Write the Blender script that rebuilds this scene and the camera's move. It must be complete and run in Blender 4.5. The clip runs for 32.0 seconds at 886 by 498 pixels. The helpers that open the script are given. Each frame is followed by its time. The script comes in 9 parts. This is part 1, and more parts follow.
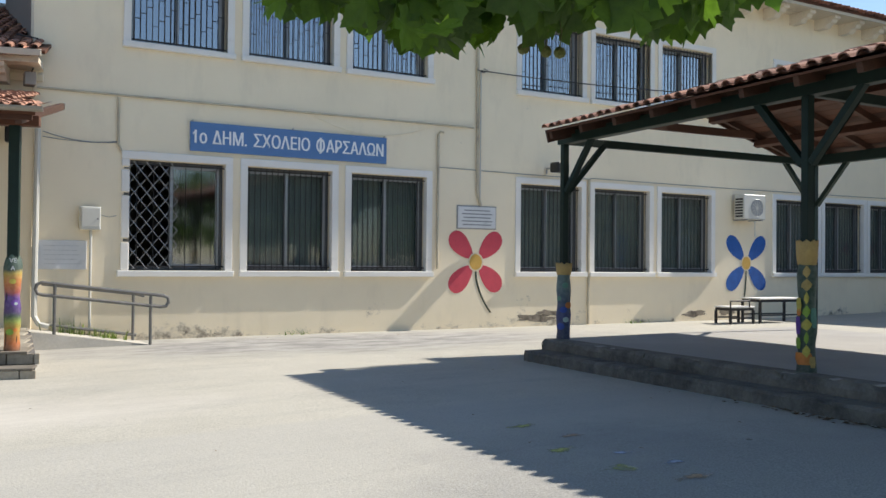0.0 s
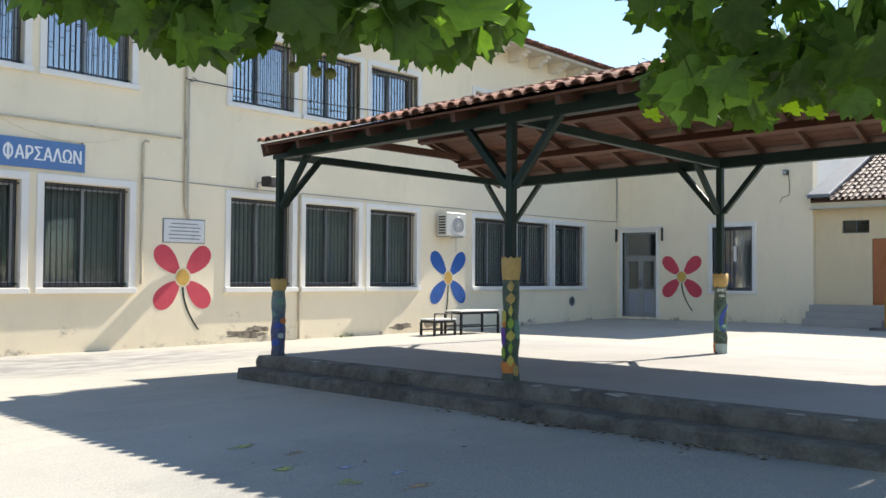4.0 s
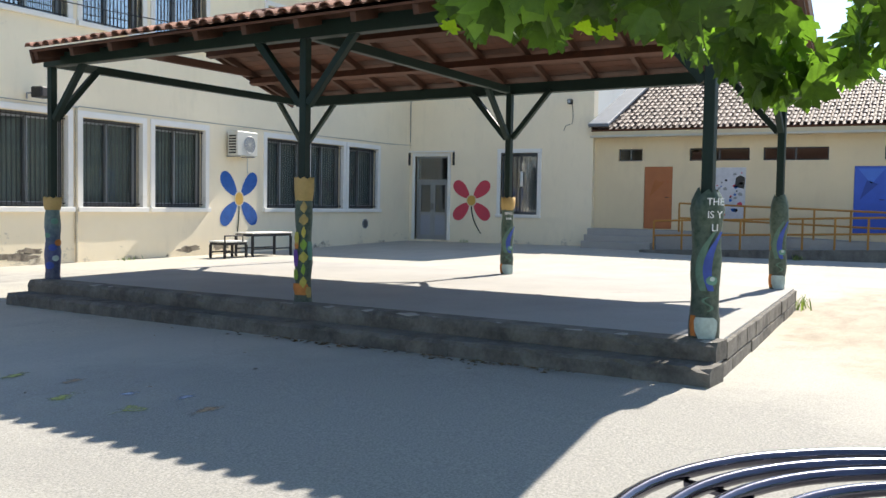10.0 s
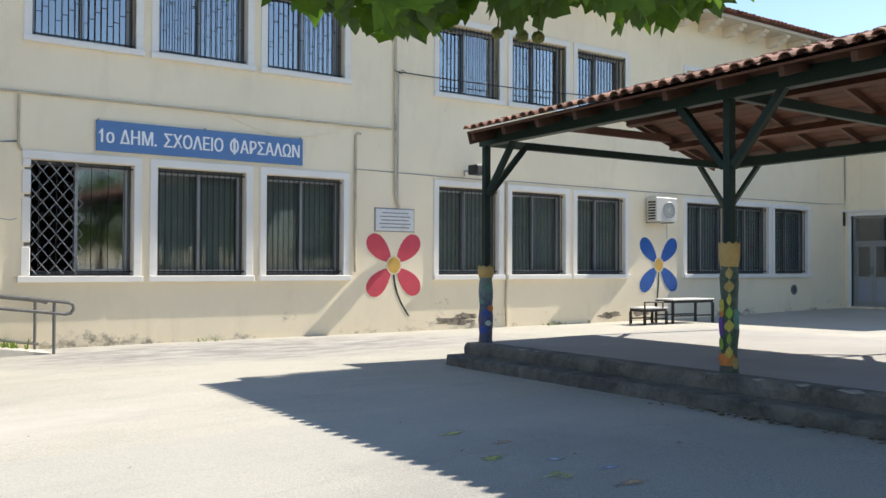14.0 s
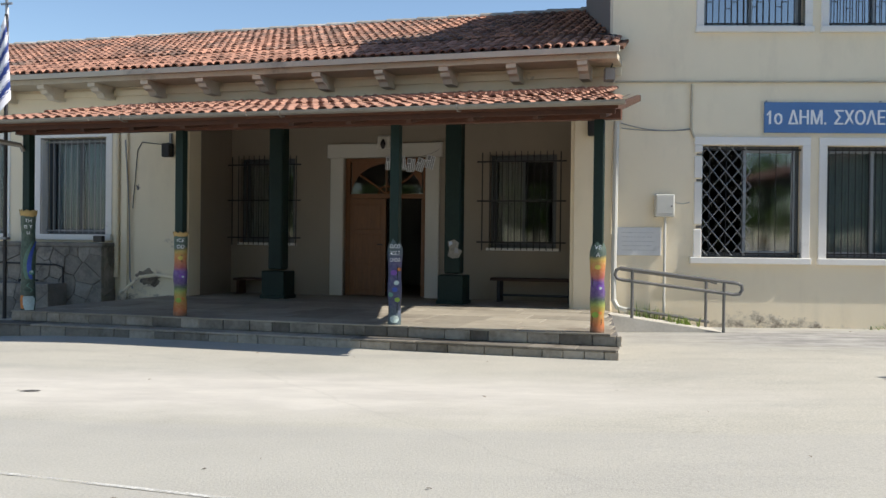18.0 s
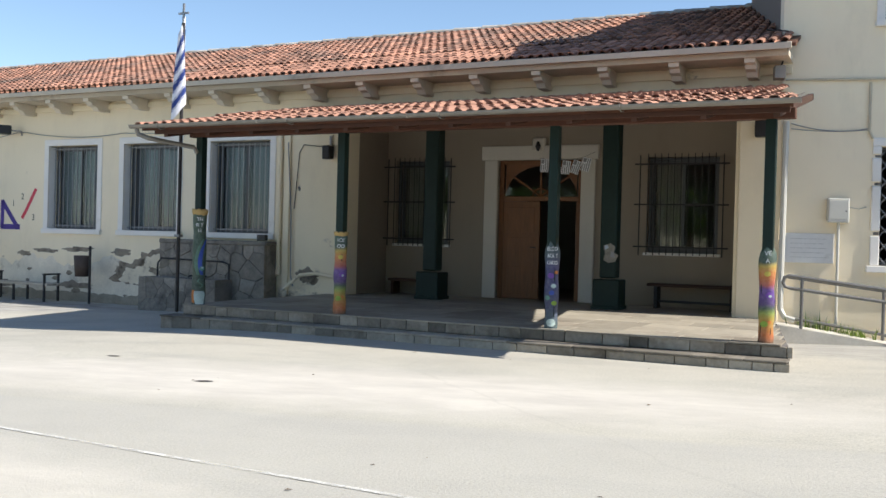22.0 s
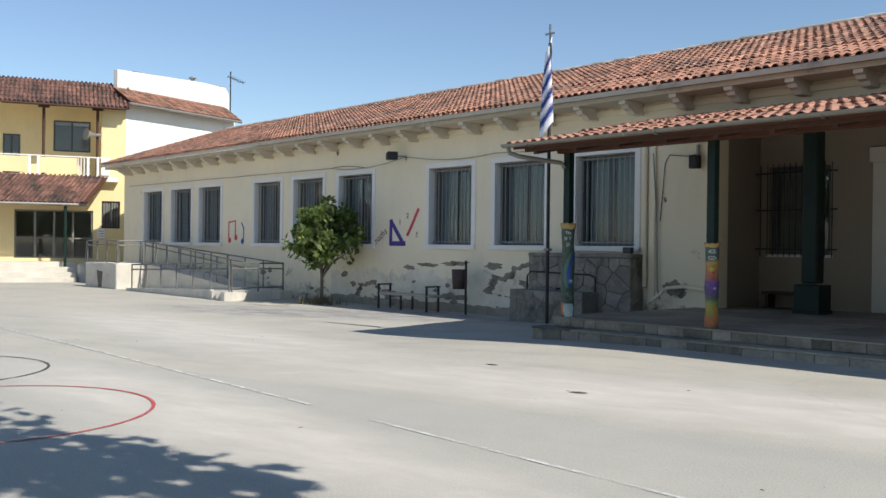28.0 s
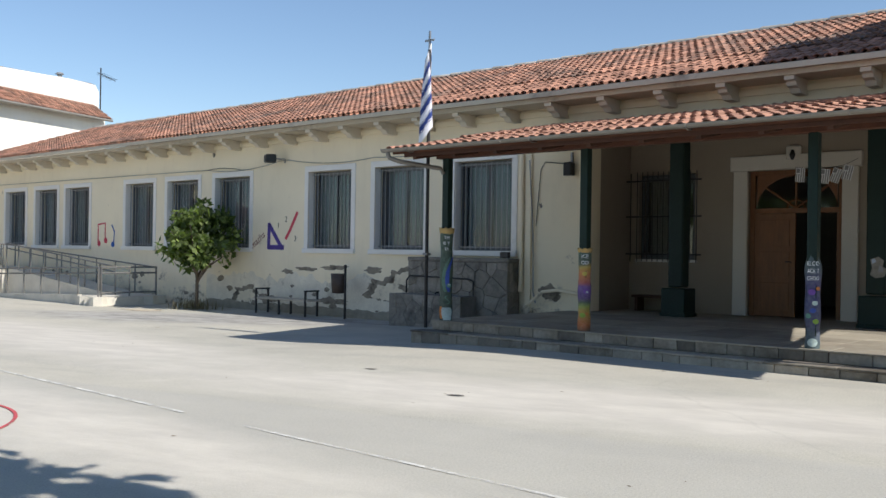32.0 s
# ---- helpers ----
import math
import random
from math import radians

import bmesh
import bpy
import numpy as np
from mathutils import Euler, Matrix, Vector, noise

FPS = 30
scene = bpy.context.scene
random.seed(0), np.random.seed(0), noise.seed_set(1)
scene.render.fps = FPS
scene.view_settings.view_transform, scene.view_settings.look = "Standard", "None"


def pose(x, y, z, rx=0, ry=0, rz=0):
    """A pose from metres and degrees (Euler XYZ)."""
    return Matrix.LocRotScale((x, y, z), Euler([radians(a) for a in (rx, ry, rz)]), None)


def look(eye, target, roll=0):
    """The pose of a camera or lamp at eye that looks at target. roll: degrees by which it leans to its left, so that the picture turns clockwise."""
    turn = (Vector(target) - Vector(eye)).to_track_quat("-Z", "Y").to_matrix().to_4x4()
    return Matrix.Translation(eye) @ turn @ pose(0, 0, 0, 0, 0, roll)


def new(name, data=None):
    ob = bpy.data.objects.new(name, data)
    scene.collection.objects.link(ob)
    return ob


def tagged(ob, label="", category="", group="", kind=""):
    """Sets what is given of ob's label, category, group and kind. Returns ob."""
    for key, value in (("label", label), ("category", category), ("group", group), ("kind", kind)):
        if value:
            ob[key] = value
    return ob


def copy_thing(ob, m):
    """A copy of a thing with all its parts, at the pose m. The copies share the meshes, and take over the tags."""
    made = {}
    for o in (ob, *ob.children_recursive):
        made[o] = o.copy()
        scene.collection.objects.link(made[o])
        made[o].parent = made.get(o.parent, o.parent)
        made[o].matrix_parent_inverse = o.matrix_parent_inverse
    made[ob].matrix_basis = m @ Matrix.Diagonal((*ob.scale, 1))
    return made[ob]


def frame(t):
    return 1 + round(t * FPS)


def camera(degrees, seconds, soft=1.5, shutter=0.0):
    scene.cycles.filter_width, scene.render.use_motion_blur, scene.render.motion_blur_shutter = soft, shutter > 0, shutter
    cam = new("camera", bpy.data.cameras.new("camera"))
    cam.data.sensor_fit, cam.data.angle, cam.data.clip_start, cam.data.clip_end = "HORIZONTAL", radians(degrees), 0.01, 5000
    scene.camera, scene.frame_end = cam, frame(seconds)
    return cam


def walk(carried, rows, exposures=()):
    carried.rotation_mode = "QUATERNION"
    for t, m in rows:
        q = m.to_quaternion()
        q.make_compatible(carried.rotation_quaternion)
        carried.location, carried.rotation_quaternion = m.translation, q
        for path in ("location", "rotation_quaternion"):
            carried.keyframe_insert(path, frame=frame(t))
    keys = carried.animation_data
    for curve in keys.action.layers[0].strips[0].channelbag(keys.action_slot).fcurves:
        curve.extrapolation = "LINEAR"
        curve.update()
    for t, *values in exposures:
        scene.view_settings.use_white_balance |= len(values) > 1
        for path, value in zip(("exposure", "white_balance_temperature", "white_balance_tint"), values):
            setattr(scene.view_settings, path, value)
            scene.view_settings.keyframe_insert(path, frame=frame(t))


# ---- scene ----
cam = camera(51.1, 32.0)
# seconds, place, then yaw, pitch and roll in degrees
PATH = [
    (0.0, 0.234, -0.244, 1.340, -30.75, 0.77, 0.57),
    (0.5, 0.244, -0.226, 1.345, -31.24, 1.29, 0.82),
    (1.0, 0.209, -0.190, 1.349, -33.74, 1.56, 0.58),
    (1.5, 0.152, -0.163, 1.349, -38.45, 1.96, 0.05),
    (2.0, 0.108, -0.154, 1.350, -42.90, 2.27, -0.14),
    (2.5, 0.109, -0.150, 1.350, -45.84, 2.12, -0.51),
    (3.0, 0.113, -0.147, 1.350, -47.55, 1.80, -0.29),
    (3.5, 0.110, -0.147, 1.354, -48.48, 1.81, 0.17),
    (5.5, 0.219, -0.134, 1.346, -51.61, 1.03, 0.97),
    (6.0, 0.178, -0.124, 1.342, -55.53, 1.37, 0.73),
    (6.5, 0.149, -0.132, 1.348, -58.68, 1.81, -0.09),
    (7.0, 0.154, -0.126, 1.352, -61.28, 1.91, 1.31),
    (7.5, 0.164, -0.127, 1.356, -63.73, 1.73, 0.60),
    (8.0, 0.159, -0.118, 1.353, -62.91, 1.35, 0.80),
    (8.5, 0.166, -0.119, 1.348, -62.20, 0.56, 0.67),
    (9.0, 0.192, -0.111, 1.332, -62.18, -1.14, 1.80),
    (9.5, 0.186, -0.111, 1.330, -61.86, -2.42, 1.36),
    (10.0, 0.177, -0.112, 1.336, -61.65, -2.80, 0.99),
    (10.5, 0.180, -0.100, 1.333, -61.00, -2.72, 1.46),
    (11.0, 0.173, -0.089, 1.344, -59.33, -2.02, 1.02),
    (11.5, 0.159, -0.079, 1.345, -57.18, -1.10, 0.43),
    (12.0, 0.187, -0.073, 1.347, -54.12, -0.28, -0.60),
    (12.5, 0.245, -0.059, 1.344, -49.25, 0.18, -0.24),
    (13.0, 0.265, -0.058, 1.345, -45.33, 0.52, -0.61),
    (13.5, 0.274, -0.032, 1.344, -40.65, 0.76, -0.37),
    (15.5, 0.081, 0.034, 1.347, -21.85, 1.33, 1.11),
    (16.0, 0.090, 0.057, 1.343, -15.42, 1.10, 0.46),
    (16.5, 0.131, 0.036, 1.362, -9.40, 0.44, 0.05),
    (17.0, 0.158, 0.040, 1.369, -3.90, -0.11, 0.02),
    (17.5, 0.144, 0.051, 1.367, -0.05, -0.38, 0.53),
    (18.0, 0.127, 0.074, 1.367, 2.92, -0.54, 0.66),
    (18.5, 0.090, 0.084, 1.371, 3.50, -0.52, 0.82),
    (19.0, 0.042, 0.086, 1.365, 3.84, -0.47, 0.73),
    (19.5, 0.002, 0.083, 1.361, 5.44, -0.30, 0.73),
    (20.0, -0.009, 0.083, 1.368, 6.65, -0.08, 1.43),
    (20.5, -0.029, 0.097, 1.361, 7.27, -0.02, 1.58),
    (21.0, -0.048, 0.096, 1.350, 8.51, 0.05, 1.46),
    (21.5, -0.057, 0.106, 1.341, 9.80, -0.18, 1.53),
    (22.0, -0.036, 0.152, 1.341, 11.88, -0.47, 1.51),
    (22.5, -0.026, 0.179, 1.343, 15.26, -0.97, 0.83),
    (23.0, -0.011, 0.190, 1.332, 19.07, -1.15, 0.40),
    (23.5, -0.024, 0.194, 1.328, 22.45, -1.29, 0.24),
    (24.0, -0.064, 0.172, 1.331, 25.78, -1.46, 1.06),
    (24.5, -0.109, 0.151, 1.340, 27.09, -0.93, 1.84),
    (25.0, -0.128, 0.122, 1.337, 29.57, -0.49, 0.30),
    (25.5, -0.131, 0.105, 1.347, 30.48, 0.21, 0.82),
    (27.5, -0.145, 0.180, 1.335, 33.29, -0.09, 0.83),
    (28.0, -0.153, 0.162, 1.335, 33.90, -0.10, 0.70),
    (28.5, -0.156, 0.145, 1.338, 32.93, -0.09, 1.14),
    (29.0, -0.166, 0.128, 1.339, 31.78, -0.34, 1.00),
    (29.5, -0.159, 0.138, 1.336, 31.27, -0.25, 1.16),
    (30.0, -0.152, 0.137, 1.340, 30.45, -0.29, 1.33),
    (30.5, -0.142, 0.140, 1.344, 29.62, -0.27, 1.01),
    (31.0, -0.128, 0.140, 1.342, 28.57, -0.12, 0.80),
    (31.5, -0.120, 0.130, 1.343, 27.31, -0.07, 0.90),
    (32.0, -0.122, 0.133, 1.343, 26.50, 0.24, 0.87),
]


UNIT = 1.1  # the plan below is drawn in units of 1.1 m


def aim(x, y, z, yaw, pitch, roll):
    a, b = radians(yaw), radians(pitch)
    way = Vector((-math.sin(a) * math.cos(b), math.cos(a) * math.cos(b), math.sin(b)))
    eye = Vector((x, y, z)) * UNIT
    return look(eye, eye + way, roll)


# the clip's camera opens up where it faces the sun
EXPOSURES = [(0.0, 0.46, 6600, 10.0), (2.0, 0.7, 6800, 10.0), (3.5, 0.93, 6780, 10.0), (5.5, 1.0, 6780, 10.0), (8.0, 0.98, 6780, 10.0), (11.0, 0.98, 6780, 10.0), (13.0, 0.98, 6780, 10.0), (15.5, 0.42, 6600, 10.0), (18.0, 0.42, 6570, 10.0), (21.0, 0.62, 6540, 10.0), (23.0, 0.54, 6510, 10.0), (24.0, 0.34, 6500, 10.0), (25.0, 0.23, 6490, 10.0), (27.5, 0.16, 6480, 10.0), (30.0, 0.13, 6460, 10.0), (32.0, 0.25, 6450, 10.0)]
walk(cam, [(t, aim(*p)) for t, *p in PATH], EXPOSURES)

# ---- sky and sun: the sun stands over +x, about 45 degrees high ----
SUN = Vector((1.0, -0.12, 0.93)).normalized()
world = bpy.data.worlds.new("sky")
scene.world = world
world.use_nodes = True
wn, wl = world.node_tree.nodes, world.node_tree.links
sky = wn.new("ShaderNodeTexSky")
sky.sky_type = "NISHITA"
sky.sun_disc = False
sky.sun_elevation = math.asin(SUN.z)
sky.sun_rotation = math.atan2(SUN.x, SUN.y)
sky.air_density, sky.dust_density, sky.ozone_density = 1.0, 0.15, 2.7
wn["Background"].inputs["Strength"].default_value = 0.12
wl.new(sky.outputs[0], wn["Background"].inputs["Color"])
sun = new("sun", bpy.data.lights.new("sun", "SUN"))
sun.data.energy, sun.data.angle, sun.data.color = 5.0, radians(0.5), (1.0, 0.95, 0.87)
sun.matrix_world = look(SUN * 60, (0, 0, 0))

# ---- materials ----
def nodes_of(name):
    m = bpy.data.materials.new(name)
    m.use_nodes = True
    return m, m.node_tree.nodes, m.node_tree.links, m.node_tree.nodes["Principled BSDF"]


def ramp(n, l, fac, stops):
    r = n.new("ShaderNodeValToRGB")
    while len(r.color_ramp.elements) < len(stops):
        r.color_ramp.elements.new(0.5)
    for e, (p, c) in zip(r.color_ramp.elements, stops):
        e.position, e.color = p, (*c, 1)
    l.new(fac, r.inputs[0])
    return r.outputs[0]


def noise_tex(n, l, coord, scale, detail=5.0, rough=0.6, squash=None):
    t = n.new("ShaderNodeTexNoise")
    t.inputs["Scale"].default_value, t.inputs["Detail"].default_value = scale, detail
    t.inputs["Roughness"].default_value = rough
    if squash:
        mp = n.new("ShaderNodeMapping")
        mp.inputs["Scale"].default_value = squash
        l.new(coord, mp.inputs["Vector"])
        coord = mp.outputs[0]
    l.new(coord, t.inputs["Vector"])
    return t.outputs[0]


def mix(n, l, fac, a, b, mode="MIX"):
    x = n.new("ShaderNodeMix")
    x.data_type, x.blend_type = "RGBA", mode
    for socket, v in ((x.inputs[0], fac), (x.inputs[6], a), (x.inputs[7], b)):
        if isinstance(v, (int, float)):
            socket.default_value = v
        elif isinstance(v, tuple):
            socket.default_value = (*v, 1)
        else:
            l.new(v, socket)
    return x.outputs[2]


def bump(n, l, bsdf, height, strength, distance=0.01):
    b = n.new("ShaderNodeBump")
    b.inputs["Strength"].default_value, b.inputs["Distance"].default_value = strength, distance
    l.new(height, b.inputs["Height"])
    l.new(b.outputs[0], bsdf.inputs["Normal"])


def coords(n, which="Object"):
    c = n.new("ShaderNodeTexCoord")
    return c.outputs[which]


def surface(name, base, rough=0.7, metal=0.0, vary=0.15, scale=3.0, fine=40.0, relief=0.2, stain=None, stain_at=(0.62, 0.75), per=0.0, squash=None, spec=0.5):
    """Two scales of tone over a base colour, with fine relief; stain: a second colour in blotches; per: how far single pieces differ."""
    m, n, l, b = nodes_of(name)
    c = coords(n)
    big = noise_tex(n, l, c, scale, 6, 0.62, squash)
    small = noise_tex(n, l, c, fine, 4, 0.6, squash)
    lo, hi = tuple(v * (1 - vary) for v in base), tuple(min(1, v * (1 + vary)) for v in base)
    col = ramp(n, l, big, [(0.3, lo), (0.7, hi)])
    col = mix(n, l, 0.35, col, ramp(n, l, small, [(0.3, lo), (0.72, hi)]))
    if stain:
        blot = noise_tex(n, l, c, scale * 0.55 + 0.3, 9, 0.72)
        mask = ramp(n, l, blot, [(stain_at[0], (0, 0, 0)), (stain_at[1], (1, 1, 1))])
        col = mix(n, l, mask, col, stain)
    if per:
        o = n.new("ShaderNodeObjectInfo")
        g = n.new("ShaderNodeNewGeometry")
        s = n.new("ShaderNodeMath")
        s.operation = "ADD"
        l.new(o.outputs["Random"], s.inputs[0])
        l.new(g.outputs["Random Per Island"], s.inputs[1])
        f = n.new("ShaderNodeMath")
        f.operation = "FRACT"
        l.new(s.outputs[0], f.inputs[0])
        k = ramp(n, l, f.outputs[0], [(0.0, (1 - per,) * 3), (1.0, (1 + per,) * 3)])
        col = mix(n, l, 1.0, col, k, "MULTIPLY")
    l.new(col, b.inputs["Base Color"])
    b.inputs["Roughness"].default_value, b.inputs["Metallic"].default_value = rough, metal
    b.inputs["Specular IOR Level"].default_value = spec
    if relief:
        bump(n, l, b, small, relief, 0.006)
    return m


def plaster(name, base, stain, damp=0.55, rise=0.75):
    """Painted plaster: soft tone, hairline dirt and, low down, flaked damp patches of their own shape."""
    m, n, l, b = nodes_of(name)
    g = n.new("ShaderNodeNewGeometry")
    c = g.outputs["Position"]
    big = noise_tex(n, l, c, 0.45, 6, 0.6)
    mid = noise_tex(n, l, c, 2.2, 8, 0.65, (1, 1, 0.35))
    fine = noise_tex(n, l, c, 60, 3, 0.6)
    col = ramp(n, l, big, [(0.3, tuple(v * 0.93 for v in base)), (0.72, tuple(min(1, v * 1.04) for v in base))])
    col = mix(n, l, ramp(n, l, mid, [(0.52, (0, 0, 0)), (0.8, (0.3, 0.3, 0.3))]), col, stain)
    sep = n.new("ShaderNodeSeparateXYZ")
    l.new(c, sep.inputs[0])
    hgt = n.new("ShaderNodeMapRange")
    hgt.inputs["From Min"].default_value, hgt.inputs["From Max"].default_value = -0.2, rise
    hgt.inputs["To Min"].default_value, hgt.inputs["To Max"].default_value = 0.235, 0.0
    l.new(sep.outputs["Z"], hgt.inputs[0])
    blot = noise_tex(n, l, c, 1.1, 10, 0.74, (1, 1, 1.5))
    add = n.new("ShaderNodeMath")
    add.operation = "ADD"
    l.new(blot, add.inputs[0])
    l.new(hgt.outputs[0], add.inputs[1])
    mask = ramp(n, l, add.outputs[0], [(damp + 0.13, (0, 0, 0)), (damp + 0.2, (1, 1, 1))])
    flake = noise_tex(n, l, c, 4.5, 7, 0.72)
    col = mix(n, l, mask, col, ramp(n, l, flake, [(0.33, (0.13, 0.11, 0.09)), (0.43, (0.38, 0.33, 0.26)), (0.54, (0.7, 0.62, 0.48))]))
    l.new(col, b.inputs["Base Color"])
    b.inputs["Roughness"].default_value = 0.88
    b.inputs["Specular IOR Level"].default_value = 0.25
    lumps = noise_tex(n, l, c, 7, 5, 0.65)
    hsum = mix(n, l, 0.35, mix(n, l, 0.4, fine, mask), lumps)
    bump(n, l, b, hsum, 0.4, 0.012)
    return m


CREAM = plaster("cream_render", (0.86, 0.75, 0.56), (0.56, 0.49, 0.36), 0.535)
CREAM_B = plaster("cream_render_old", (0.85, 0.75, 0.56), (0.58, 0.5, 0.37), 0.505, 0.95)
DOORSTONE = plaster("door_surround_stone", (0.6, 0.56, 0.49), (0.42, 0.38, 0.31), 0.6)
# duller beige than outside, darkened further: the porch's shade is in the colour
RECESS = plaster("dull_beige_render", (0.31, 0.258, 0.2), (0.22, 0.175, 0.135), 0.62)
YELLOW = plaster("yellow_render", (0.84, 0.68, 0.37), (0.62, 0.49, 0.25), 0.7)
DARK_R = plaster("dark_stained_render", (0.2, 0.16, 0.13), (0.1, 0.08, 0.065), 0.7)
BROKEN = surface("bare_dirty_plaster", (0.26, 0.22, 0.17), 0.95, vary=0.45, scale=5, fine=26, relief=0.8, stain=(0.09, 0.075, 0.06), stain_at=(0.5, 0.62))
UNDERCOAT = surface("pale_old_undercoat", (0.72, 0.64, 0.49), 0.92, vary=0.14, scale=4, fine=26, relief=0.4, stain=(0.36, 0.31, 0.24), stain_at=(0.54, 0.66))
DUSTY = surface("dusty_painted_pipe", (0.5, 0.44, 0.33), 0.8, vary=0.2, scale=4, fine=20, relief=0.15, stain=(0.27, 0.23, 0.18), stain_at=(0.55, 0.68))
WHITE_R = plaster("white_render", (0.82, 0.79, 0.72), (0.6, 0.55, 0.45), 0.7)
WC_CREAM = plaster("yellowish_render", (0.72, 0.6, 0.4), (0.5, 0.4, 0.27), 0.65)
WHITE = surface("white_trim_paint", (0.77, 0.745, 0.7), 0.7, vary=0.06, scale=1.2, fine=30, stain=(0.45, 0.42, 0.37), stain_at=(0.66, 0.8))
TILE = surface("clay_roof_tile", (0.33, 0.165, 0.11), 0.88, vary=0.35, scale=0.9, fine=20, relief=0.45, stain=(0.11, 0.085, 0.07), stain_at=(0.46, 0.66), per=0.42)
TILE_PORCH = surface("pale_orange_roof_tile", (0.35, 0.18, 0.12), 0.88, vary=0.25, scale=1.4, fine=20, relief=0.4, stain=(0.24, 0.15, 0.11), stain_at=(0.52, 0.72), per=0.3)
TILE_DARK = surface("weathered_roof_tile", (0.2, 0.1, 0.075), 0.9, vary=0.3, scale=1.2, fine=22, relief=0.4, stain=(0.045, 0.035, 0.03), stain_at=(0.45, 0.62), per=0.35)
TILE_GREY = surface("pale_clay_tile", (0.12, 0.078, 0.062), 0.7, vary=0.3, scale=1.0, fine=22, relief=0.4, stain=(0.16, 0.11, 0.09), stain_at=(0.5, 0.7), per=0.3)
GREEN = surface("dark_green_paint", (0.007, 0.022, 0.017), 0.55, vary=0.3, scale=2, fine=18, relief=0.1, stain=(0.045, 0.055, 0.045), stain_at=(0.7, 0.74), spec=0.3)
BROWN = surface("brown_stained_wood", (0.066, 0.026, 0.013), 0.7, vary=0.3, scale=1.5, fine=14, relief=0.3, squash=(1, 6, 6), per=0.25)
BROWN_X = surface("brown_roof_board", (0.085, 0.03, 0.014), 0.75, vary=0.3, scale=1.5, fine=14, relief=0.3, squash=(6, 1, 6), per=0.25)
DOORWOOD = surface("varnished_door_wood", (0.19, 0.075, 0.022), 0.5, vary=0.25, scale=2.5, fine=20, relief=0.15, squash=(8, 8, 1))
CONCRETE = surface("worn_concrete", (0.36, 0.345, 0.32), 0.9, vary=0.16, scale=0.8, fine=30, relief=0.35, stain=(0.2, 0.19, 0.175), stain_at=(0.6, 0.8))
STEPCON = surface("rough_step_concrete", (0.165, 0.152, 0.132), 0.95, vary=0.45, scale=4, fine=30, relief=0.9, stain=(0.075, 0.068, 0.06), stain_at=(0.48, 0.66))
ALU = surface("grey_aluminium", (0.33, 0.34, 0.35), 0.42, 0.6, vary=0.08, relief=0.03)
ALU_DARK = surface("dark_window_frame", (0.10, 0.105, 0.11), 0.5, 0.3, vary=0.1, relief=0.03)
IRON = surface("dark_iron", (0.035, 0.033, 0.034), 0.6, 0.4, vary=0.3, scale=6, fine=40, relief=0.15, stain=(0.11, 0.05, 0.03), stain_at=(0.68, 0.76))
IRON_GREY = surface("grey_painted_iron", (0.27, 0.275, 0.28), 0.5, 0.3, vary=0.2, scale=6, relief=0.1)
RAIL_GREY = surface("grey_rail_paint", (0.16, 0.157, 0.15), 0.5, 0.3, vary=0.25, scale=6, relief=0.1)
BLACK = surface("black_plastic", (0.012, 0.012, 0.013), 0.45, vary=0.2, relief=0.05)
RIDGE = surface("mortared_ridge_tile", (0.42, 0.39, 0.34), 0.9, vary=0.3, scale=2, fine=18, relief=0.4, stain=(0.16, 0.12, 0.1), stain_at=(0.5, 0.65), per=0.3)
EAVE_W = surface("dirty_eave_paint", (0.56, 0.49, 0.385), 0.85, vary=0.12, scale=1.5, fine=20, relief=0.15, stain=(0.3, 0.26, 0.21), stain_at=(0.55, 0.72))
GUTTER = surface("dull_zinc_gutter", (0.27, 0.25, 0.22), 0.55, 0.5, vary=0.2, scale=2, relief=0.1)
STONE = surface("grey_stone", (0.25, 0.225, 0.19), 0.88, vary=0.35, scale=4, fine=24, relief=0.7, stain=(0.1, 0.09, 0.08), stain_at=(0.5, 0.68), per=0.22)
SLATE = surface("step_slab", (0.27, 0.24, 0.195), 0.85, vary=0.3, scale=2.5, fine=20, relief=0.45, stain=(0.13, 0.105, 0.075), stain_at=(0.5, 0.68), per=0.5)
PALE_MORTAR = surface("pale_mortar", (0.22, 0.2, 0.175), 0.95, vary=0.25, scale=5, relief=0.4)
MORTAR = surface("dark_mortar", (0.14, 0.13, 0.12), 0.95, vary=0.3, scale=5, relief=0.4)
FLOOR_T = surface("porch_paving", (0.33, 0.295, 0.235), 0.7, vary=0.25, scale=1.2, fine=12, relief=0.3, stain=(0.2, 0.165, 0.13), stain_at=(0.5, 0.7), per=0.2)
MARBLE = surface("white_marble_plaque", (0.66, 0.66, 0.66), 0.35, vary=0.08, scale=4, relief=0.02, stain=(0.5, 0.5, 0.5))
RED_P = surface("red_wall_paint", (0.58, 0.065, 0.095), 0.8, vary=0.1, scale=5, relief=0.1)
BLUE_P = surface("blue_wall_paint", (0.02, 0.10, 0.36), 0.8, vary=0.25, scale=5, relief=0.1)
OCHRE_P = surface("ochre_paint", (0.6, 0.36, 0.08), 0.8, vary=0.15, scale=6, relief=0.15)
BLACKGREEN_P = surface("dark_stem_paint", (0.02, 0.035, 0.02), 0.8, vary=0.2)
SIGN_BLUE = surface("blue_sign_enamel", (0.085, 0.19, 0.4), 0.5, vary=0.08, scale=2, relief=0.02)
SIGN_WHITE = surface("white_letter_paint", (0.82, 0.83, 0.84), 0.6, vary=0.03, relief=0)
ORANGE = surface("orange_door_paint", (0.4, 0.135, 0.045), 0.6, vary=0.12, scale=3, relief=0.1, stain=(0.42, 0.1, 0.02), stain_at=(0.62, 0.66))
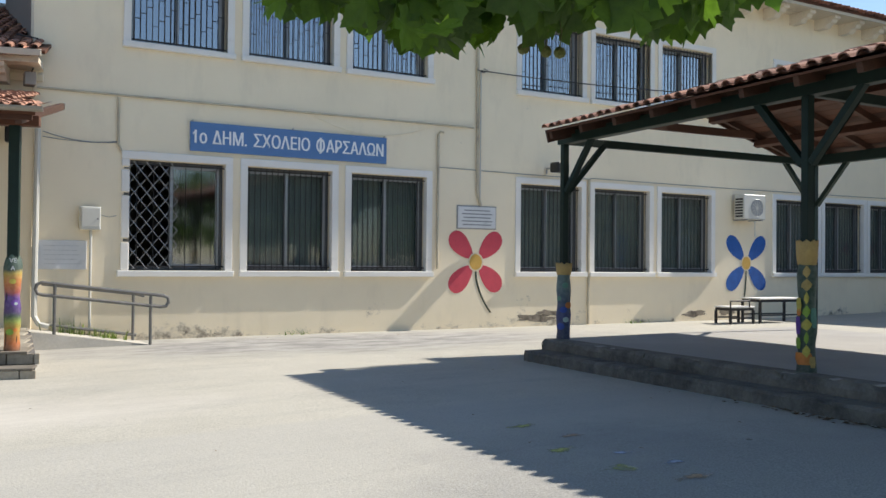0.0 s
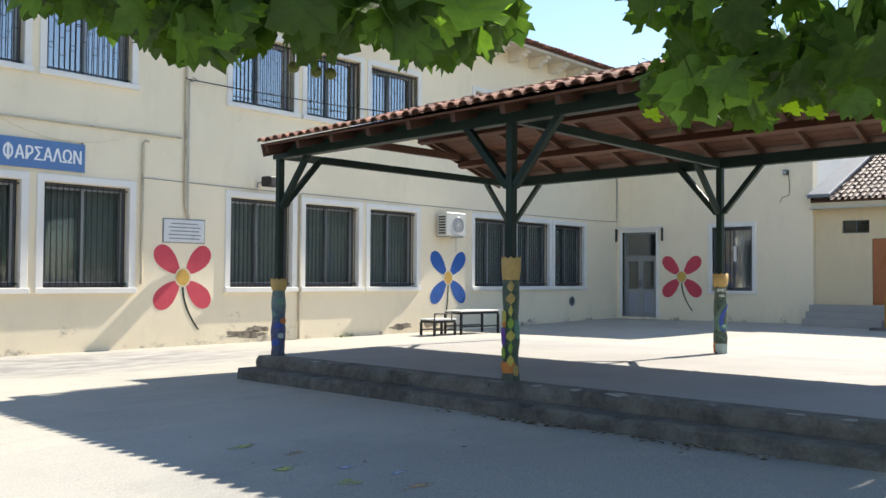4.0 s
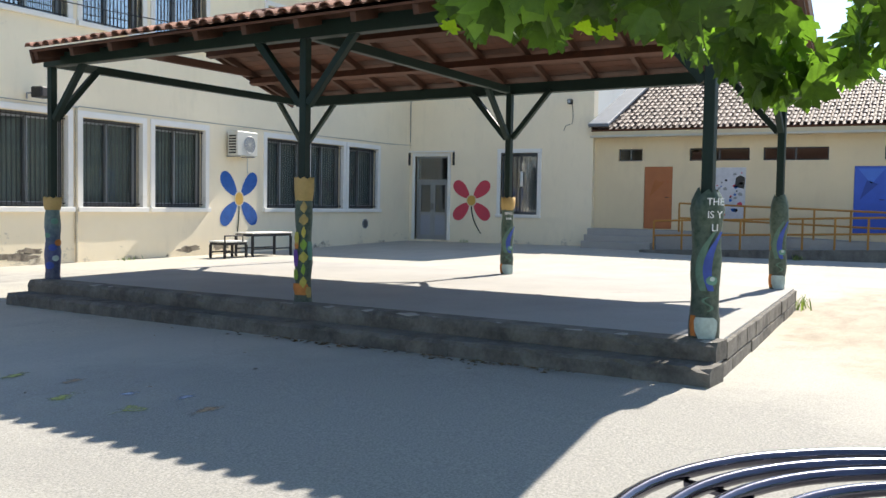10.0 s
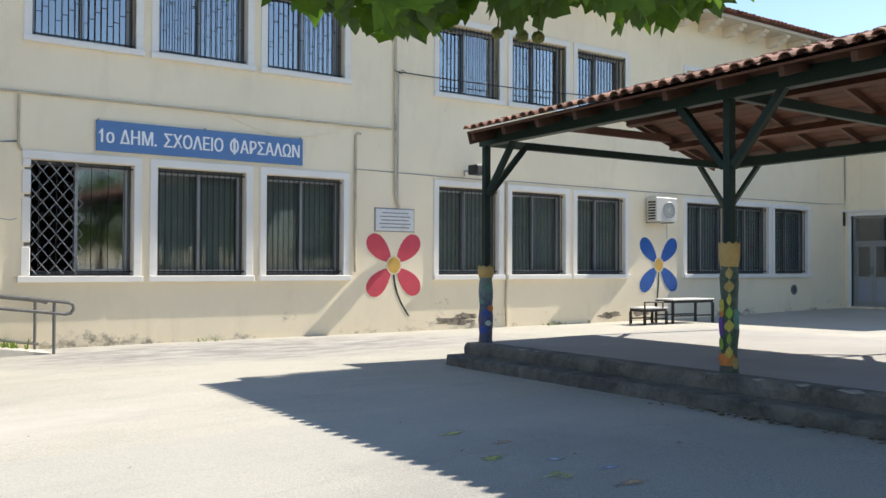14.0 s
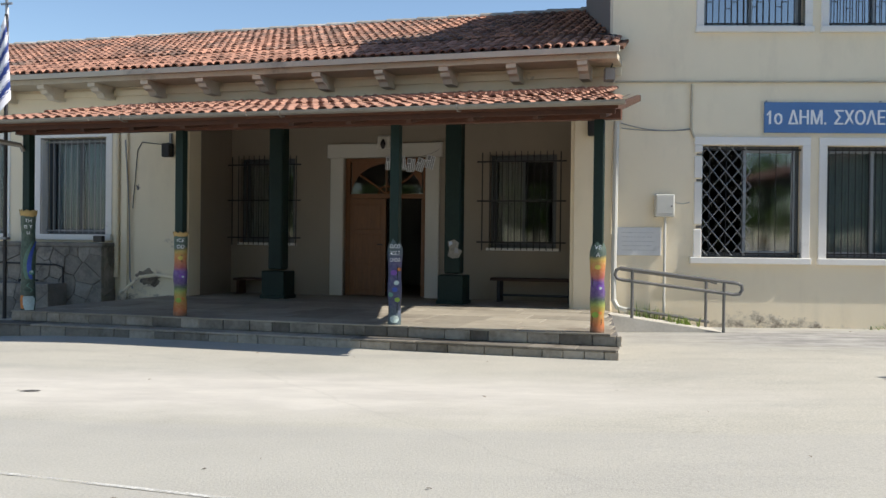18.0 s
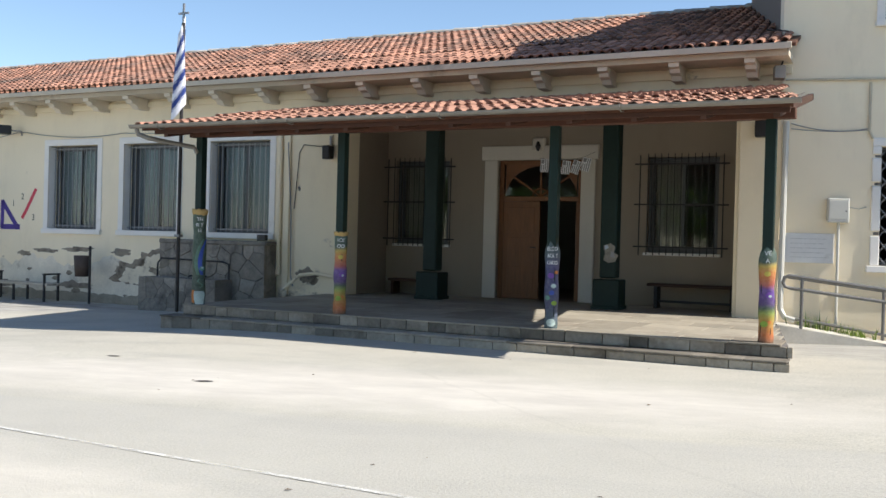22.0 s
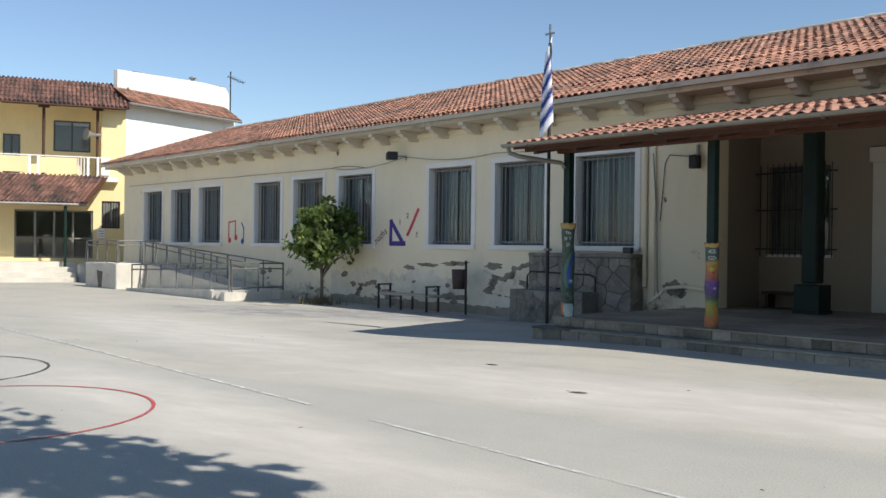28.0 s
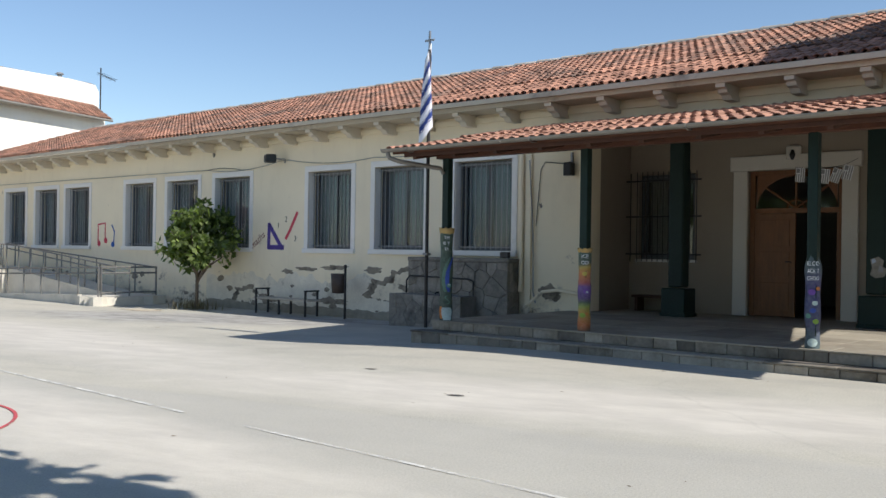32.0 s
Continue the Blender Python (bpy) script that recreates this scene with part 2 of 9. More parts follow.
BLUE_D = surface("blue_door_paint", (0.03, 0.1, 0.5), 0.55, vary=0.12, scale=3, relief=0.1)
RAIL_Y = surface("orange_rail_paint", (0.42, 0.19, 0.03), 0.5, 0.1, vary=0.15, scale=5, relief=0.08)
AC_WHITE = surface("off_white_plastic", (0.56, 0.55, 0.5), 0.45, vary=0.05, relief=0.02)
CURTAIN = surface("grey_green_curtain", (0.14, 0.165, 0.15), 0.9, vary=0.2, scale=2, fine=9, relief=0.1, squash=(4, 4, 0.6))
CURTAIN_B = surface("green_grey_blind", (0.14, 0.175, 0.18), 0.8, vary=0.2, scale=2, fine=9, relief=0.05, per=0.25)
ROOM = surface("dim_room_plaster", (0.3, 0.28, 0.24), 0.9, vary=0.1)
BARK = surface("bark", (0.16, 0.12, 0.085), 0.9, vary=0.35, scale=5, fine=20, relief=0.6, squash=(1, 1, 0.4))


def worn_paint(name, base, lo, hi, soft_edge=False, scale=5.0, rough=0.85, grain=30.0, spread=0.2):
    """Paint or earth that has worn away in patches, the ground showing between."""
    m, n, l, b = nodes_of(name)
    c = coords(n)
    wear = noise_tex(n, l, c, scale, 9, 0.72)
    if soft_edge:
        g = n.new("ShaderNodeTexGradient")
        g.gradient_type = "SPHERICAL"
        mp = n.new("ShaderNodeMapping")
        mp.inputs["Location"].default_value = (-1, -1, 0)
        mp.inputs["Scale"].default_value = (2, 2, 0)
        l.new(coords(n, "Generated"), mp.inputs["Vector"])
        l.new(mp.outputs[0], g.inputs["Vector"])
        add = n.new("ShaderNodeMath")
        add.operation = "MULTIPLY_ADD"
        l.new(g.outputs["Fac"], add.inputs[0])
        add.inputs[1].default_value = 0.5
        l.new(wear, add.inputs[2])
        wear = add.outputs[0]
    l.new(ramp(n, l, wear, [(lo, (0, 0, 0)), (hi, (1, 1, 1))]), b.inputs["Alpha"])
    tone = noise_tex(n, l, c, grain, 4, 0.6)
    l.new(ramp(n, l, tone, [(0.32, tuple(v * (1 - spread) for v in base)), (0.68, tuple(v * (1 + spread * 0.8) for v in base))]), b.inputs["Base Color"])
    b.inputs["Roughness"].default_value = rough
    bump(n, l, b, tone, 0.3, 0.006)
    return m


DIRT = worn_paint("sandy_earth", (0.55, 0.475, 0.37), 0.64, 0.92, True, 2.0, 0.95)
LINE_W = worn_paint("worn_white_line", (0.62, 0.61, 0.57), 0.36, 0.56, False, 3)
LINE_R = worn_paint("worn_red_line", (0.5, 0.08, 0.09), 0.3, 0.5, False, 4)
LINE_K = worn_paint("worn_black_line", (0.06, 0.06, 0.065), 0.3, 0.52, False, 4)
LINE_B = worn_paint("worn_blue_line", (0.06, 0.13, 0.42), 0.3, 0.52, False, 4)
CHALK_Y = worn_paint("worn_yellow_paint", (0.45, 0.46, 0.14), 0.82, 1.1, True, 7)
CHALK_B = worn_paint("worn_pale_blue_paint", (0.38, 0.43, 0.55), 0.82, 1.1, True, 7)
CHALK_O = worn_paint("worn_orange_paint", (0.46, 0.3, 0.18), 0.82, 1.1, True, 7)
PALE_BLUE = surface("pale_blue_paper", (0.42, 0.48, 0.58), 0.8, vary=0.1, relief=0)
OIL = worn_paint("dark_oil_spot", (0.07, 0.065, 0.06), 0.5, 0.75, True, 5)


def ramp_span(n, l, val, off, on):
    """One below "on", nought above "off"."""
    r = n.new("ShaderNodeMapRange")
    l.new(val, r.inputs[0])
    r.inputs[1].default_value, r.inputs[2].default_value = on, off
    r.inputs[3].default_value, r.inputs[4].default_value = 1.0, 0.0
    return r.outputs[0]


def ground_material():
    m, n, l, b = nodes_of("pale_worn_asphalt")
    c = coords(n)
    huge = noise_tex(n, l, c, 0.12, 5, 0.6)
    big = noise_tex(n, l, c, 0.7, 8, 0.68)
    streak = noise_tex(n, l, c, 0.9, 6, 0.7, (0.35, 1.6, 1))
    grit = noise_tex(n, l, c, 55, 3, 0.65)
    col = ramp(n, l, big, [(0.3, (0.375, 0.355, 0.305)), (0.5, (0.46, 0.438, 0.376)), (0.72, (0.55, 0.525, 0.452))])
    col = mix(n, l, ramp(n, l, huge, [(0.42, (0, 0, 0)), (0.62, (0.6,) * 3)]), col, (0.565, 0.525, 0.435))
    col = mix(n, l, ramp(n, l, streak, [(0.5, (0, 0, 0)), (0.72, (0.62,) * 3)]), col, (0.31, 0.3, 0.28))
    col = mix(n, l, 0.4, col, ramp(n, l, grit, [(0.32, (0.17, 0.165, 0.148)), (0.5, (0.36, 0.345, 0.3)), (0.7, (0.53, 0.508, 0.44))]))

    def zone(cx, cy, rx, ry, turn, lo, hi):
        """A worn zone of the yard with a ragged, soft edge."""
        mp = n.new("ShaderNodeMapping")
        mp.vector_type = "TEXTURE"
        mp.inputs["Location"].default_value = (cx, cy, 0)
        mp.inputs["Rotation"].default_value = (0, 0, turn)
        mp.inputs["Scale"].default_value = (rx, ry, 50)
        l.new(c, mp.inputs["Vector"])
        g = n.new("ShaderNodeTexGradient")
        g.gradient_type = "SPHERICAL"
        l.new(mp.outputs[0], g.inputs["Vector"])
        ad = n.new("ShaderNodeMath")
        ad.operation = "MULTIPLY_ADD"
        l.new(noise_tex(n, l, c, 1.1, 8, 0.7), ad.inputs[0])
        ad.inputs[1].default_value = 0.7
        l.new(g.outputs["Fac"], ad.inputs[2])
        return ramp(n, l, ad.outputs[0], [(lo, (0, 0, 0)), (hi, (1, 1, 1))])

    stones = noise_tex(n, l, c, 80, 3, 0.6)
    coarse = ramp(n, l, stones, [(0.3, (0.22, 0.215, 0.2)), (0.5, (0.31, 0.3, 0.275)), (0.7, (0.4, 0.385, 0.35))])
    patchy = noise_tex(n, l, c, 2.4, 9, 0.75, (0.6, 1.5, 1))
    sand = ramp(n, l, patchy, [(0.34, (0.25, 0.215, 0.165)), (0.5, (0.4, 0.34, 0.26)), (0.66, (0.5, 0.44, 0.35))])
    sand = mix(n, l, 0.4, sand, ramp(n, l, stones, [(0.3, (0.28, 0.24, 0.19)), (0.7, (0.5, 0.43, 0.33))]))
    grime = ramp(n, l, noise_tex(n, l, c, 2.6, 8, 0.72, (0.5, 1.4, 1)), [(0.35, (0.2, 0.195, 0.185)), (0.62, (0.42, 0.405, 0.375))])
    # the gritty asphalt sheet ends along two ragged straight edges
    sp = n.new("ShaderNodeSeparateXYZ")
    wob = noise_tex(n, l, c, 3.5, 6, 0.7)
    l.new(mix(n, l, 0.09, c, wob), sp.inputs[0])
    sheet = n.new("ShaderNodeMath")
    sheet.operation = "MULTIPLY"
    l.new(ramp_span(n, l, sp.outputs[0], 7.25, 7.1), sheet.inputs[0])
    l.new(ramp_span(n, l, sp.outputs[1], 6.24, 6.14), sheet.inputs[1])
    half = n.new("ShaderNodeMath")
    half.operation = "MULTIPLY"
    half.inputs[1].default_value = 0.5
    l.new(sheet.outputs[0], half.inputs[0])
    gritty = ramp(n, l, stones, [(0.3, (0.3, 0.29, 0.27)), (0.5, (0.4, 0.385, 0.35)), (0.7, (0.49, 0.475, 0.435))])
    col = mix(n, l, half.outputs[0], col, gritty)
    col = mix(n, l, zone(6.5, 13.3, 7.0, 2.6, -0.05, 0.55, 0.95), col, grime)
    col = mix(n, l, zone(-14.0, 16.5, 9.0, 2.6, 0.25, 0.6, 1.0), col, grime)
    dust = ramp(n, l, noise_tex(n, l, c, 1.6, 8, 0.7, (0.6, 1.5, 1)), [(0.35, (0.47, 0.44, 0.39)), (0.65, (0.575, 0.54, 0.475))])
    for cx, cy, rx, ry, turn in ((-2.5, 8.2, 7.5, 1.7, 0.03), (-12.5, 10.8, 9.5, 2.2, -0.4), (-6.0, 5.2, 6.0, 1.0, -0.25)):
        col = mix(n, l, zone(cx, cy, rx, ry, turn, 0.5, 1.15), col, dust)
    col = mix(n, l, zone(4.4, 2.0, 4.6, 3.6, 1.2, 0.5, 0.85), col, coarse)
    col = mix(n, l, zone(12.0, -0.9, 7.0, 3.4, 0.05, 0.56, 0.72), col, sand)
    v = n.new("ShaderNodeTexVoronoi")
    v.feature = "DISTANCE_TO_EDGE"
    v.inputs["Scale"].default_value = 0.17
    warp = noise_tex(n, l, c, 1.3, 6, 0.7)
    wv = mix(n, l, 0.18, c, warp)
    l.new(wv, v.inputs["Vector"])
    crack = ramp(n, l, v.outputs["Distance"], [(0.0, (0.12,) * 3), (0.003, (0, 0, 0))])
    col = mix(n, l, crack, col, (0.2, 0.19, 0.175))
    l.new(col, b.inputs["Base Color"])
    b.inputs["Roughness"].default_value = 0.92
    b.inputs["Specular IOR Level"].default_value = 0.3
    bump(n, l, b, grit, 0.5, 0.008)
    return m


GROUND = ground_material()


def glass_material(name, tint, rough=0.02, mirror=0.25):
    """A window pane: clear where looked through, glossy by Fresnel."""
    m, n, l, b = nodes_of(name)
    tr = n.new("ShaderNodeBsdfTransparent")
    tr.inputs[0].default_value = (*tint, 1)
    gl = n.new("ShaderNodeBsdfGlossy")
    gl.inputs["Roughness"].default_value = rough
    lw = n.new("ShaderNodeLayerWeight")
    lw.inputs["Blend"].default_value = 0.5
    pw = n.new("ShaderNodeMath")
    pw.operation = "POWER"
    l.new(lw.outputs["Facing"], pw.inputs[0])
    pw.inputs[1].default_value = 5.0
    fr = n.new("ShaderNodeMapRange")
    fr.inputs["To Min"].default_value = ((0.5 + mirror) / (2.5 + mirror)) ** 2
    l.new(pw.outputs[0], fr.inputs[0])
    mx = n.new("ShaderNodeMixShader")
    l.new(fr.outputs[0], mx.inputs[0])
    l.new(tr.outputs[0], mx.inputs[1])
    l.new(gl.outputs[0], mx.inputs[2])
    l.new(mx.outputs[0], n["Material Output"].inputs["Surface"])
    return m


GLASS = glass_material("window_glass", (0.9, 0.93, 0.93), mirror=0.0)
GLASS_GREY = glass_material("dusty_door_glass", (0.8, 0.84, 0.88), 0.06, mirror=1.0)
GLASS_BLUE = glass_material("sky_facing_glass", (0.3, 0.38, 0.48), mirror=3.6)


def leaf_material(name, base, pale):
    m, n, l, b = nodes_of(name)
    c = coords(n)
    g = n.new("ShaderNodeNewGeometry")
    o = n.new("ShaderNodeObjectInfo")
    s = n.new("ShaderNodeMath")
    s.operation = "ADD"
    l.new(g.outputs["Random Per Island"], s.inputs[0])
    l.new(o.outputs["Random"], s.inputs[1])
    f = n.new("ShaderNodeMath")
    f.operation = "FRACT"
    l.new(s.outputs[0], f.inputs[0])
    col = ramp(n, l, f.outputs[0], [(0.0, tuple(v * 0.4 for v in base)), (0.45, tuple(v * 0.8 for v in base)), (0.8, base), (1.0, tuple(v * 1.3 for v in pale))])
    veins = noise_tex(n, l, c, 35, 3, 0.6)
    col = mix(n, l, 0.25, col, ramp(n, l, veins, [(0.3, tuple(v * 0.6 for v in base)), (0.7, pale)]))
    l.new(col, b.inputs["Base Color"])
    b.inputs["Roughness"].default_value = 0.6
    b.inputs["Specular IOR Level"].default_value = 0.3
    bump(n, l, b, veins, 0.35, 0.01)
    tl = n.new("ShaderNodeBsdfTranslucent")
    l.new(mix(n, l, 1.0, col, (2.6, 3.1, 0.9), "MULTIPLY"), tl.inputs[0])
    mx = n.new("ShaderNodeMixShader")
    mx.inputs[0].default_value = 0.38
    l.new(b.outputs[0], mx.inputs[1])
    l.new(tl.outputs[0], mx.inputs[2])
    l.new(mx.outputs[0], n["Material Output"].inputs["Surface"])
    return m


LEAF = leaf_material("plane_leaf", (0.066, 0.116, 0.034), (0.135, 0.22, 0.055))
LEAF_BUSH = leaf_material("glossy_bush_leaf", (0.075, 0.108, 0.04), (0.27, 0.31, 0.13))

# ---- building helpers ----
def part(name, bm, material, parent=None, label="", smooth=False):
    me = bpy.data.meshes.new(name)
    bm.to_mesh(me)
    bm.free()
    me.materials.append(material)
    if smooth:
        me.polygons.foreach_set("use_smooth", [True] * len(me.polygons))
    ob = new(name, me)
    if parent:
        ob.parent = parent
    if label:
        ob["label"] = label
    return ob


def again(src, parent, m=None, name=None):
    """Another object on the mesh of src."""
    ob = new(name or src.name.split(".")[0], src.data)
    ob.parent = parent
    if m:
        ob.matrix_basis = m
    return ob


def thing(name, m=None, label="", category="", group="", kind=""):
    ob = new(name)
    ob.empty_display_size = 0.1
    if m:
        ob.matrix_basis = m
    return tagged(ob, label, category, group, kind)


def bx(bm, x0, x1, y0, y1, z0, z1, bevel=0.0, m=None):
    g = bmesh.ops.create_cube(bm, size=1.0)["verts"]
    sx, sy, sz = x1 - x0, y1 - y0, z1 - z0
    for v in g:
        v.co = Vector(((v.co.x + 0.5) * sx + x0, (v.co.y + 0.5) * sy + y0, (v.co.z + 0.5) * sz + z0))
        if m:
            v.co = m @ v.co
    if bevel:
        edges = {e for v in g for e in v.link_edges}
        bmesh.ops.bevel(bm, geom=list(edges), offset=bevel, segments=1, affect="EDGES", clamp_overlap=True)
    return bm


def box(x0, x1, y0, y1, z0, z1, bevel=0.0):
    return bx(bmesh.new(), x0, x1, y0, y1, z0, z1, bevel)


def tube(bm, points, r, n=8, close=False):
    """A round bar along points; r one radius or one for each point."""
    pts = [Vector(p) for p in points]
    rings = []
    last = None
    k = len(pts)
    for i, p in enumerate(pts):
        if close:
            d = pts[(i + 1) % k] - pts[i - 1]
        else:
            d = pts[min(i + 1, k - 1)] - pts[max(i - 1, 0)]
        d.normalize()
        if last is None:
            a = d.orthogonal().normalized()
        else:
            a = (last - d * last.dot(d)).normalized()
        last = a
        b = d.cross(a)
        rr = r[i] if isinstance(r, (list, tuple)) else r
        rings.append([bm.verts.new(p + rr * (math.cos(2 * math.pi * j / n) * a + math.sin(2 * math.pi * j / n) * b)) for j in range(n)])
    for i in range(k if close else k - 1):
        A, C = rings[i], rings[(i + 1) % k]
        for j in range(n):
            bm.faces.new((A[j], A[(j + 1) % n], C[(j + 1) % n], C[j]))
    if not close:
        bm.faces.new(rings[0][::-1])
        bm.faces.new(rings[-1])
    return bm


def bar(points, r, n=8, close=False):
    return tube(bmesh.new(), points, r, n, close)


def flat(points, z=0.0, thick=0.0):
    """A flat outline in local x, z facing -y (thick: into +y)."""
    bm = bmesh.new()
    vs = [bm.verts.new((x, z, h)) for x, h in points]
    f = bm.faces.new(vs)
    bm.normal_update()
    if f.normal.y > 0:
        f.normal_flip()
    if thick:
        r = bmesh.ops.extrude_face_region(bm, geom=[f])
        bmesh.ops.translate(bm, verts=[v for v in r["geom"] if isinstance(v, bmesh.types.BMVert)], vec=(0, -thick, 0))
        bm.normal_update()
        bmesh.ops.recalc_face_normals(bm, faces=bm.faces)
    return bm


def wall_bm(u0, u1, z0, z1, thick, holes=()):
    """A wall from u0 to u1 along x, front at y = 0, with openings (a, b, low, high) right through it."""
    us = sorted({u0, u1, *(h[0] for h in holes), *(h[1] for h in holes)})
    zs = sorted({z0, z1, *(h[2] for h in holes), *(h[3] for h in holes)})

    def solid(i, j):
        if not (0 <= i < len(us) - 1 and 0 <= j < len(zs) - 1):
            return False
        u, z = (us[i] + us[i + 1]) / 2, (zs[j] + zs[j + 1]) / 2
        return not any(a < u < b and c < z < d for a, b, c, d in holes)

    bm, vs = bmesh.new(), {}

    def v(i, k, j):
        if (i, k, j) not in vs:
            vs[i, k, j] = bm.verts.new((us[i], k * thick, zs[j]))
        return vs[i, k, j]

    for i in range(len(us) - 1):
        for j in range(len(zs) - 1):
            if not solid(i, j):
                continue
            bm.faces.new((v(i, 0, j), v(i + 1, 0, j), v(i + 1, 0, j + 1), v(i, 0, j + 1)))
            bm.faces.new((v(i, 1, j), v(i, 1, j + 1), v(i + 1, 1, j + 1), v(i + 1, 1, j)))
            if not solid(i - 1, j):
                bm.faces.new((v(i, 0, j), v(i, 0, j + 1), v(i, 1, j + 1), v(i, 1, j)))
            if not solid(i + 1, j):
                bm.faces.new((v(i + 1, 0, j), v(i + 1, 1, j), v(i + 1, 1, j + 1), v(i + 1, 0, j + 1)))
            if not solid(i, j - 1):
                bm.faces.new((v(i, 0, j), v(i, 1, j), v(i + 1, 1, j), v(i + 1, 0, j)))
            if not solid(i, j + 1):
                bm.faces.new((v(i, 0, j + 1), v(i + 1, 0, j + 1), v(i + 1, 1, j + 1), v(i, 1, j + 1)))
    return bm


def smooth_step(x):
    x = min(1.0, max(0.0, x))
    return x * x * (3 - 2 * x)


def ground_z(x, y):
    """The yard: level in the middle, a little lower along the long wing, a little higher under the canopy and in the back corner."""
    low = -0.21 * smooth_step((-4.5 - x) / 6) * smooth_step((y - 7) / 7)
    near = max(0.03, 0.125 - 0.006 * y) * smooth_step((x - 0.5) / 5.5) * smooth_step((60 - x) / 20)
    high = 0.09 * smooth_step((x - 18.0) / 8) * smooth_step((y - 4) / 5)
    return low + near + high


MB = pose(2.2, 15.1, 0, 0, 0, -14)  # the long wing's own axes: x along its front, y into it
MC = pose(26.01, 15.1, 0, 0, 0, -90)  # the cross wing: x runs from the corner towards the yard


def at_b(u, v, z=0.0, rz=0.0):
    return MB @ pose(u, v, z, 0, 0, rz)


def at_c(u, v, z=0.0, rz=0.0):
    return MC @ pose(u, v, z, 0, 0, rz)


def tile_bm(length, w0, w1, seg=6, thick=0.0):
    """A barrel tile: half a tapered pipe along +y, crown up, open below."""
    bm = bmesh.new()
    rows = []
    for y, w in ((0, w0), (length, w1)):
        rows.append([bm.verts.new((-math.cos(math.pi * j / seg) * w / 2, y, math.sin(math.pi * j / seg) * w * 0.34)) for j in range(seg + 1)])
    for j in range(seg):
        bm.faces.new((rows[0][j], rows[0][j + 1], rows[1][j + 1], rows[1][j]))
    low = [bm.verts.new(v.co * 1.0 + Vector((-v.co.x * 0.16, 0.0, -v.co.z * 0.16 - 0.004))) for v in rows[0]]
    for j in range(seg):
        bm.faces.new((rows[0][j], low[j], low[j + 1], rows[0][j + 1]))
    return bm


def tile_field(name, parent, m, width, length, mat, pitch=0.17, row=0.36, seg=6, seed=1, label="", skew=0.0, skip=None):
    """A slope of barrel tiles, joined: covers over hollow channels. x along the eave, y up the slope."""
    rng = random.Random(seed)
    verts, faces = [], []
    cols, rows = int(width / pitch), int(math.ceil(length / row))
    for c in range(cols + 1):
        for r in range(rows):
            y0, y1 = r * row - 0.03, min(length, (r + 1) * row + 0.05)
            x = c * pitch + rng.uniform(-0.012, 0.012)
            skew = rng.uniform(-0.012, 0.012)
            lift = rng.uniform(0.0, 0.014)
            for hollow in (0, 1):
                if (hollow and c == cols) or (skip and not hollow and c >= skip[0] and r < skip[1]):
                    continue
                base = len(verts)
                n = seg if not hollow else 3
                for y, w, zz, sk in ((y0, pitch * 0.66, 0.03 + lift, 0), (y1, pitch * 0.52, 0.012, skew)):
                    for j in range(n + 1):
                        a = math.pi * j / n
                        if hollow:
                            verts.append((x + pitch / 2 - math.cos(a) * pitch * 0.42, y, 0.045 - math.sin(a) * 0.05 + zz * 0.5))
                        else:
                            verts.append((x + sk - math.cos(a) * w / 2, y, 0.035 + math.sin(a) * w * 0.36 + zz))
                for j in range(n):
                    faces.append((base + j, base + j + n + 1, base + j + n + 2, base + j + 1) if hollow else (base + j, base + j + 1, base + j + n + 2, base + j + n + 1))
                if not hollow:
                    lowb = len(verts)
                    for j in range(n + 1):
                        a = math.pi * j / n
                        w = pitch * 0.54
                        verts.append((x - math.cos(a) * w / 2, y0, 0.022 + math.sin(a) * w * 0.34 + 0.03 + lift))
                    for j in range(n):
                        faces.append((base + j, lowb + j, lowb + j + 1, base + j + 1))
    me = bpy.data.meshes.new(name)
    me.from_pydata([(x - skew * y, y, z) for x, y, z in verts], [], faces)
    me.materials.append(mat)
    ob = new(name, me)
    ob.parent = parent
    ob.matrix_basis = m
    return tagged(ob, label, "", "", "stuff")


def ridge_tiles(parent, points, mat, step=0.36, r=0.11):
    """Half-round caps laid end to end along a ridge."""
    a, b = Vector(points[0]), Vector(points[1])
    d = b - a
    count = max(1, int(d.length / step))
    rot = d.to_track_quat("Y", "Z").to_matrix().to_4x4()
    src = None
    for i in range(count):
        mm = Matrix.Translation(a + d * (i / count)) @ rot @ pose(0, 0, 0.012 * (i % 2))
        if src is None:
            src = part("ridge_tile", tile_bm(d.length / count + 0.05, 2 * r, 1.7 * r), mat, parent)
            src.matrix_basis = mm
        else:
            again(src, parent, mm)

# ---- ground ----
def build_ground():
    line = [-2500, -400, -120, -60] + [i * 1.0 for i in range(-44, 45)] + [60, 120, 400, 2500]
    me = bpy.data.meshes.new("ground")
    k = len(line)
    me.from_pydata([(x, y, ground_z(x, y)) for y in line for x in line], [], [(j * k + i, j * k + i + 1, (j + 1) * k + i + 1, (j + 1) * k + i) for j in range(k - 1) for i in range(k - 1)])
    me.materials.append(GROUND)
    me.polygons.foreach_set("use_smooth", [True] * len(me.polygons))
    tagged(new("ground", me), "pale worn asphalt school yard with cracks and patches", "ground", "", "structure")


build_ground()

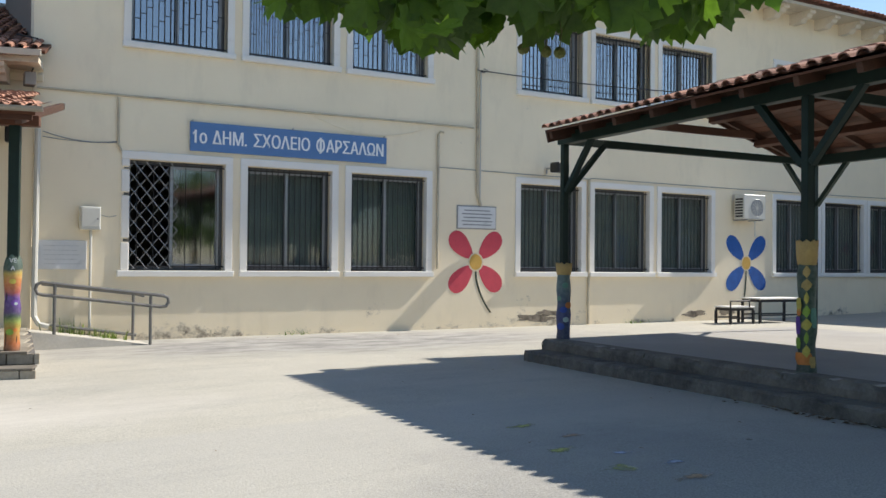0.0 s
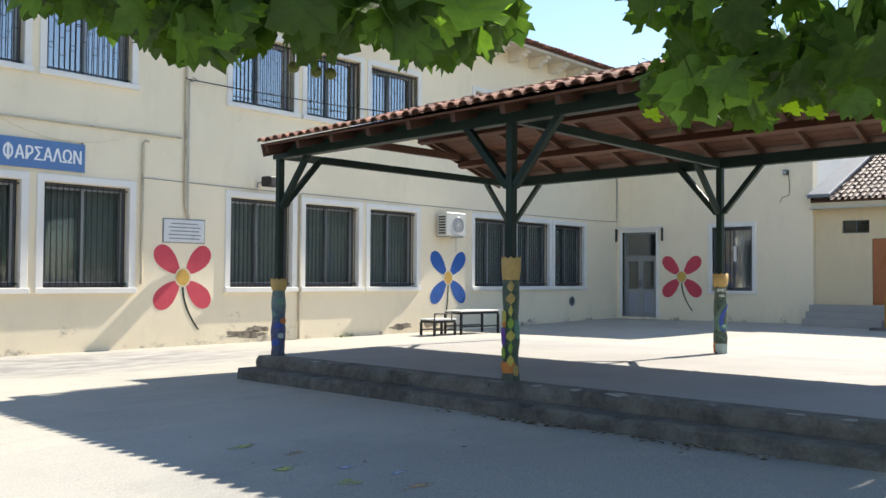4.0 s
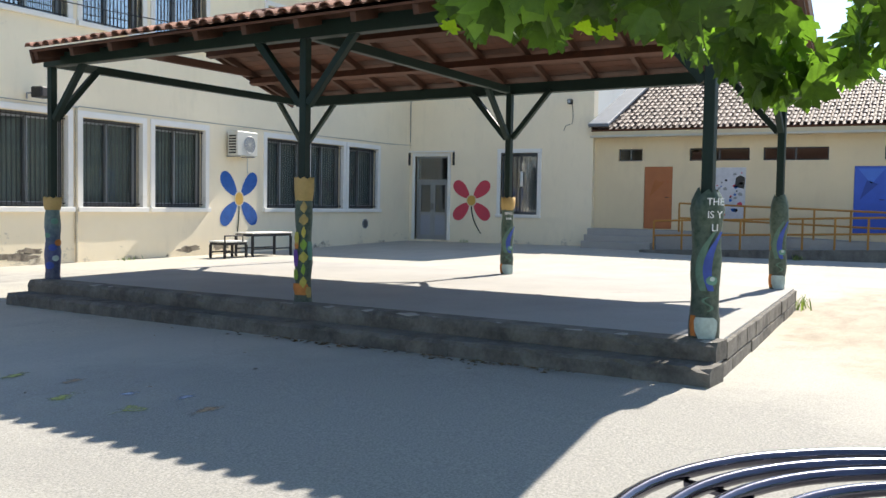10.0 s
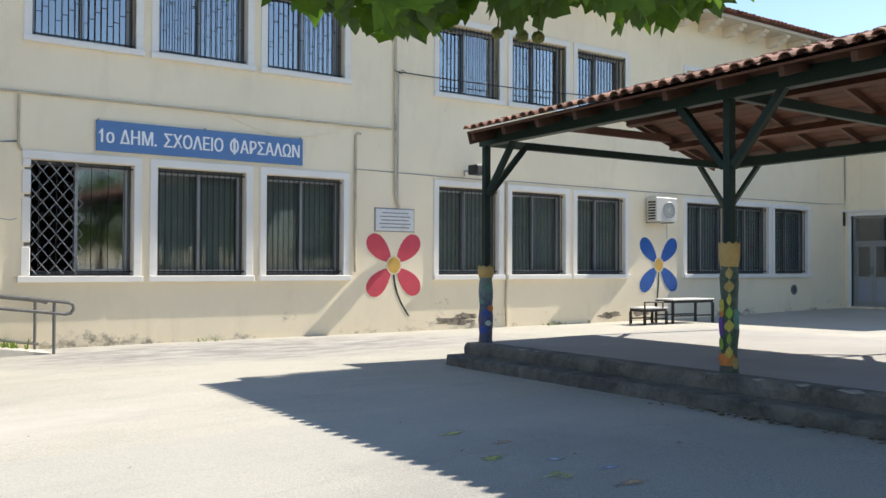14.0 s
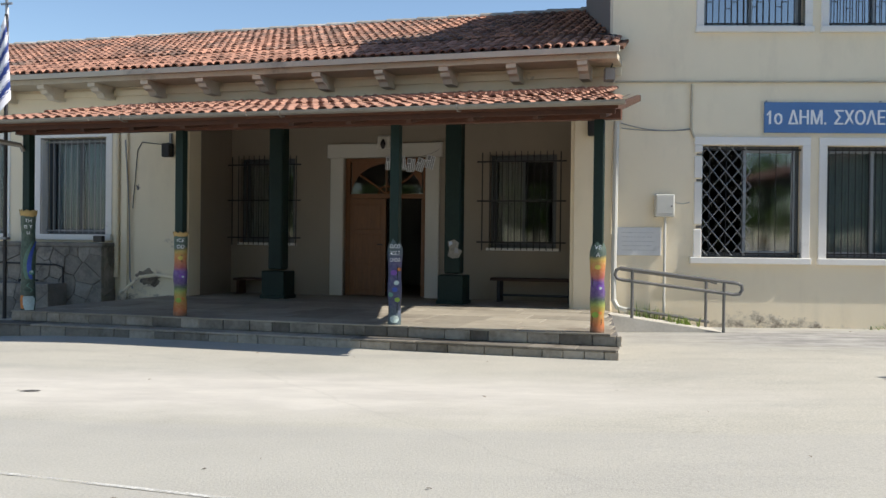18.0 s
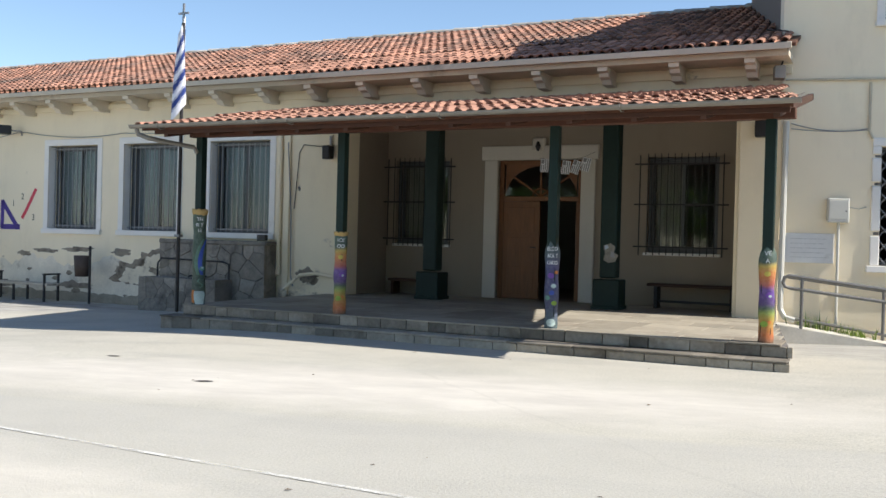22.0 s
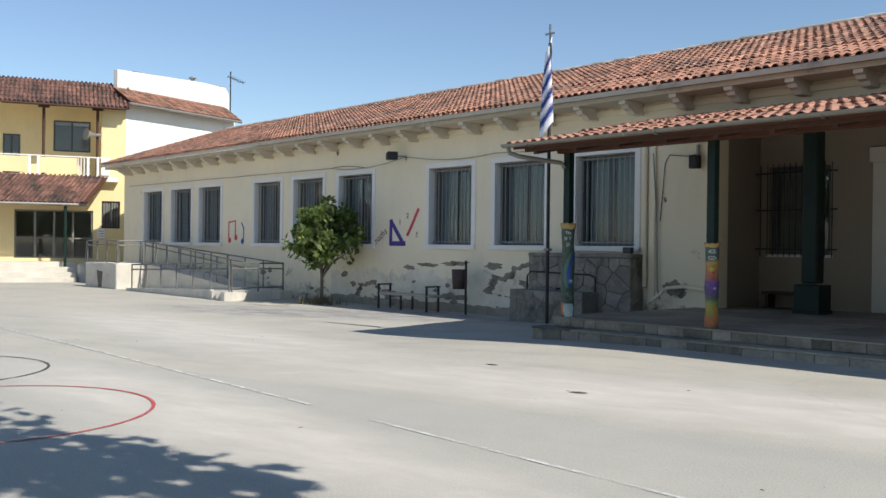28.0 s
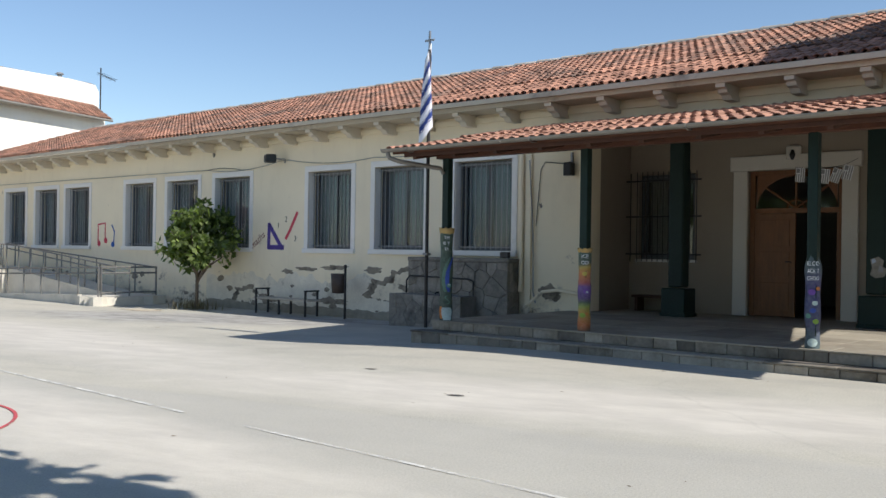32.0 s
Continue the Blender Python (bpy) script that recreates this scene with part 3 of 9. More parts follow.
# ---- two-storey wing: front along y = 15.1 ----
A_X = [3.37 + 1.955 * i for i in range(3)] + [11.05 + 1.93 * i for i in range(3)] + [18.71 + 1.845 * i for i in range(3)]
A_W, A_LOW, A_HIGH = 1.82, 1.045, 3.065
U_LOW, U_HIGH = 4.73, 6.38
A_TOP = 7.55
holes_a = [(x + 0.12, x + A_W - 0.12, A_LOW + 0.1, A_HIGH - 0.13) for x in A_X]
holes_a += [(x + 0.12, x + A_W - 0.12, U_LOW + 0.1, U_HIGH - 0.13) for x in A_X]
wall_a = tagged(part("wall_north", wall_bm(2.05, 26.36, -0.5, A_TOP, 0.35, holes_a), CREAM), "cream rendered front wall with damp flaking plaster low down", "wall", "", "structure")
wall_a.matrix_basis = pose(0, 15.1, 0)
ob = tagged(part("wall_gable_end", box(2.05, 2.4, 15.45, 19.4, -0.5, A_TOP), DARK_R), "dark brown side wall above the lower roof", "wall", "", "structure")
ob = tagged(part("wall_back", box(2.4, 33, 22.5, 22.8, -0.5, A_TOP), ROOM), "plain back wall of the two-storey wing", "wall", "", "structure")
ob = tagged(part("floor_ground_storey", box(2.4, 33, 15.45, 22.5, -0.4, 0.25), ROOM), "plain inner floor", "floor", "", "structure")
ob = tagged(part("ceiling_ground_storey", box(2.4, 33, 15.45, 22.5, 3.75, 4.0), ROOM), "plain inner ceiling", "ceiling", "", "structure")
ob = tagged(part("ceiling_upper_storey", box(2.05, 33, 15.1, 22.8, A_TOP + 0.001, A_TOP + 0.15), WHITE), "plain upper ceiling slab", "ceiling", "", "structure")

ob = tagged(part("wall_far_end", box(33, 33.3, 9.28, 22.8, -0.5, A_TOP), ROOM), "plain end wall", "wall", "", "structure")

# ---- cross wing: front along x = 26.0 ----
C_DOOR, C_WIN = (0.12, 1.5, 0.19, 2.93), (3.12, 4.57, 0.95, 3.03)
holes_c = [(C_DOOR[0] + 0.1, C_DOOR[1] - 0.1, C_DOOR[2], C_DOOR[3] - 0.1), (C_WIN[0] + 0.12, C_WIN[1] - 0.12, C_WIN[2] + 0.1, C_WIN[3] - 0.12)]
wall_c = tagged(part("wall_east", wall_bm(0.004, 6.17, -0.5, A_TOP, 0.35, holes_c), CREAM), "cream rendered wall of the cross wing, stained at its foot", "wall", "", "structure")
wall_c.matrix_basis = MC
ob = tagged(part("wall_east_return", box(26.36, 34, 8.93, 9.28, -0.5, A_TOP), WHITE_R), "pale rendered return wall of the cross wing", "wall", "", "structure")
ob = tagged(part("wall_east_inner", box(31.5, 31.8, 9.28, 15.4, -0.5, A_TOP), ROOM), "plain inner wall", "wall", "", "structure")
ob = tagged(part("floor_cross_wing", box(26.36, 31.5, 9.28, 15.1, -0.4, 0.192), ROOM), "plain inner floor", "floor", "", "structure")
ob = tagged(part("ceiling_cross_wing", box(26.01, 34, 8.93, 15.1, A_TOP + 0.002, A_TOP + 0.15), WHITE), "plain ceiling slab of the cross wing", "ceiling", "", "structure")
ob = tagged(part("ceiling_cross_wing_low", box(26.36, 31.5, 9.28, 15.45, 3.9, 4.1), ROOM), "plain inner ceiling", "ceiling", "", "structure")

# ---- long low wing, in its own axes ----
B_END = -34.0
B_X = [-11.35, -13.72, -16.0, -19.8, -22.08, -24.3, -27.97, -30.05, -32.3]
B_W, B_LOW, B_HIGH = 1.78, 1.29, 3.41
B_TOP = 4.2
holes_b = [(x + 0.14, x + B_W - 0.14, B_LOW + 0.1, B_HIGH - 0.14) for x in B_X] + [(-7.9, -0.8, 0.26, 3.75)]
wall_b = tagged(part("wall_west", wall_bm(B_END, -0.004, -0.7, B_TOP, 0.4, holes_b), CREAM_B), "old cream rendered wall, plaster fallen off near the ground", "wall", "", "structure")
wall_b.matrix_basis = MB
REC = 1.55
R_DOOR, R_WINS = (-5.45, -3.78, 0.27, 2.93), ((-7.7, -6.5, 1.28, 2.95), (-2.55, -1.3, 1.24, 2.95))
holes_r = [R_DOOR] + list(R_WINS)
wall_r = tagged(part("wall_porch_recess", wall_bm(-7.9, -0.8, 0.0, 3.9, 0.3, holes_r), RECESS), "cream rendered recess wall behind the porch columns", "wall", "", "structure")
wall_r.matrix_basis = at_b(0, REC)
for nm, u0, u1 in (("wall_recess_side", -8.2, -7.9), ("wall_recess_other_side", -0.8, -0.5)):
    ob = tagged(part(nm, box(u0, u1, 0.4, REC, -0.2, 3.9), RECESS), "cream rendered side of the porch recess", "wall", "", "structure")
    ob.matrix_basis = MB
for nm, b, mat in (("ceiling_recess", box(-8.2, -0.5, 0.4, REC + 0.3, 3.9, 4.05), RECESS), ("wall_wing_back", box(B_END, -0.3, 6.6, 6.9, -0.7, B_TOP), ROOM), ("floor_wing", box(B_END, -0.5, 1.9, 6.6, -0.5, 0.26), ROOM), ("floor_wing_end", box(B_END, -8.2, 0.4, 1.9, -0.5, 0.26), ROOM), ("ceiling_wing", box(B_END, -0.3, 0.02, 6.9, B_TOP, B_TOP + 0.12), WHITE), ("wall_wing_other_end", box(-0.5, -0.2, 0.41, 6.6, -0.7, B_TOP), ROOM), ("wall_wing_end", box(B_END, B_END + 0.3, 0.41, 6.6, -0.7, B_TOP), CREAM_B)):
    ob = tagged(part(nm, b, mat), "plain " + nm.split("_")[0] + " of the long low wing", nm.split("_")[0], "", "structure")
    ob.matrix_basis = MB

# ---- toilet block: front along x = 26.2 ----
MW = pose(26.2, 8.93, 0, 0, 0, -90)
W_VENTS = [(0.71, 1.41), (2.74, 4.36), (4.71, 6.35), (7.66, 9.28), (9.66, 11.29)]
W_DOORS = [(1.48, 2.29), (6.97, 7.78)]
holes_w = [(a, b, 2.646, 2.996) for a, b in W_VENTS] + [(a, b, 0.725, 2.488) for a, b in W_DOORS]
ob = tagged(part("wall_toilet_block", wall_bm(0.0, 24, -0.2, 3.505, 0.3, holes_w), WC_CREAM), "warm cream rendered wall of the low toilet block", "wall", "", "structure")
ob.matrix_basis = MW
for nm, b in (("wall_toilet_block_back", box(0, 24, 5, 5.3, -0.2, 3.505)), ("ceiling_toilet_block", box(0, 24, 0.0, 5.3, 3.505, 3.605)), ("floor_toilet_block", box(0, 24, 0.3, 5, 0.1, 0.706))):
    ob = tagged(part(nm, b, ROOM), "plain inside of the toilet block", nm.split("_")[0], "", "structure")
    ob.matrix_basis = MW

# ---- roofs ----
def roof_slope(name, m, width, run, z0, z1, mat, seed, label, over=0.0, group="", skip=None):
    """A sheet of roof boards with joined tiles; local x along the eave, y horizontal into the building."""
    t = thing(name, m, label, "roof", group, "structure")
    ang = math.atan2(z1 - z0, run)
    length = math.hypot(run, z1 - z0)
    deck = part("roof_deck", box(0, width, 0, length, -0.05, 0.0), BROWN_X, t)
    deck.matrix_basis = pose(0, 0, z0, math.degrees(ang))
    tile_field("roof_tiles", t, pose(0, 0, z0 + 0.002, math.degrees(ang)), width, length, mat, seed=seed, skip=skip)
    return t


roof_b = roof_slope("roof_long_wing", at_b(B_END - 0.4, -0.75, 0), 34.4 + 0.1, 5.35, 4.36, 6.2, TILE, 3, "weathered orange clay barrel tile roof of the long wing", skip=(133, 4))
ridge_tiles(roof_b, ((0, 5.33, 6.22), (34.5, 5.33, 6.22)), RIDGE, 0.36, 0.16)
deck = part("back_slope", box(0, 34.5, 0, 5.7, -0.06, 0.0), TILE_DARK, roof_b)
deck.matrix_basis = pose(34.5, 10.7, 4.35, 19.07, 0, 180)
roof_p = thing("roof_porch", at_b(-8.75, -4.55, 0), "orange clay barrel tile roof over the porch", "roof", "", "structure")
P_ANG, P_LEN, P_W = math.degrees(math.atan2(0.85, 4.5)), math.hypot(4.5, 0.85), 9.2
P_Z = 2.92
bm = bmesh.new()
q = [(0, 0.05), (P_W, 0.05), (P_W - 0.6, P_LEN), (0, P_LEN)]
hi_, lo_ = [bm.verts.new((x, y, 0)) for x, y in q], [bm.verts.new((x, y, -0.05)) for x, y in q]
bm.faces.new(hi_)
bm.faces.new(lo_[::-1])
for i in range(4):
    bm.faces.new((hi_[(i + 1) % 4], hi_[i], lo_[i], lo_[(i + 1) % 4]))
deck = part("roof_deck", bm, BROWN_X, roof_p)
deck.matrix_basis = pose(0, 0, P_Z, P_ANG)
roof_a = roof_slope("roof_two_storey_wing", pose(1.65, 14.35, 0), 33, 2.4, A_TOP + 0.12, A_TOP + 1.0, TILE, 5, "clay tile roof edge of the two-storey wing")
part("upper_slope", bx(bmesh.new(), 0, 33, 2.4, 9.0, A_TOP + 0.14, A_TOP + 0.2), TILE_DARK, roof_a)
roof_w = roof_slope("roof_toilet_block", MW @ pose(0.02, -0.45, 0), 23.6, 4.4, 3.523, 5.253, TILE_GREY, 7, "sunlit pale clay tile roof of the toilet block")
deck = part("back_slope", box(0, 23.6, 0, 4, -0.06, 0), TILE_DARK, roof_w)
deck.matrix_basis = pose(23.6, 8.3, 3.691, 21, 0, 180)
fl = part("flashing", box(-0.05, 0.55, -0.1, 4.4, 0.1, 0.2, 0.02), surface("grey_lead_flashing", (0.15, 0.17, 0.2), 0.7, 0.0), roof_w, "grey metal flashing strip")
fl.matrix_basis = pose(0, 0, 3.542, 21.4)

# ---- the open canopy on its concrete platform ----
MP = pose(7.1, 1.42, 0, 0, 0, -5.1)
MT = MP @ pose(0, 0, 0.38, -0.286, 0, 0)  # the slab falls a little towards the school


def plat_z(x, y):
    return 0.38 - 0.005 * y


DEPTH = 4.78
POSTS = [(0.0, 0.0), (-0.02, 3.93), (0.0, 8.0), (DEPTH + 0.04, 0.65), (DEPTH - 0.1, 4.33), (DEPTH, 8.25)]
canopy = thing("canopy", MP, "green timber canopy with a clay tile roof over a platform", "canopy")
platform = thing("platform", MT, "raised concrete platform with two worn steps", "platform", "", "structure")
bm = bmesh.new()
top = [bm.verts.new((x, y, 0)) for x, y in ((-0.22, -0.17), (DEPTH + 0.2, 0.49), (DEPTH + 0.2, 8.85), (-0.22, 8.07))]
low = [bm.verts.new((v.co.x, v.co.y, -0.6)) for v in top]
bm.faces.new(top)
for i in range(4):
    bm.faces.new((top[(i + 1) % 4], top[i], low[i], low[(i + 1) % 4]))
part("slab", bm, CONCRETE, platform)


def rough_bar(x0, x1, y0, y1, z0, z1, rng, amp=0.012, step=0.09):
    """A cast edge, chipped and uneven, running along y."""
    bm = bmesh.new()
    n = max(2, int((y1 - y0) / step))
    prof = [(x1, z0), (x0, z0), (x0, z0 + (z1 - z0) * 0.5), (x0 + 0.006, z1 - 0.03), (x0 + 0.035, z1), (x1, z1)]
    rows = []
    for i in range(n + 1):
        y = y0 + (y1 - y0) * i / n
        row = []
        for k, (x, z) in enumerate(prof):
            edge = k in (2, 3, 4)
            chip = rng.uniform(0.01, 0.03) if k in (3, 4) and rng.random() < 0.12 else 0.0
            row.append(bm.verts.new((x + (rng.uniform(-amp, amp) * 0.7 + chip if edge else 0), y, z - (abs(rng.gauss(0, amp * 0.35)) + chip * 0.5 if k in (3, 4) else 0))))
        rows.append(row)
    m = len(prof)
    for i in range(n):
        for k in range(m):
            bm.faces.new((rows[i][k], rows[i][(k + 1) % m], rows[i + 1][(k + 1) % m], rows[i + 1][k]))
    bm.faces.new(rows[0])
    bm.faces.new(rows[-1][::-1])
    bmesh.ops.recalc_face_normals(bm, faces=bm.faces)
    return bm


rngk = random.Random(14)
for k, (y0, y1) in enumerate(((-0.18, 1.9), (1.9, 4.0), (4.0, 6.0), (6.0, 8.09))):
    part("kerb_stone", rough_bar(-0.27, -0.02, y0 + 0.001, y1 - 0.001, -0.132, 0.006, rngk), STEPCON, platform, "dark rough concrete edge")
    part("step", rough_bar(-0.555, -0.25, y0 - (0.0 if k else 0.05) + 0.001, y1 - 0.001, -0.5, -0.133, rngk, 0.016), STEPCON, platform, "dark rough concrete step")
rngp = random.Random(4)
for i in range(11):
    for r in range(2):
        x0 = -0.21 + i * 0.49 + (0.24 if r else 0)
        b = part("edge_block", box(x0 + 0.004, min(DEPTH + 0.22, x0 + 0.482), -0.03 - rngp.uniform(0, 0.012), 0.01, -0.3 + r * 0.143, -0.163 + r * 0.143, 0.006), STEPCON, platform)
        b.matrix_basis = pose(-0.22, -0.17, 0, 0, 0, 7.24) @ pose(0.22, 0, 0)
BEAM_Z = 2.89
C_RUN, C_Z0, C_Z1 = 2.87, 2.88, 3.66
RX, RY0, RY1 = 2.4, -0.36, 7.7
SKEW = 0.12  # the roof runs out of square, like the slab


def post(x, y, top, w=0.042):
    p = part("post", box(x - w, x + w, y - w, y + w, plat_z(x, y) - 0.02, top, 0.006), GREEN, canopy, "dark green square steel post")
    return p


def brace(a, b, w=0.034):
    bm = bmesh.new()
    a, b = Vector(a), Vector(b)
    d = b - a
    m = Matrix.Translation(a) @ d.to_track_quat("Z", "Y").to_matrix().to_4x4()
    bx(bm, -w, w, -w, w, 0, d.length, 0.004, m)
    return part("brace", bm, GREEN, canopy)


for x, y in POSTS:
    post(x, y, BEAM_Z)
    for dy in (-1, 1):
        if (-0.3 if x < 3 else 0.2) < y + dy * 0.6 < 8.3:
            brace((x, y + dy * 0.05, BEAM_Z - 0.62), (x, y + dy * 0.62, BEAM_Z + 0.02))
    dx = 1 if x < 3 else -1
    brace((x + dx * 0.05, y, BEAM_Z - 0.62), (x + dx * 0.62, y, BEAM_Z + 0.02))


def beam(a, b, w, h, mat, name="beam"):
    a, b = Vector(a), Vector(b)
    d = b - a
    m = Matrix.Translation(a) @ d.to_track_quat("Y", "Z").to_matrix().to_4x4()
    return part(name, bx(bmesh.new(), -w / 2, w / 2, 0, d.length, 0, h, 0.005, m), mat, canopy)


beam((0, -0.2, BEAM_Z), (0, 8.08, BEAM_Z), 0.13, 0.15, GREEN, "front_beam")
beam((DEPTH, 0.4, BEAM_Z), (DEPTH, 8.35, BEAM_Z), 0.13, 0.15, GREEN, "rear_beam")
for (x0, y0), (x1, y1) in ((POSTS[0], POSTS[3]), (POSTS[1], POSTS[4]), (POSTS[2], POSTS[5])):
    beam((x0 + 0.07, y0, BEAM_Z - 0.0), (x1 - 0.07, y1, BEAM_Z - 0.0), 0.08, 0.1, GREEN, "tie_beam")
for y in (0.72, 8.12):
    beam((0.9, y, 3.22), (3.5, y + 0.12, 3.22), 0.07, 0.11, BROWN, "collar_beam")
LEAN = math.degrees(math.atan(SKEW))
c_ang = math.degrees(math.atan2(C_Z1 - C_Z0, C_RUN))
SLOPE_LEN = math.hypot(C_RUN, C_Z1 - C_Z0)
slopes = (pose(RX - C_RUN, RY1, C_Z0 + 0.1) @ pose(0, 0, 0, 0, 0, -90), pose(RX + C_RUN - 0.2, RY0 + SKEW * (2 * C_RUN - 0.2), C_Z0 + 0.161) @ pose(0, 0, 0, 0, 0, 90))
for k, base in enumerate(slopes):
    m = base @ pose(0, 0, 0, c_ang)
    width = RY1 - RY0 + 0.38 * k  # the rear slope runs on farther at the far gable
    c_len = SLOPE_LEN - 0.21 * k
    for i in range(int(c_len / 0.16 + 0.95)):
        y0 = i * 0.16
        b = part("roof_board", box(0.02 - SKEW * y0, width - 0.02 - SKEW * y0, y0, min(c_len, y0 + 0.152), 0.0, 0.022), BROWN_X, canopy)
        b.matrix_basis = m
    for i in range(13):
        x = 0.05 + i * (width - 0.1) / 12
        r = part("rafter", box(-0.03, 0.03, 0.02, c_len, -0.09, -0.002, 0.004), BROWN, canopy, "brown stained rafter")
        r.matrix_basis = m @ pose(x, 0, 0, 0, 0, LEAN)
    for f in (0.42, 0.8):
        r = part("purlin", box(-SKEW * c_len * f, width - SKEW * c_len * f, c_len * f - 0.05, c_len * f + 0.05, -0.19, -0.092, 0.004), BROWN_X, canopy, "brown stained purlin")
        r.matrix_basis = m
    for x in (-0.03, width):
        r = part("verge_board", box(0, 0.03, 0.0, c_len, -0.13, 0.03, 0.003), BROWN, canopy, "brown verge board")
        r.matrix_basis = m @ pose(x, 0, 0, 0, 0, LEAN)
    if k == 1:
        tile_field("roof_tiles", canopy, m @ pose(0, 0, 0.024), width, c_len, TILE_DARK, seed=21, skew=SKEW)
CAN_SLOPE = slopes[0] @ pose(0, 0, 0.026, c_ang)
ridge_tiles(canopy, ((RX, RY1 + 0.05 + SKEW * C_RUN, C_Z1 + 0.17), (RX, RY0 - 0.05 + SKEW * C_RUN, C_Z1 + 0.17)), TILE)
c_len = SLOPE_LEN

# ---- porch: platform, steps, posts, columns, beam and gutter ----
PF = 0.275
porch = thing("porch_platform", MB, "low porch platform paved with stone slabs", "porch", "", "structure")


def prism(pts, z0, z1):
    """An upright block over a plan outline."""
    bm = bmesh.new()
    lo, hi = [bm.verts.new((x, y, z0)) for x, y in pts], [bm.verts.new((x, y, z1)) for x, y in pts]
    n = len(pts)
    bm.faces.new(lo[::-1])
    bm.faces.new(hi)
    for i in range(n):
        bm.faces.new((lo[i], lo[(i + 1) % n], hi[(i + 1) % n], hi[i]))
    bmesh.ops.recalc_face_normals(bm, faces=bm.faces)
    return bm


def right_end(v):
    return 0.47 - 0.14 * (v + 4.3)


part("core", prism([(-8.3, -3.95), (right_end(-3.95), -3.95), (right_end(0), 0), (-0.8, 0.0), (-0.8, REC), (-8.3, REC)], -0.4, PF - 0.02), MORTAR, porch)
part("step_core", prism([(-8.45, -4.28), (0.46, -4.28), (0.42, -3.94), (-8.45, -3.94)], -0.4, PF - 0.155), MORTAR, porch)
rngq = random.Random(9)


def slab_piece(name, x0, x1, y0, y1, z0, z1, mat, bev=0.006):
    return part(name, box(x0 + 0.004, x1 - 0.004, y0, y1, z0, z1, bev), mat, porch)


for y0, y1, z0, z1 in ((-3.985, -3.94, 0.13, PF - 0.021), (-4.315, -4.27, -0.12, 0.098)):
    u = -8.32 if y0 > -4 else -8.47
    while u < 0.46:
        w = rngq.uniform(0.22, 0.52)
        slab_piece("riser_stone", u, min(0.475, u + w), y0 - rngq.uniform(0, 0.008), y1, z0, z1, SLATE)
        u += w
u = -8.48
while u < 0.46:
    w = rngq.uniform(0.5, 0.9)
    slab_piece("tread_slab", u, min(0.45, u + w), -4.33, -3.96, 0.1, 0.126, SLATE)
    u += w
for r in range(7):
    v0, u = -4.0 + r * 0.6, -8.33
    while u < 0.46:
        w = rngq.uniform(0.55, 0.95)
        if v0 < -0.2 or -7.9 < u + w / 2 < -0.8:
            if u > 0.05 + (right_end(v0 + 0.59) - 0.1) and v0 < -0.2:
                u += w
                continue
            slab_piece("paving_slab", max(u, -7.89) if v0 > -0.2 else u, min(right_end(v0 + 0.59) if v0 < -0.2 else -0.81, u + w), v0, v0 + 0.592, PF - 0.02, PF + rngq.uniform(0, 0.004), FLOOR_T, 0.003)
        u += w
for k in range(2):
    part("recess_paving", box(-7.9, -0.8, 0.2 + k * 0.68, 0.875 + k * 0.68, PF - 0.02, PF), FLOOR_T, porch)
frame_p = thing("veranda", MB, "veranda of green posts, timber beam and zinc gutter", "porch")
Q_POSTS = [-8.16, -5.6, -2.44, 0.16]
QV = -3.84
for u in Q_POSTS:
    part("post", box(u - 0.06, u + 0.06, QV - 0.06, QV + 0.06, PF, 2.84, 0.006), GREEN, frame_p, "slim dark green post")
part("eave_beam", box(-8.35, 0.42, QV - 0.07, QV + 0.07, 2.84, 2.96, 0.006), BROWN_X, frame_p, "brown timber beam")
part("fascia_board", box(-8.5, 0.42, -4.5, -4.47, 2.825, 2.88, 0.004), BROWN_X, frame_p, "brown fascia board")
for i in range(12):
    u = -8.3 + i * 0.78
    r = part("rafter", box(u - 0.035, u + 0.035, 0.05, P_LEN - 0.05, -0.15, -0.052, 0.004), BROWN, frame_p)
    r.matrix_basis = pose(0, -4.55, P_Z, P_ANG)


def gutter_bm(x0, x1, r=0.055):
    bm = bmesh.new()
    n = 8
    rows = []
    for x in (x0, x1):
        rows.append([bm.verts.new((x, -math.cos(math.pi * j / n) * r, -math.sin(math.pi * j / n) * r)) for j in range(n + 1)] + [bm.verts.new((x, math.cos(math.pi * j / n) * (r - 0.008), -math.sin(math.pi * j / n) * (r - 0.008))) for j in range(n + 1)])
    k = len(rows[0])
    for j in range(k):
        bm.faces.new((rows[0][j], rows[0][(j + 1) % k], rows[1][(j + 1) % k], rows[1][j]))
    bm.faces.new(rows[0][::-1])
    bm.faces.new(rows[1])
    return bm


for i in range(4):
    g = part("gutter", gutter_bm(-8.85 + i * 2.35, -8.85 + (i + 1) * 2.35 - 0.01), GUTTER, frame_p, "dull zinc half-round gutter")
    g.matrix_basis = pose(0, -4.62, 2.955)
    j = part("gutter_bracket", bar([(-8.3 + i * 2.3, -4.68, 2.96), (-8.3 + i * 2.3, -4.67, 2.91), (-8.3 + i * 2.3, -4.6, 2.885), (-8.3 + i * 2.3, -4.5, 2.9)], 0.01, 6), GUTTER, frame_p)
part("downpipe_arm", bar([(-8.74, -4.62, 2.9), (-8.72, -4.6, 2.82), (-8.62, -4.5, 2.77), (-8.22, -3.95, 2.68), (-8.2, -3.9, 2.6)], 0.035, 8), GUTTER, frame_p, "bent zinc downpipe")
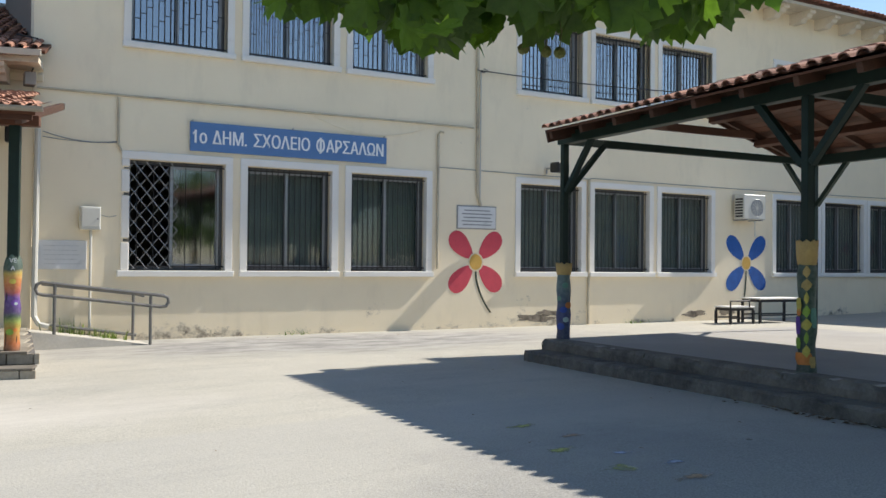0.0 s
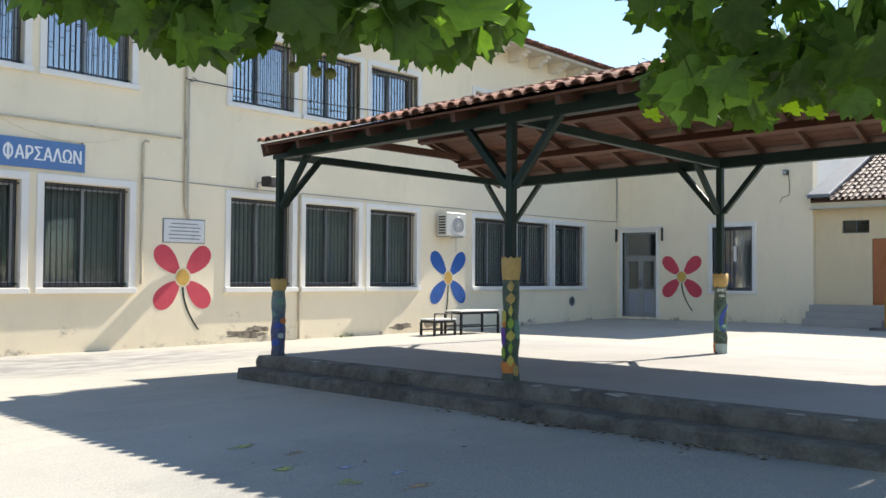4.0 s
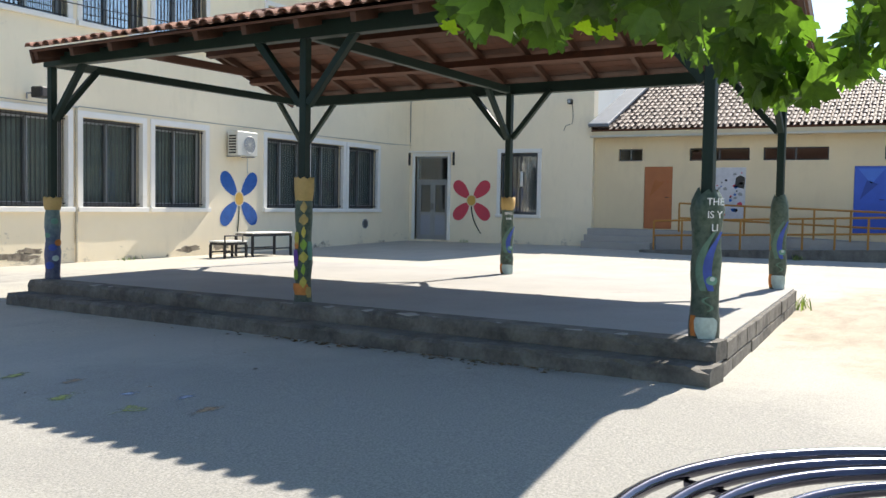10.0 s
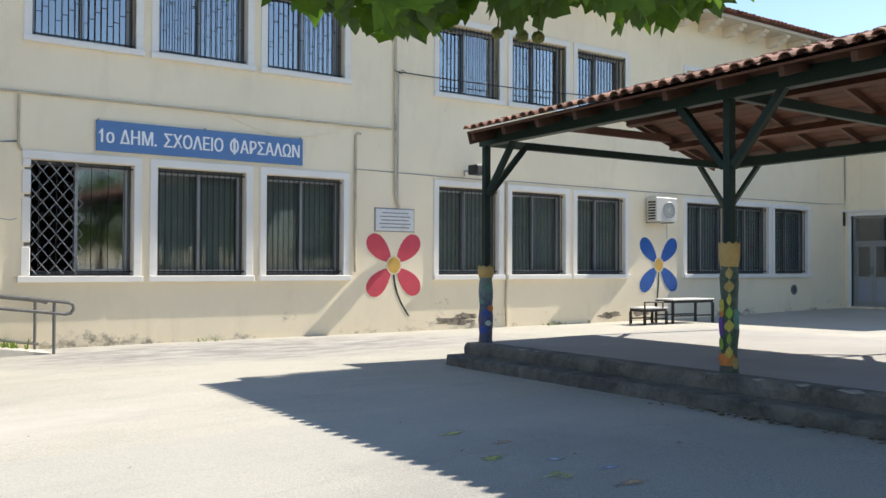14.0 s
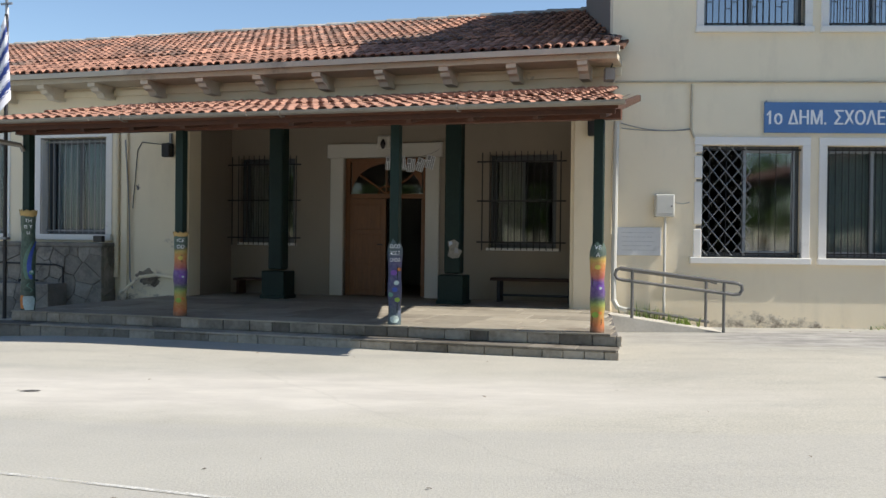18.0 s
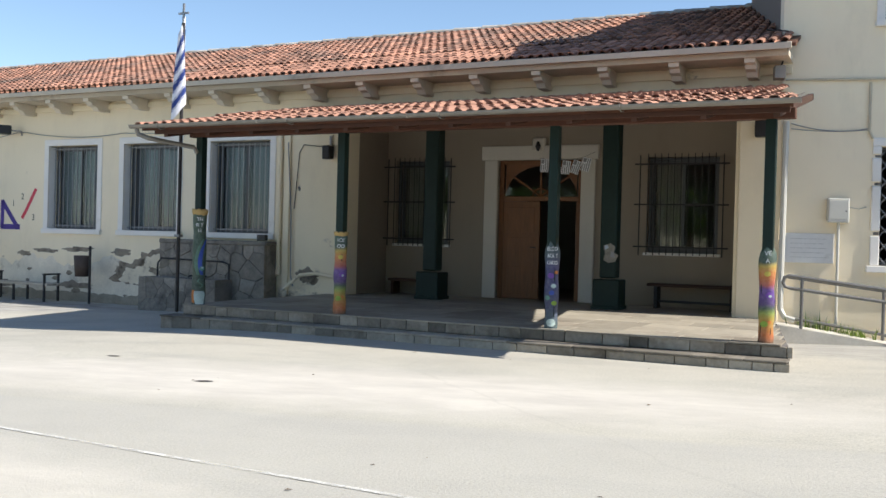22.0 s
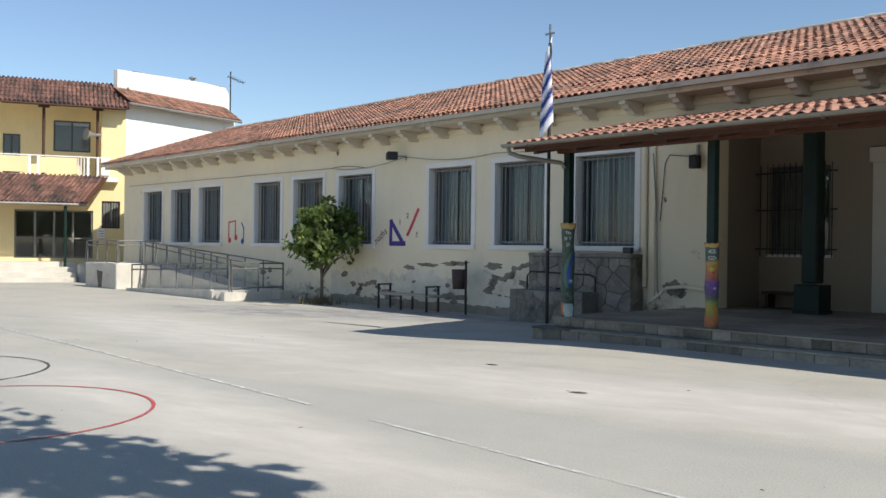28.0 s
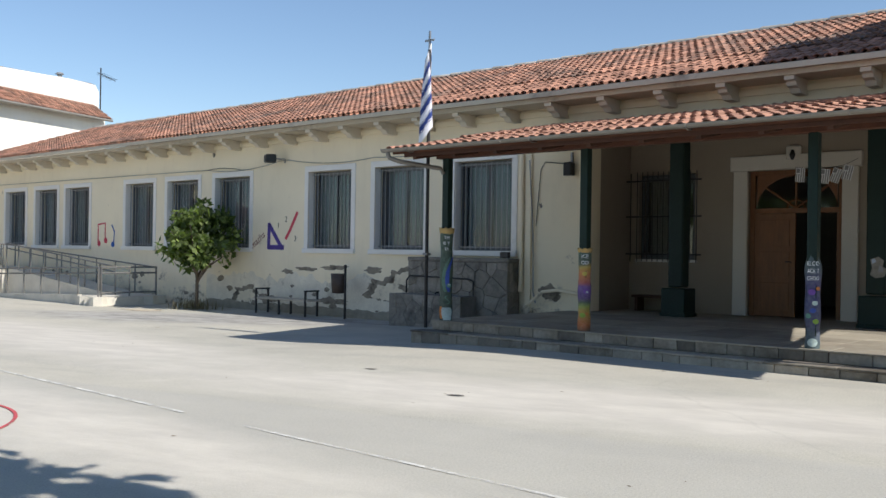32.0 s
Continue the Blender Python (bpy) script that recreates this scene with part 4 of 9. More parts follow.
for u in (-6.2, -2.85):
    col = thing("porch_column", at_b(u, 0.28, PF), "thick dark green painted column on a square pedestal", "column", "porch columns")
    part("shaft", box(-0.14, 0.14, -0.14, 0.14, 0.52, 3.5, 0.025), GREEN, col)
    part("pedestal", box(-0.225, 0.225, -0.225, 0.225, 0.0, 0.5, 0.015), GREEN, col)
    part("plinth", box(-0.245, 0.245, -0.245, 0.245, 0.0, 0.06, 0.008), GREEN, col)

# ---- windows ----
def surround(t, w, h, band, proud, mat, sill=0.05):
    part("surround_side", box(0, band, -proud, 0.1, band * 0.8, h - band, 0.006), mat, t, "white painted plaster band")
    part("surround_side", box(w - band, w, -proud, 0.1, band * 0.8, h - band, 0.006), mat, t, "white painted plaster band")
    part("lintel_band", box(0, w, -proud, 0.1, h - band, h, 0.006), mat, t, "white painted plaster band")
    part("window_sill", box(-0.015, w + 0.015, -proud - sill, 0.1, 0, band * 0.8, 0.008), mat, t, "white painted sill")


def pane(t, x0, x1, y, z0, z1, glass):
    p = part("pane", box(x0, x1, y, y + 0.006, z0, z1), glass, t, "window glass")
    p.visible_shadow = False
    return p


def frame_bars(t, x0, x1, y, z0, z1, b, mat, name="window_frame"):
    bm = bmesh.new()
    d = 0.05
    bx(bm, x0, x1, y, y + d, z0, z0 + b, 0.004)
    bx(bm, x0, x1, y, y + d, z1 - b, z1, 0.004)
    bx(bm, x0, x0 + b, y, y + d, z0 + b, z1 - b, 0.004)
    bx(bm, x1 - b, x1, y, y + d, z0 + b, z1 - b, 0.004)
    return part(name, bm, mat, t)


def drape(t, x0, x1, y, z0, z1, mat, folds, depth=0.03, seed=0):
    rng = random.Random(seed)
    bm = bmesh.new()
    n = folds * 4
    lo, hi = [], []
    for i in range(n + 1):
        x = x0 + (x1 - x0) * i / n
        off = depth * math.sin(i * math.pi / 2 + rng.uniform(-0.5, 0.5)) + rng.uniform(-0.006, 0.006)
        lo.append(bm.verts.new((x, y + off, z0)))
        hi.append(bm.verts.new((x, y + off * 0.8, z1)))
    for i in range(n):
        bm.faces.new((lo[i], lo[i + 1], hi[i + 1], hi[i]))
    return part("curtain", bm, mat, t, "hanging curtain", True)


def upright_bars(t, x0, x1, y, z0, z1, count, r=0.009, mat=None, rails=(0.03, 0.97)):
    first = None
    for i in range(count):
        x = x0 + (x1 - x0) * (i + 0.5) / count
        m = pose(x, y, z0)
        if first is None:
            first = part("bar", bar([(0, 0, 0), (0, 0, z1 - z0)], r, 6), mat or IRON, t)
            first.matrix_basis = m
        else:
            again(first, t, m)
    for f in rails:
        z = z0 + (z1 - z0) * f
        part("grille_rail", box(x0, x1, y - 0.006, y + 0.006, z - 0.012, z + 0.012), mat or IRON, t)


def sliding(t, x0, x1, z0, z1, y=0.16, glass=None, metal=None, shift=0.0):
    metal = metal or ALU
    frame_bars(t, x0, x1, y, z0, z1, 0.045, ALU_DARK)
    mid = (x0 + x1) / 2
    for k, (a, b) in enumerate(((x0 + 0.045, mid + 0.03), (mid - 0.03 - shift, x1 - 0.045 - shift))):
        s = frame_bars(t, a, b, y + 0.02 + 0.055 * (1 - k), z0 + 0.045, z1 - 0.045, 0.05, metal, "sash")
        pane(s, a + 0.05, b - 0.05, y + 0.045 + 0.055 * (1 - k), z0 + 0.095, z1 - 0.095, glass or GLASS)


def window_a(lattice=False):
    t = thing("window", None, "aluminium sliding window with grey curtains behind iron bars" if not lattice else "half-open sliding window behind a diamond iron lattice", "window", "ground floor windows")
    w, h, b = A_W, A_HIGH - A_LOW, 0.125
    if not lattice:
        surround(t, w, h, b, 0.03, WHITE)
    else:
        rng = random.Random(3)
        part("lintel_band", box(0, w, -0.03, 0.1, h - b, h, 0.006), WHITE, t, "white painted plaster band")
        part("surround_side", box(w - b, w, -0.03, 0.1, b * 0.8, h - b, 0.006), WHITE, t, "white painted plaster band")
        part("window_sill", box(-0.06, w + 0.015, -0.08, 0.1, 0, b * 0.8, 0.008), WHITE, t, "white painted sill")
        z = b * 0.8
        for z1, keep in ((0.55, 1), (0.62, 0), (1.3, 1), (1.36, 0), (1.72, 1), (1.77, 0), (h - b, 1)):
            x0 = rng.uniform(-0.012, 0.008) if keep else 0.03
            part("broken_band", box(x0, b, -0.03 if keep else -0.004, 0.1, z + 0.003, z1 - 0.003, 0.012), WHITE if keep else MORTAR, t, "chipped plaster band")
            z = z1
    x0, x1, z0, z1 = b + 0.002, w - b - 0.002, b * 0.8 + 0.005, h - b - 0.005
    if lattice:
        frame_bars(t, x0, x1, 0.16, z0, z1, 0.045, ALU_DARK)
        a, e = (x0 + x1) / 2 - 0.1, x1 - 0.045
        frame_bars(t, a, e, 0.18, z0 + 0.045, z1 - 0.045, 0.06, ALU, "sash")
        pane(t, a + 0.06, e - 0.06, 0.205, z0 + 0.105, z1 - 0.105, GLASS_GREY)
        upright_bars(t, x0, x1, 0.05, z0 + 0.01, z1 - 0.01, 6, 0.006)
    else:
        sliding(t, x0, x1, z0, z1, shift=0.0)
    if lattice:
        for s in (1, -1):
            for i in range(-12, 10):
                c = (x0 + x1) / 2 + i * 0.2
                a, e = [], []
                za, zb = z0 + 0.02, z1 - 0.02
                xa, xb = c - s * 0.72, c + s * 0.72
                dz = zb - za
                ta, tb = 0.0, 1.0
                dx = xb - xa
                lo, hi = sorted(((x0 - xa) / dx, ((x0 + x1) / 2 - xa) / dx))
                ta, tb = max(0, lo), min(1, hi)
                if tb - ta > 0.05:
                    part("lattice_bar", bar([(xa + dx * ta, 0.05 + 0.008 * s, za + dz * ta), (xa + dx * tb, 0.05 + 0.008 * s, za + dz * tb)], 0.008, 5), IRON_GREY, t)
    else:
        upright_bars(t, x0, x1, 0.06, z0 + 0.01, z1 - 0.01, 15, 0.008, IRON)
        drape(t, x0 - 0.03, x1 + 0.03, 0.3, z0 - 0.03, z1 + 0.03, CURTAIN, 15, 0.013, 4)
    return t


def place_all(src, places):
    src.matrix_basis = places[0]
    for m in places[1:]:
        copy_thing(src, m)


first = window_a(True)
first.matrix_basis = pose(A_X[0], 15.1, A_LOW)
place_all(window_a(), [pose(x, 15.1, A_LOW) for x in A_X[1:]])


def window_up():
    t = thing("window", None, "upper window with blue sky reflections behind patterned iron bars", "window", "upper windows")
    w, h, b = A_W, U_HIGH - U_LOW, 0.12
    surround(t, w, h, b, 0.03, WHITE)
    x0, x1, z0, z1 = b + 0.002, w - b - 0.002, b * 0.8 + 0.005, h - b - 0.005
    sliding(t, x0, x1, z0, z1, glass=GLASS_BLUE)
    upright_bars(t, x0, x1, 0.05, z0 + 0.01, z1 - 0.01, 16, 0.008)
    step = (x1 - x0) / 16
    k = 0
    first = None
    for i in range(15):
        for z in ((0.4, 1.15), (0.85,), (0.6, 1.35), (1.0,))[i % 4]:
            m = pose(x0 + step * (i + 1), 0.05, z0 + z)
            if first is None:
                first = part("cross_link", box(-step / 2, step / 2, -0.005, 0.005, -0.006, 0.006), IRON, t)
                first.matrix_basis = m
            else:
                again(first, t, m)
    drape(t, x0 + 0.02, x1 - 0.02, 0.42, z0, z1, CURTAIN, 12, 0.03, 7)
    return t


place_all(window_up(), [pose(x, 15.1, U_LOW) for x in A_X])


def window_b():
    t = thing("window", None, "tall window with green-grey vertical blinds behind iron bars", "window", "long wing windows")
    w, h, b = B_W, B_HIGH - B_LOW, 0.14
    surround(t, w, h, b, 0.02, WHITE)
    x0, x1, z0, z1 = b + 0.002, w - b - 0.002, b * 0.8 + 0.005, h - b - 0.005
    for k in (0, 1):
        part("reveal", box(x0 - 0.004 if k == 0 else x1 - 0.006, x0 + 0.006 if k == 0 else x1 + 0.004, 0.02, 0.2, z0, z1), WHITE, t, "white painted reveal")
    sliding(t, x0 + 0.01, x1 - 0.01, z0, z1, y=0.22, metal=ALU_DARK)
    upright_bars(t, x0, x1, 0.12, z0 + 0.01, z1 - 0.01, 11, 0.011, IRON_GREY)
    n = 15
    src = None
    for i in range(n):
        if i == 6:
            continue
        m = pose(x0 + 0.05 + (x1 - x0 - 0.1) * (i + 0.5) / n, 0.36, z0, 0, 0, 10)
        if src is None:
            src = part("blind_slat", box(-0.048, 0.048, -0.002, 0.002, 0.02, z1 - z0 - 0.03), CURTAIN_B, t)
            src.matrix_basis = m
        else:
            again(src, t, m)
    drape(t, x0 + 0.01, x1 - 0.01, 0.44, z0, z1, CURTAIN_B, 10, 0.012, 5)
    return t


place_all(window_b(), [at_b(x, 0, B_LOW) for x in B_X])


def window_recess(k, hole):
    a, b, z0, z1 = hole
    t = thing("window", at_b(a, REC, z0), "dark recessed window behind a projecting iron cage", "window", "porch windows")
    w, h = b - a, z1 - z0
    sliding(t, 0.003, w - 0.003, 0.003, h - 0.003, y=0.12, metal=ALU_DARK)
    upright_bars(t, -0.02, w + 0.02, -0.14, -0.04, h + 0.05, 11, 0.009, rails=())
    for f in (0.06, 0.5, 0.92):
        z = h * f
        part("grille_rail", box(-0.2, w + 0.2, -0.155, -0.145, z - 0.014, z + 0.014), IRON, t)
        for x in (-0.1, w + 0.1):
            part("grille_bracket", box(x - 0.01, x + 0.01, -0.15, 0.0, z - 0.01, z + 0.01), IRON, t)
    for x in (-0.1, w + 0.1):
        part("grille_stile", bar([(x, -0.15, -0.05), (x, -0.15, h + 0.03)], 0.012, 6), IRON, t)
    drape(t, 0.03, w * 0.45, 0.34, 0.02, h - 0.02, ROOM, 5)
    part("window_sill", box(-0.05, w + 0.05, -0.03, 0.1, -0.05, 0.0, 0.005), WHITE, t)


for k, hole in enumerate(R_WINS):
    window_recess(k, hole)

# the cross wing's window and glazed door
cw = thing("window", at_c(C_WIN[0], 0, C_WIN[2]), "dark two-leaf window with a white plaster frame", "window")
w, h = C_WIN[1] - C_WIN[0], C_WIN[3] - C_WIN[2]
surround(cw, w, h, 0.12, 0.03, WHITE)
sliding(cw, 0.122, w - 0.122, 0.1, h - 0.125, y=0.1, metal=ALU_DARK, glass=GLASS_GREY)
upright_bars(cw, 0.13, w * 0.5, 0.05, 0.1, h - 0.13, 4, 0.008)
drape(cw, w * 0.55, w - 0.13, 0.32, 0.1, h - 0.13, CURTAIN, 6)
part("notice", box(w * 0.5, w * 0.5 + 0.09, 0.095, 0.1, 0.95, 1.4), WHITE, cw, "white paper notice")
cd = thing("door_glazed", at_c(C_DOOR[0], 0, C_DOOR[2]), "grey aluminium double door with glazed upper panels", "door", "", "structure")
w, h = C_DOOR[1] - C_DOOR[0], C_DOOR[3] - C_DOOR[2]
part("jamb", box(0, 0.1, -0.03, 0.1, 0, h - 0.1, 0.005), WHITE, cd)
part("jamb", box(w - 0.1, w, -0.03, 0.1, 0, h - 0.1, 0.005), WHITE, cd)
part("lintel", box(0, w, -0.03, 0.1, h - 0.1, h, 0.005), WHITE, cd)
part("door_hood", box(-0.12, w + 0.14, -0.1, -0.035, h + 0.02, h + 0.07, 0.005), WHITE, cd)
for x in (-0.1, w + 0.12):
    part("hood_bracket", box(x - 0.015, x + 0.015, -0.09, 0, h - 0.38, h + 0.02), BLACK, cd)
frame_bars(cd, 0.102, w - 0.102, 0.1, 0.0, h - 0.102, 0.06, ALU)
part("transom", box(0.16, w - 0.16, 0.1, 0.15, 1.83, 1.91, 0.004), ALU, cd)
pane(cd, 0.162, w - 0.162, 0.12, 1.91, h - 0.162, GLASS_GREY)
for k in range(2):
    a = 0.162 + k * (w - 0.324) / 2
    e = a + (w - 0.324) / 2 - 0.004
    leaf = frame_bars(cd, a, e, 0.11, 0.06, 1.825, 0.085, ALU, "door_leaf")
    part("lock_rail", box(a + 0.085, e - 0.085, 0.112, 0.155, 0.78, 0.87, 0.003), ALU, cd)
    pane(leaf, a + 0.085, e - 0.085, 0.13, 0.87, 1.74, GLASS_GREY)
    part("kick_panel", box(a + 0.085, e - 0.085, 0.125, 0.14, 0.145, 0.78), surface("frosted_panel", (0.3, 0.32, 0.38), 0.3, 0.1, vary=0.05), leaf)
    part("door_handle", bar([(e - 0.03 if k == 0 else a + 0.03, 0.09, 0.95), (e - 0.03 if k == 0 else a + 0.03, 0.06, 0.97), (e - 0.03 if k == 0 else a + 0.03, 0.06, 1.13), (e - 0.03 if k == 0 else a + 0.03, 0.09, 1.15)], 0.01, 6), BLACK, cd)

# main double door in the porch, one leaf open
md = thing("door_main", at_b(R_DOOR[0], REC, PF), "arched wooden double door, one leaf standing open", "door", "", "structure")
w, h = R_DOOR[1] - R_DOOR[0], R_DOOR[3] - PF
part("jamb", box(-0.27, 0.0, -0.06, 0.05, 0, h, 0.01), DOORSTONE, md, "white stone door surround")
part("jamb", box(w, w + 0.27, -0.06, 0.05, 0, h, 0.01), DOORSTONE, md, "white stone door surround")
part("lintel", box(-0.33, w + 0.33, -0.08, 0.05, h, h + 0.27, 0.012), DOORSTONE, md, "white stone lintel")
part("keystone", box(w / 2 - 0.13, w / 2 + 0.13, -0.1, 0.0, h + 0.15, h + 0.42, 0.03), DOORSTONE, md)
# small dark lantern over the door, unlit
part("emblem", bar([(w / 2, -0.115, h + 0.16), (w / 2, -0.125, h + 0.25), (w / 2, -0.115, h + 0.34)], (0.02, 0.055, 0.02), 8), IRON, md)
z_tr = 1.88
bm = bmesh.new()
bx(bm, 0, w, 0.08, 0.14, z_tr, z_tr + 0.09, 0.005)
bx(bm, 0, 0.09, 0.08, 0.14, 0, h, 0.004)
bx(bm, w - 0.09, w, 0.08, 0.14, 0, h, 0.004)
bx(bm, 0.09, w - 0.09, 0.08, 0.14, h - 0.08, h, 0.004)
part("door_frame", bm, DOORWOOD, md)
# spandrels round the fanlight
R = (w - 0.18) / 2
bm = bmesh.new()
cx, zb = w / 2, z_tr + 0.09
n = 16
prev = None
top = h - 0.08
for i in range(n + 1):
    a = math.pi * i / n
    p = (cx - R * 0.96 * math.cos(a), zb + min(R * 0.78, top - zb - 0.01) * math.sin(a))
    cur = (bm.verts.new((p[0], 0.1, p[1])), bm.verts.new((p[0], 0.1, top)))
    if prev:
        bm.faces.new((prev[0], cur[0], cur[1], prev[1]))
    prev = cur
part("fanlight_spandrel", bm, DOORWOOD, md)
for a in (40, 90, 140):
    part("fanlight_bar", bar([(cx, 0.1, zb), (cx - R * 0.96 * math.cos(radians(a)), 0.1, zb + min(R * 0.78, top - zb - 0.01) * math.sin(radians(a)))], 0.022, 6), DOORWOOD, md)
part("fanlight_hub", bar([(cx - 0.16, 0.1, zb), (cx - 0.12, 0.1, zb + 0.11), (cx, 0.1, zb + 0.16), (cx + 0.12, 0.1, zb + 0.11), (cx + 0.16, 0.1, zb)], 0.02, 6), DOORWOOD, md)
pane(md, 0.09, w - 0.09, 0.12, zb, h - 0.08, GLASS)


def leaf(m):
    lw = (w - 0.18) / 2 - 0.004
    t = part("door_leaf", box(0, lw, 0, 0.045, 0.01, z_tr - 0.004, 0.004), DOORWOOD, md, "panelled varnished door leaf")
    t.matrix_basis = m
    for z0, z1 in ((0.12, 0.62), (0.72, 1.18), (1.28, 1.76)):
        for y in (-0.01, 0.045):
            part("door_panel", box(0.1, lw - 0.1, y, y + 0.01, z0, z1, 0.009), DOORWOOD, t)
    part("door_handle", bar([(lw - 0.06, -0.03, 0.98), (lw - 0.06, -0.05, 1.0), (lw - 0.16, -0.05, 1.0)], 0.01, 6), IRON, t)


leaf(pose(0.09, 0.09, 0))
leaf(pose(w - 0.09, 0.13, 0, 0, 0, 96))
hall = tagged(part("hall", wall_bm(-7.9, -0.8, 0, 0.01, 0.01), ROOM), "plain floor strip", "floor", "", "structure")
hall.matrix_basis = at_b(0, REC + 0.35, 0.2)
bunting = thing("flag_bunting", at_b(-3.95, REC - 0.1, PF + 2.62), "string of small striped paper flags over the door", "bunting")
part("string", bar([(-0.62, 0, 0.06), (-0.3, 0, 0.02), (0, 0, 0.02), (0.25, -0.02, 0.07), (0.46, -0.05, 0.16)], 0.004, 4), BLACK, bunting)
for x, z, lean in ((-0.6, 0.05, 4), (-0.38, 0.03, -6), (-0.17, 0.015, 7), (0.05, 0.03, 20), (0.23, 0.07, 14)):
    fl = part("pennant", box(0, 0.16, -0.004, 0, -0.25, 0, 0.001), SIGN_WHITE, bunting, "white paper flag with dark stripes")
    fl.matrix_basis = pose(x, 0, z, 0, lean, 0)
    for s in range(4):
        part("stripe", box(0.012 + s * 0.038, 0.03 + s * 0.038, -0.0065, -0.004, -0.245, -0.01 if s > 1 else -0.11), IRON_GREY, fl)
    part("canton", box(0.012, 0.07, -0.0065, -0.004, -0.09, -0.012), IRON_GREY, fl)

# ---- barrel tiles near the camera, one by one: the porch roof and the canopy's front slope ----
COVER = tile_bm(0.42, 0.128, 0.105)
COVER_ME = bpy.data.meshes.new("roof_tile")
COVER.to_mesh(COVER_ME)
COVER.free()
COVER_ME.materials.append(TILE)
COVER_P = COVER_ME.copy()
COVER_P.materials[0] = TILE_PORCH


def single_tiles(parent, base, width, rows, pitch, row, seed, me=COVER_ME, skew=0.0, cut=0.0):
    rng = random.Random(seed)
    for c in range(int(width / pitch) + 1):
        for r in range(rows):
            if c * pitch > width - cut * r * row:
                continue
            ob = new("roof_tile", me)
            ob.parent = parent
            ob.matrix_basis = base @ pose(c * pitch - skew * r * row + rng.uniform(-0.012, 0.012), r * row - 0.02, 0.036 + rng.uniform(0, 0.012), -1.6, rng.uniform(-3, 3), rng.uniform(-1.6, 1.6))


PORCH_TOP = pose(0, 0, P_Z, P_ANG)
tile_field("lower_tiles", roof_p, PORCH_TOP @ pose(0, 5 * 0.37, 0.004), P_W - 0.5, P_LEN - 5 * 0.37, TILE_PORCH, seed=12, row=0.37)
single_tiles(roof_p, PORCH_TOP, P_W, 5, 0.17, 0.37, 8, COVER_P, 0.0, 0.13)
field = bmesh.new()
for c in range(int(P_W / 0.17)):
    x = c * 0.17 + 0.085
    vs = []
    for y in (-0.02, 5 * 0.37 + 0.03):
        vs.append([field.verts.new((x - 0.083 + 0.166 * k / 4, y, 0.055 - 0.03 * math.sin(math.pi * k / 4))) for k in range(5)])
    for k in range(4):
        field.faces.new((vs[0][k], vs[0][k + 1], vs[1][k + 1], vs[1][k]))
ob = part("tile_channel", field, TILE_PORCH, roof_p)
ob.matrix_basis = PORCH_TOP
ob["kind"] = "stuff"
tile_field("upper_tiles", canopy, CAN_SLOPE @ pose(-SKEW * 6 * 0.37, 6 * 0.37, 0), RY1 - RY0, c_len - 6 * 0.37, TILE, seed=22, row=0.37, skew=SKEW)
single_tiles(canopy, CAN_SLOPE, RY1 - RY0, 6, 0.17, 0.37, 18, COVER_ME, SKEW)
field = bmesh.new()
for c in range(int((RY1 - RY0) / 0.17)):
    x = c * 0.17 + 0.085
    vs = []
    for y in (-0.02, 6 * 0.37 + 0.03):
        vs.append([field.verts.new((x - SKEW * y - 0.083 + 0.166 * k / 4, y, 0.055 - 0.03 * math.sin(math.pi * k / 4))) for k in range(5)])
    for k in range(4):
        field.faces.new((vs[0][k], vs[0][k + 1], vs[1][k + 1], vs[1][k]))
ob = part("tile_channel", field, TILE, canopy)
ob.matrix_basis = CAN_SLOPE
ob["kind"] = "stuff"
# the long wing's lowest rows nearest the yard
B_TOPM = pose(0, 0, 4.362, math.degrees(math.atan2(6.2 - 4.36, 5.35)))
single_tiles(roof_b, B_TOPM @ pose(133 * 0.17, 0, 0), 34.5 - 133 * 0.17, 4, 0.17, 0.36, 28)

# ---- on the two-storey wing's wall ----
def letters(text, size, mat, parent, m, name="lettering", depth=0.004, align="LEFT", bold=0.0):
    cu = bpy.data.curves.new(name, "FONT")
    cu.body, cu.size, cu.extrude, cu.align_x = text, size, depth, align
    cu.resolution_u = 3
    cu.offset = bold
    tmp = bpy.data.objects.new(name, cu)
    me = bpy.data.meshes.new_from_object(tmp)
    bpy.data.objects.remove(tmp)
    me.materials.append(mat)
    ob = new(name, me)
    ob.parent = parent
    ob.matrix_basis = m @ pose(0, 0, 0, 90)
    return ob


sign = thing("school_sign", pose(4.45, 15.085, 3.135), "blue enamel sign board with white Greek capitals", "sign")
part("board", box(0, 3.65, -0.03, 0.0, 0, 0.485, 0.006), SIGN_BLUE, sign)
for x in (0.03, 1.8, 3.6):
    part("bolt", bar([(x, -0.045, 0.5), (x, 0.0, 0.5)], 0.012, 6), IRON_GREY, sign)
WORDS = []
for word, gap in (("1ο", 0.1), ("ΔΗΜ.", 0.13), ("ΣΧΟΛΕΙΟ", 0.13), ("Ο", 0.035), ("ΑΡΣΑΛΩΝ", 0.0)):
    txt = letters(word, 0.315, SIGN_WHITE, sign, pose(0, 0, 0), "lettering", 0.004, "LEFT", 0.0)
    lo_x, hi_x = min(v.co.x for v in txt.data.vertices), max(v.co.x for v in txt.data.vertices)
    WORDS.append((word, gap, txt, lo_x, hi_x - lo_x))
squeeze = (3.5 - sum(w_[1] for w_ in WORDS)) / sum(w_[4] for w_ in WORDS)
x_at = 0.07
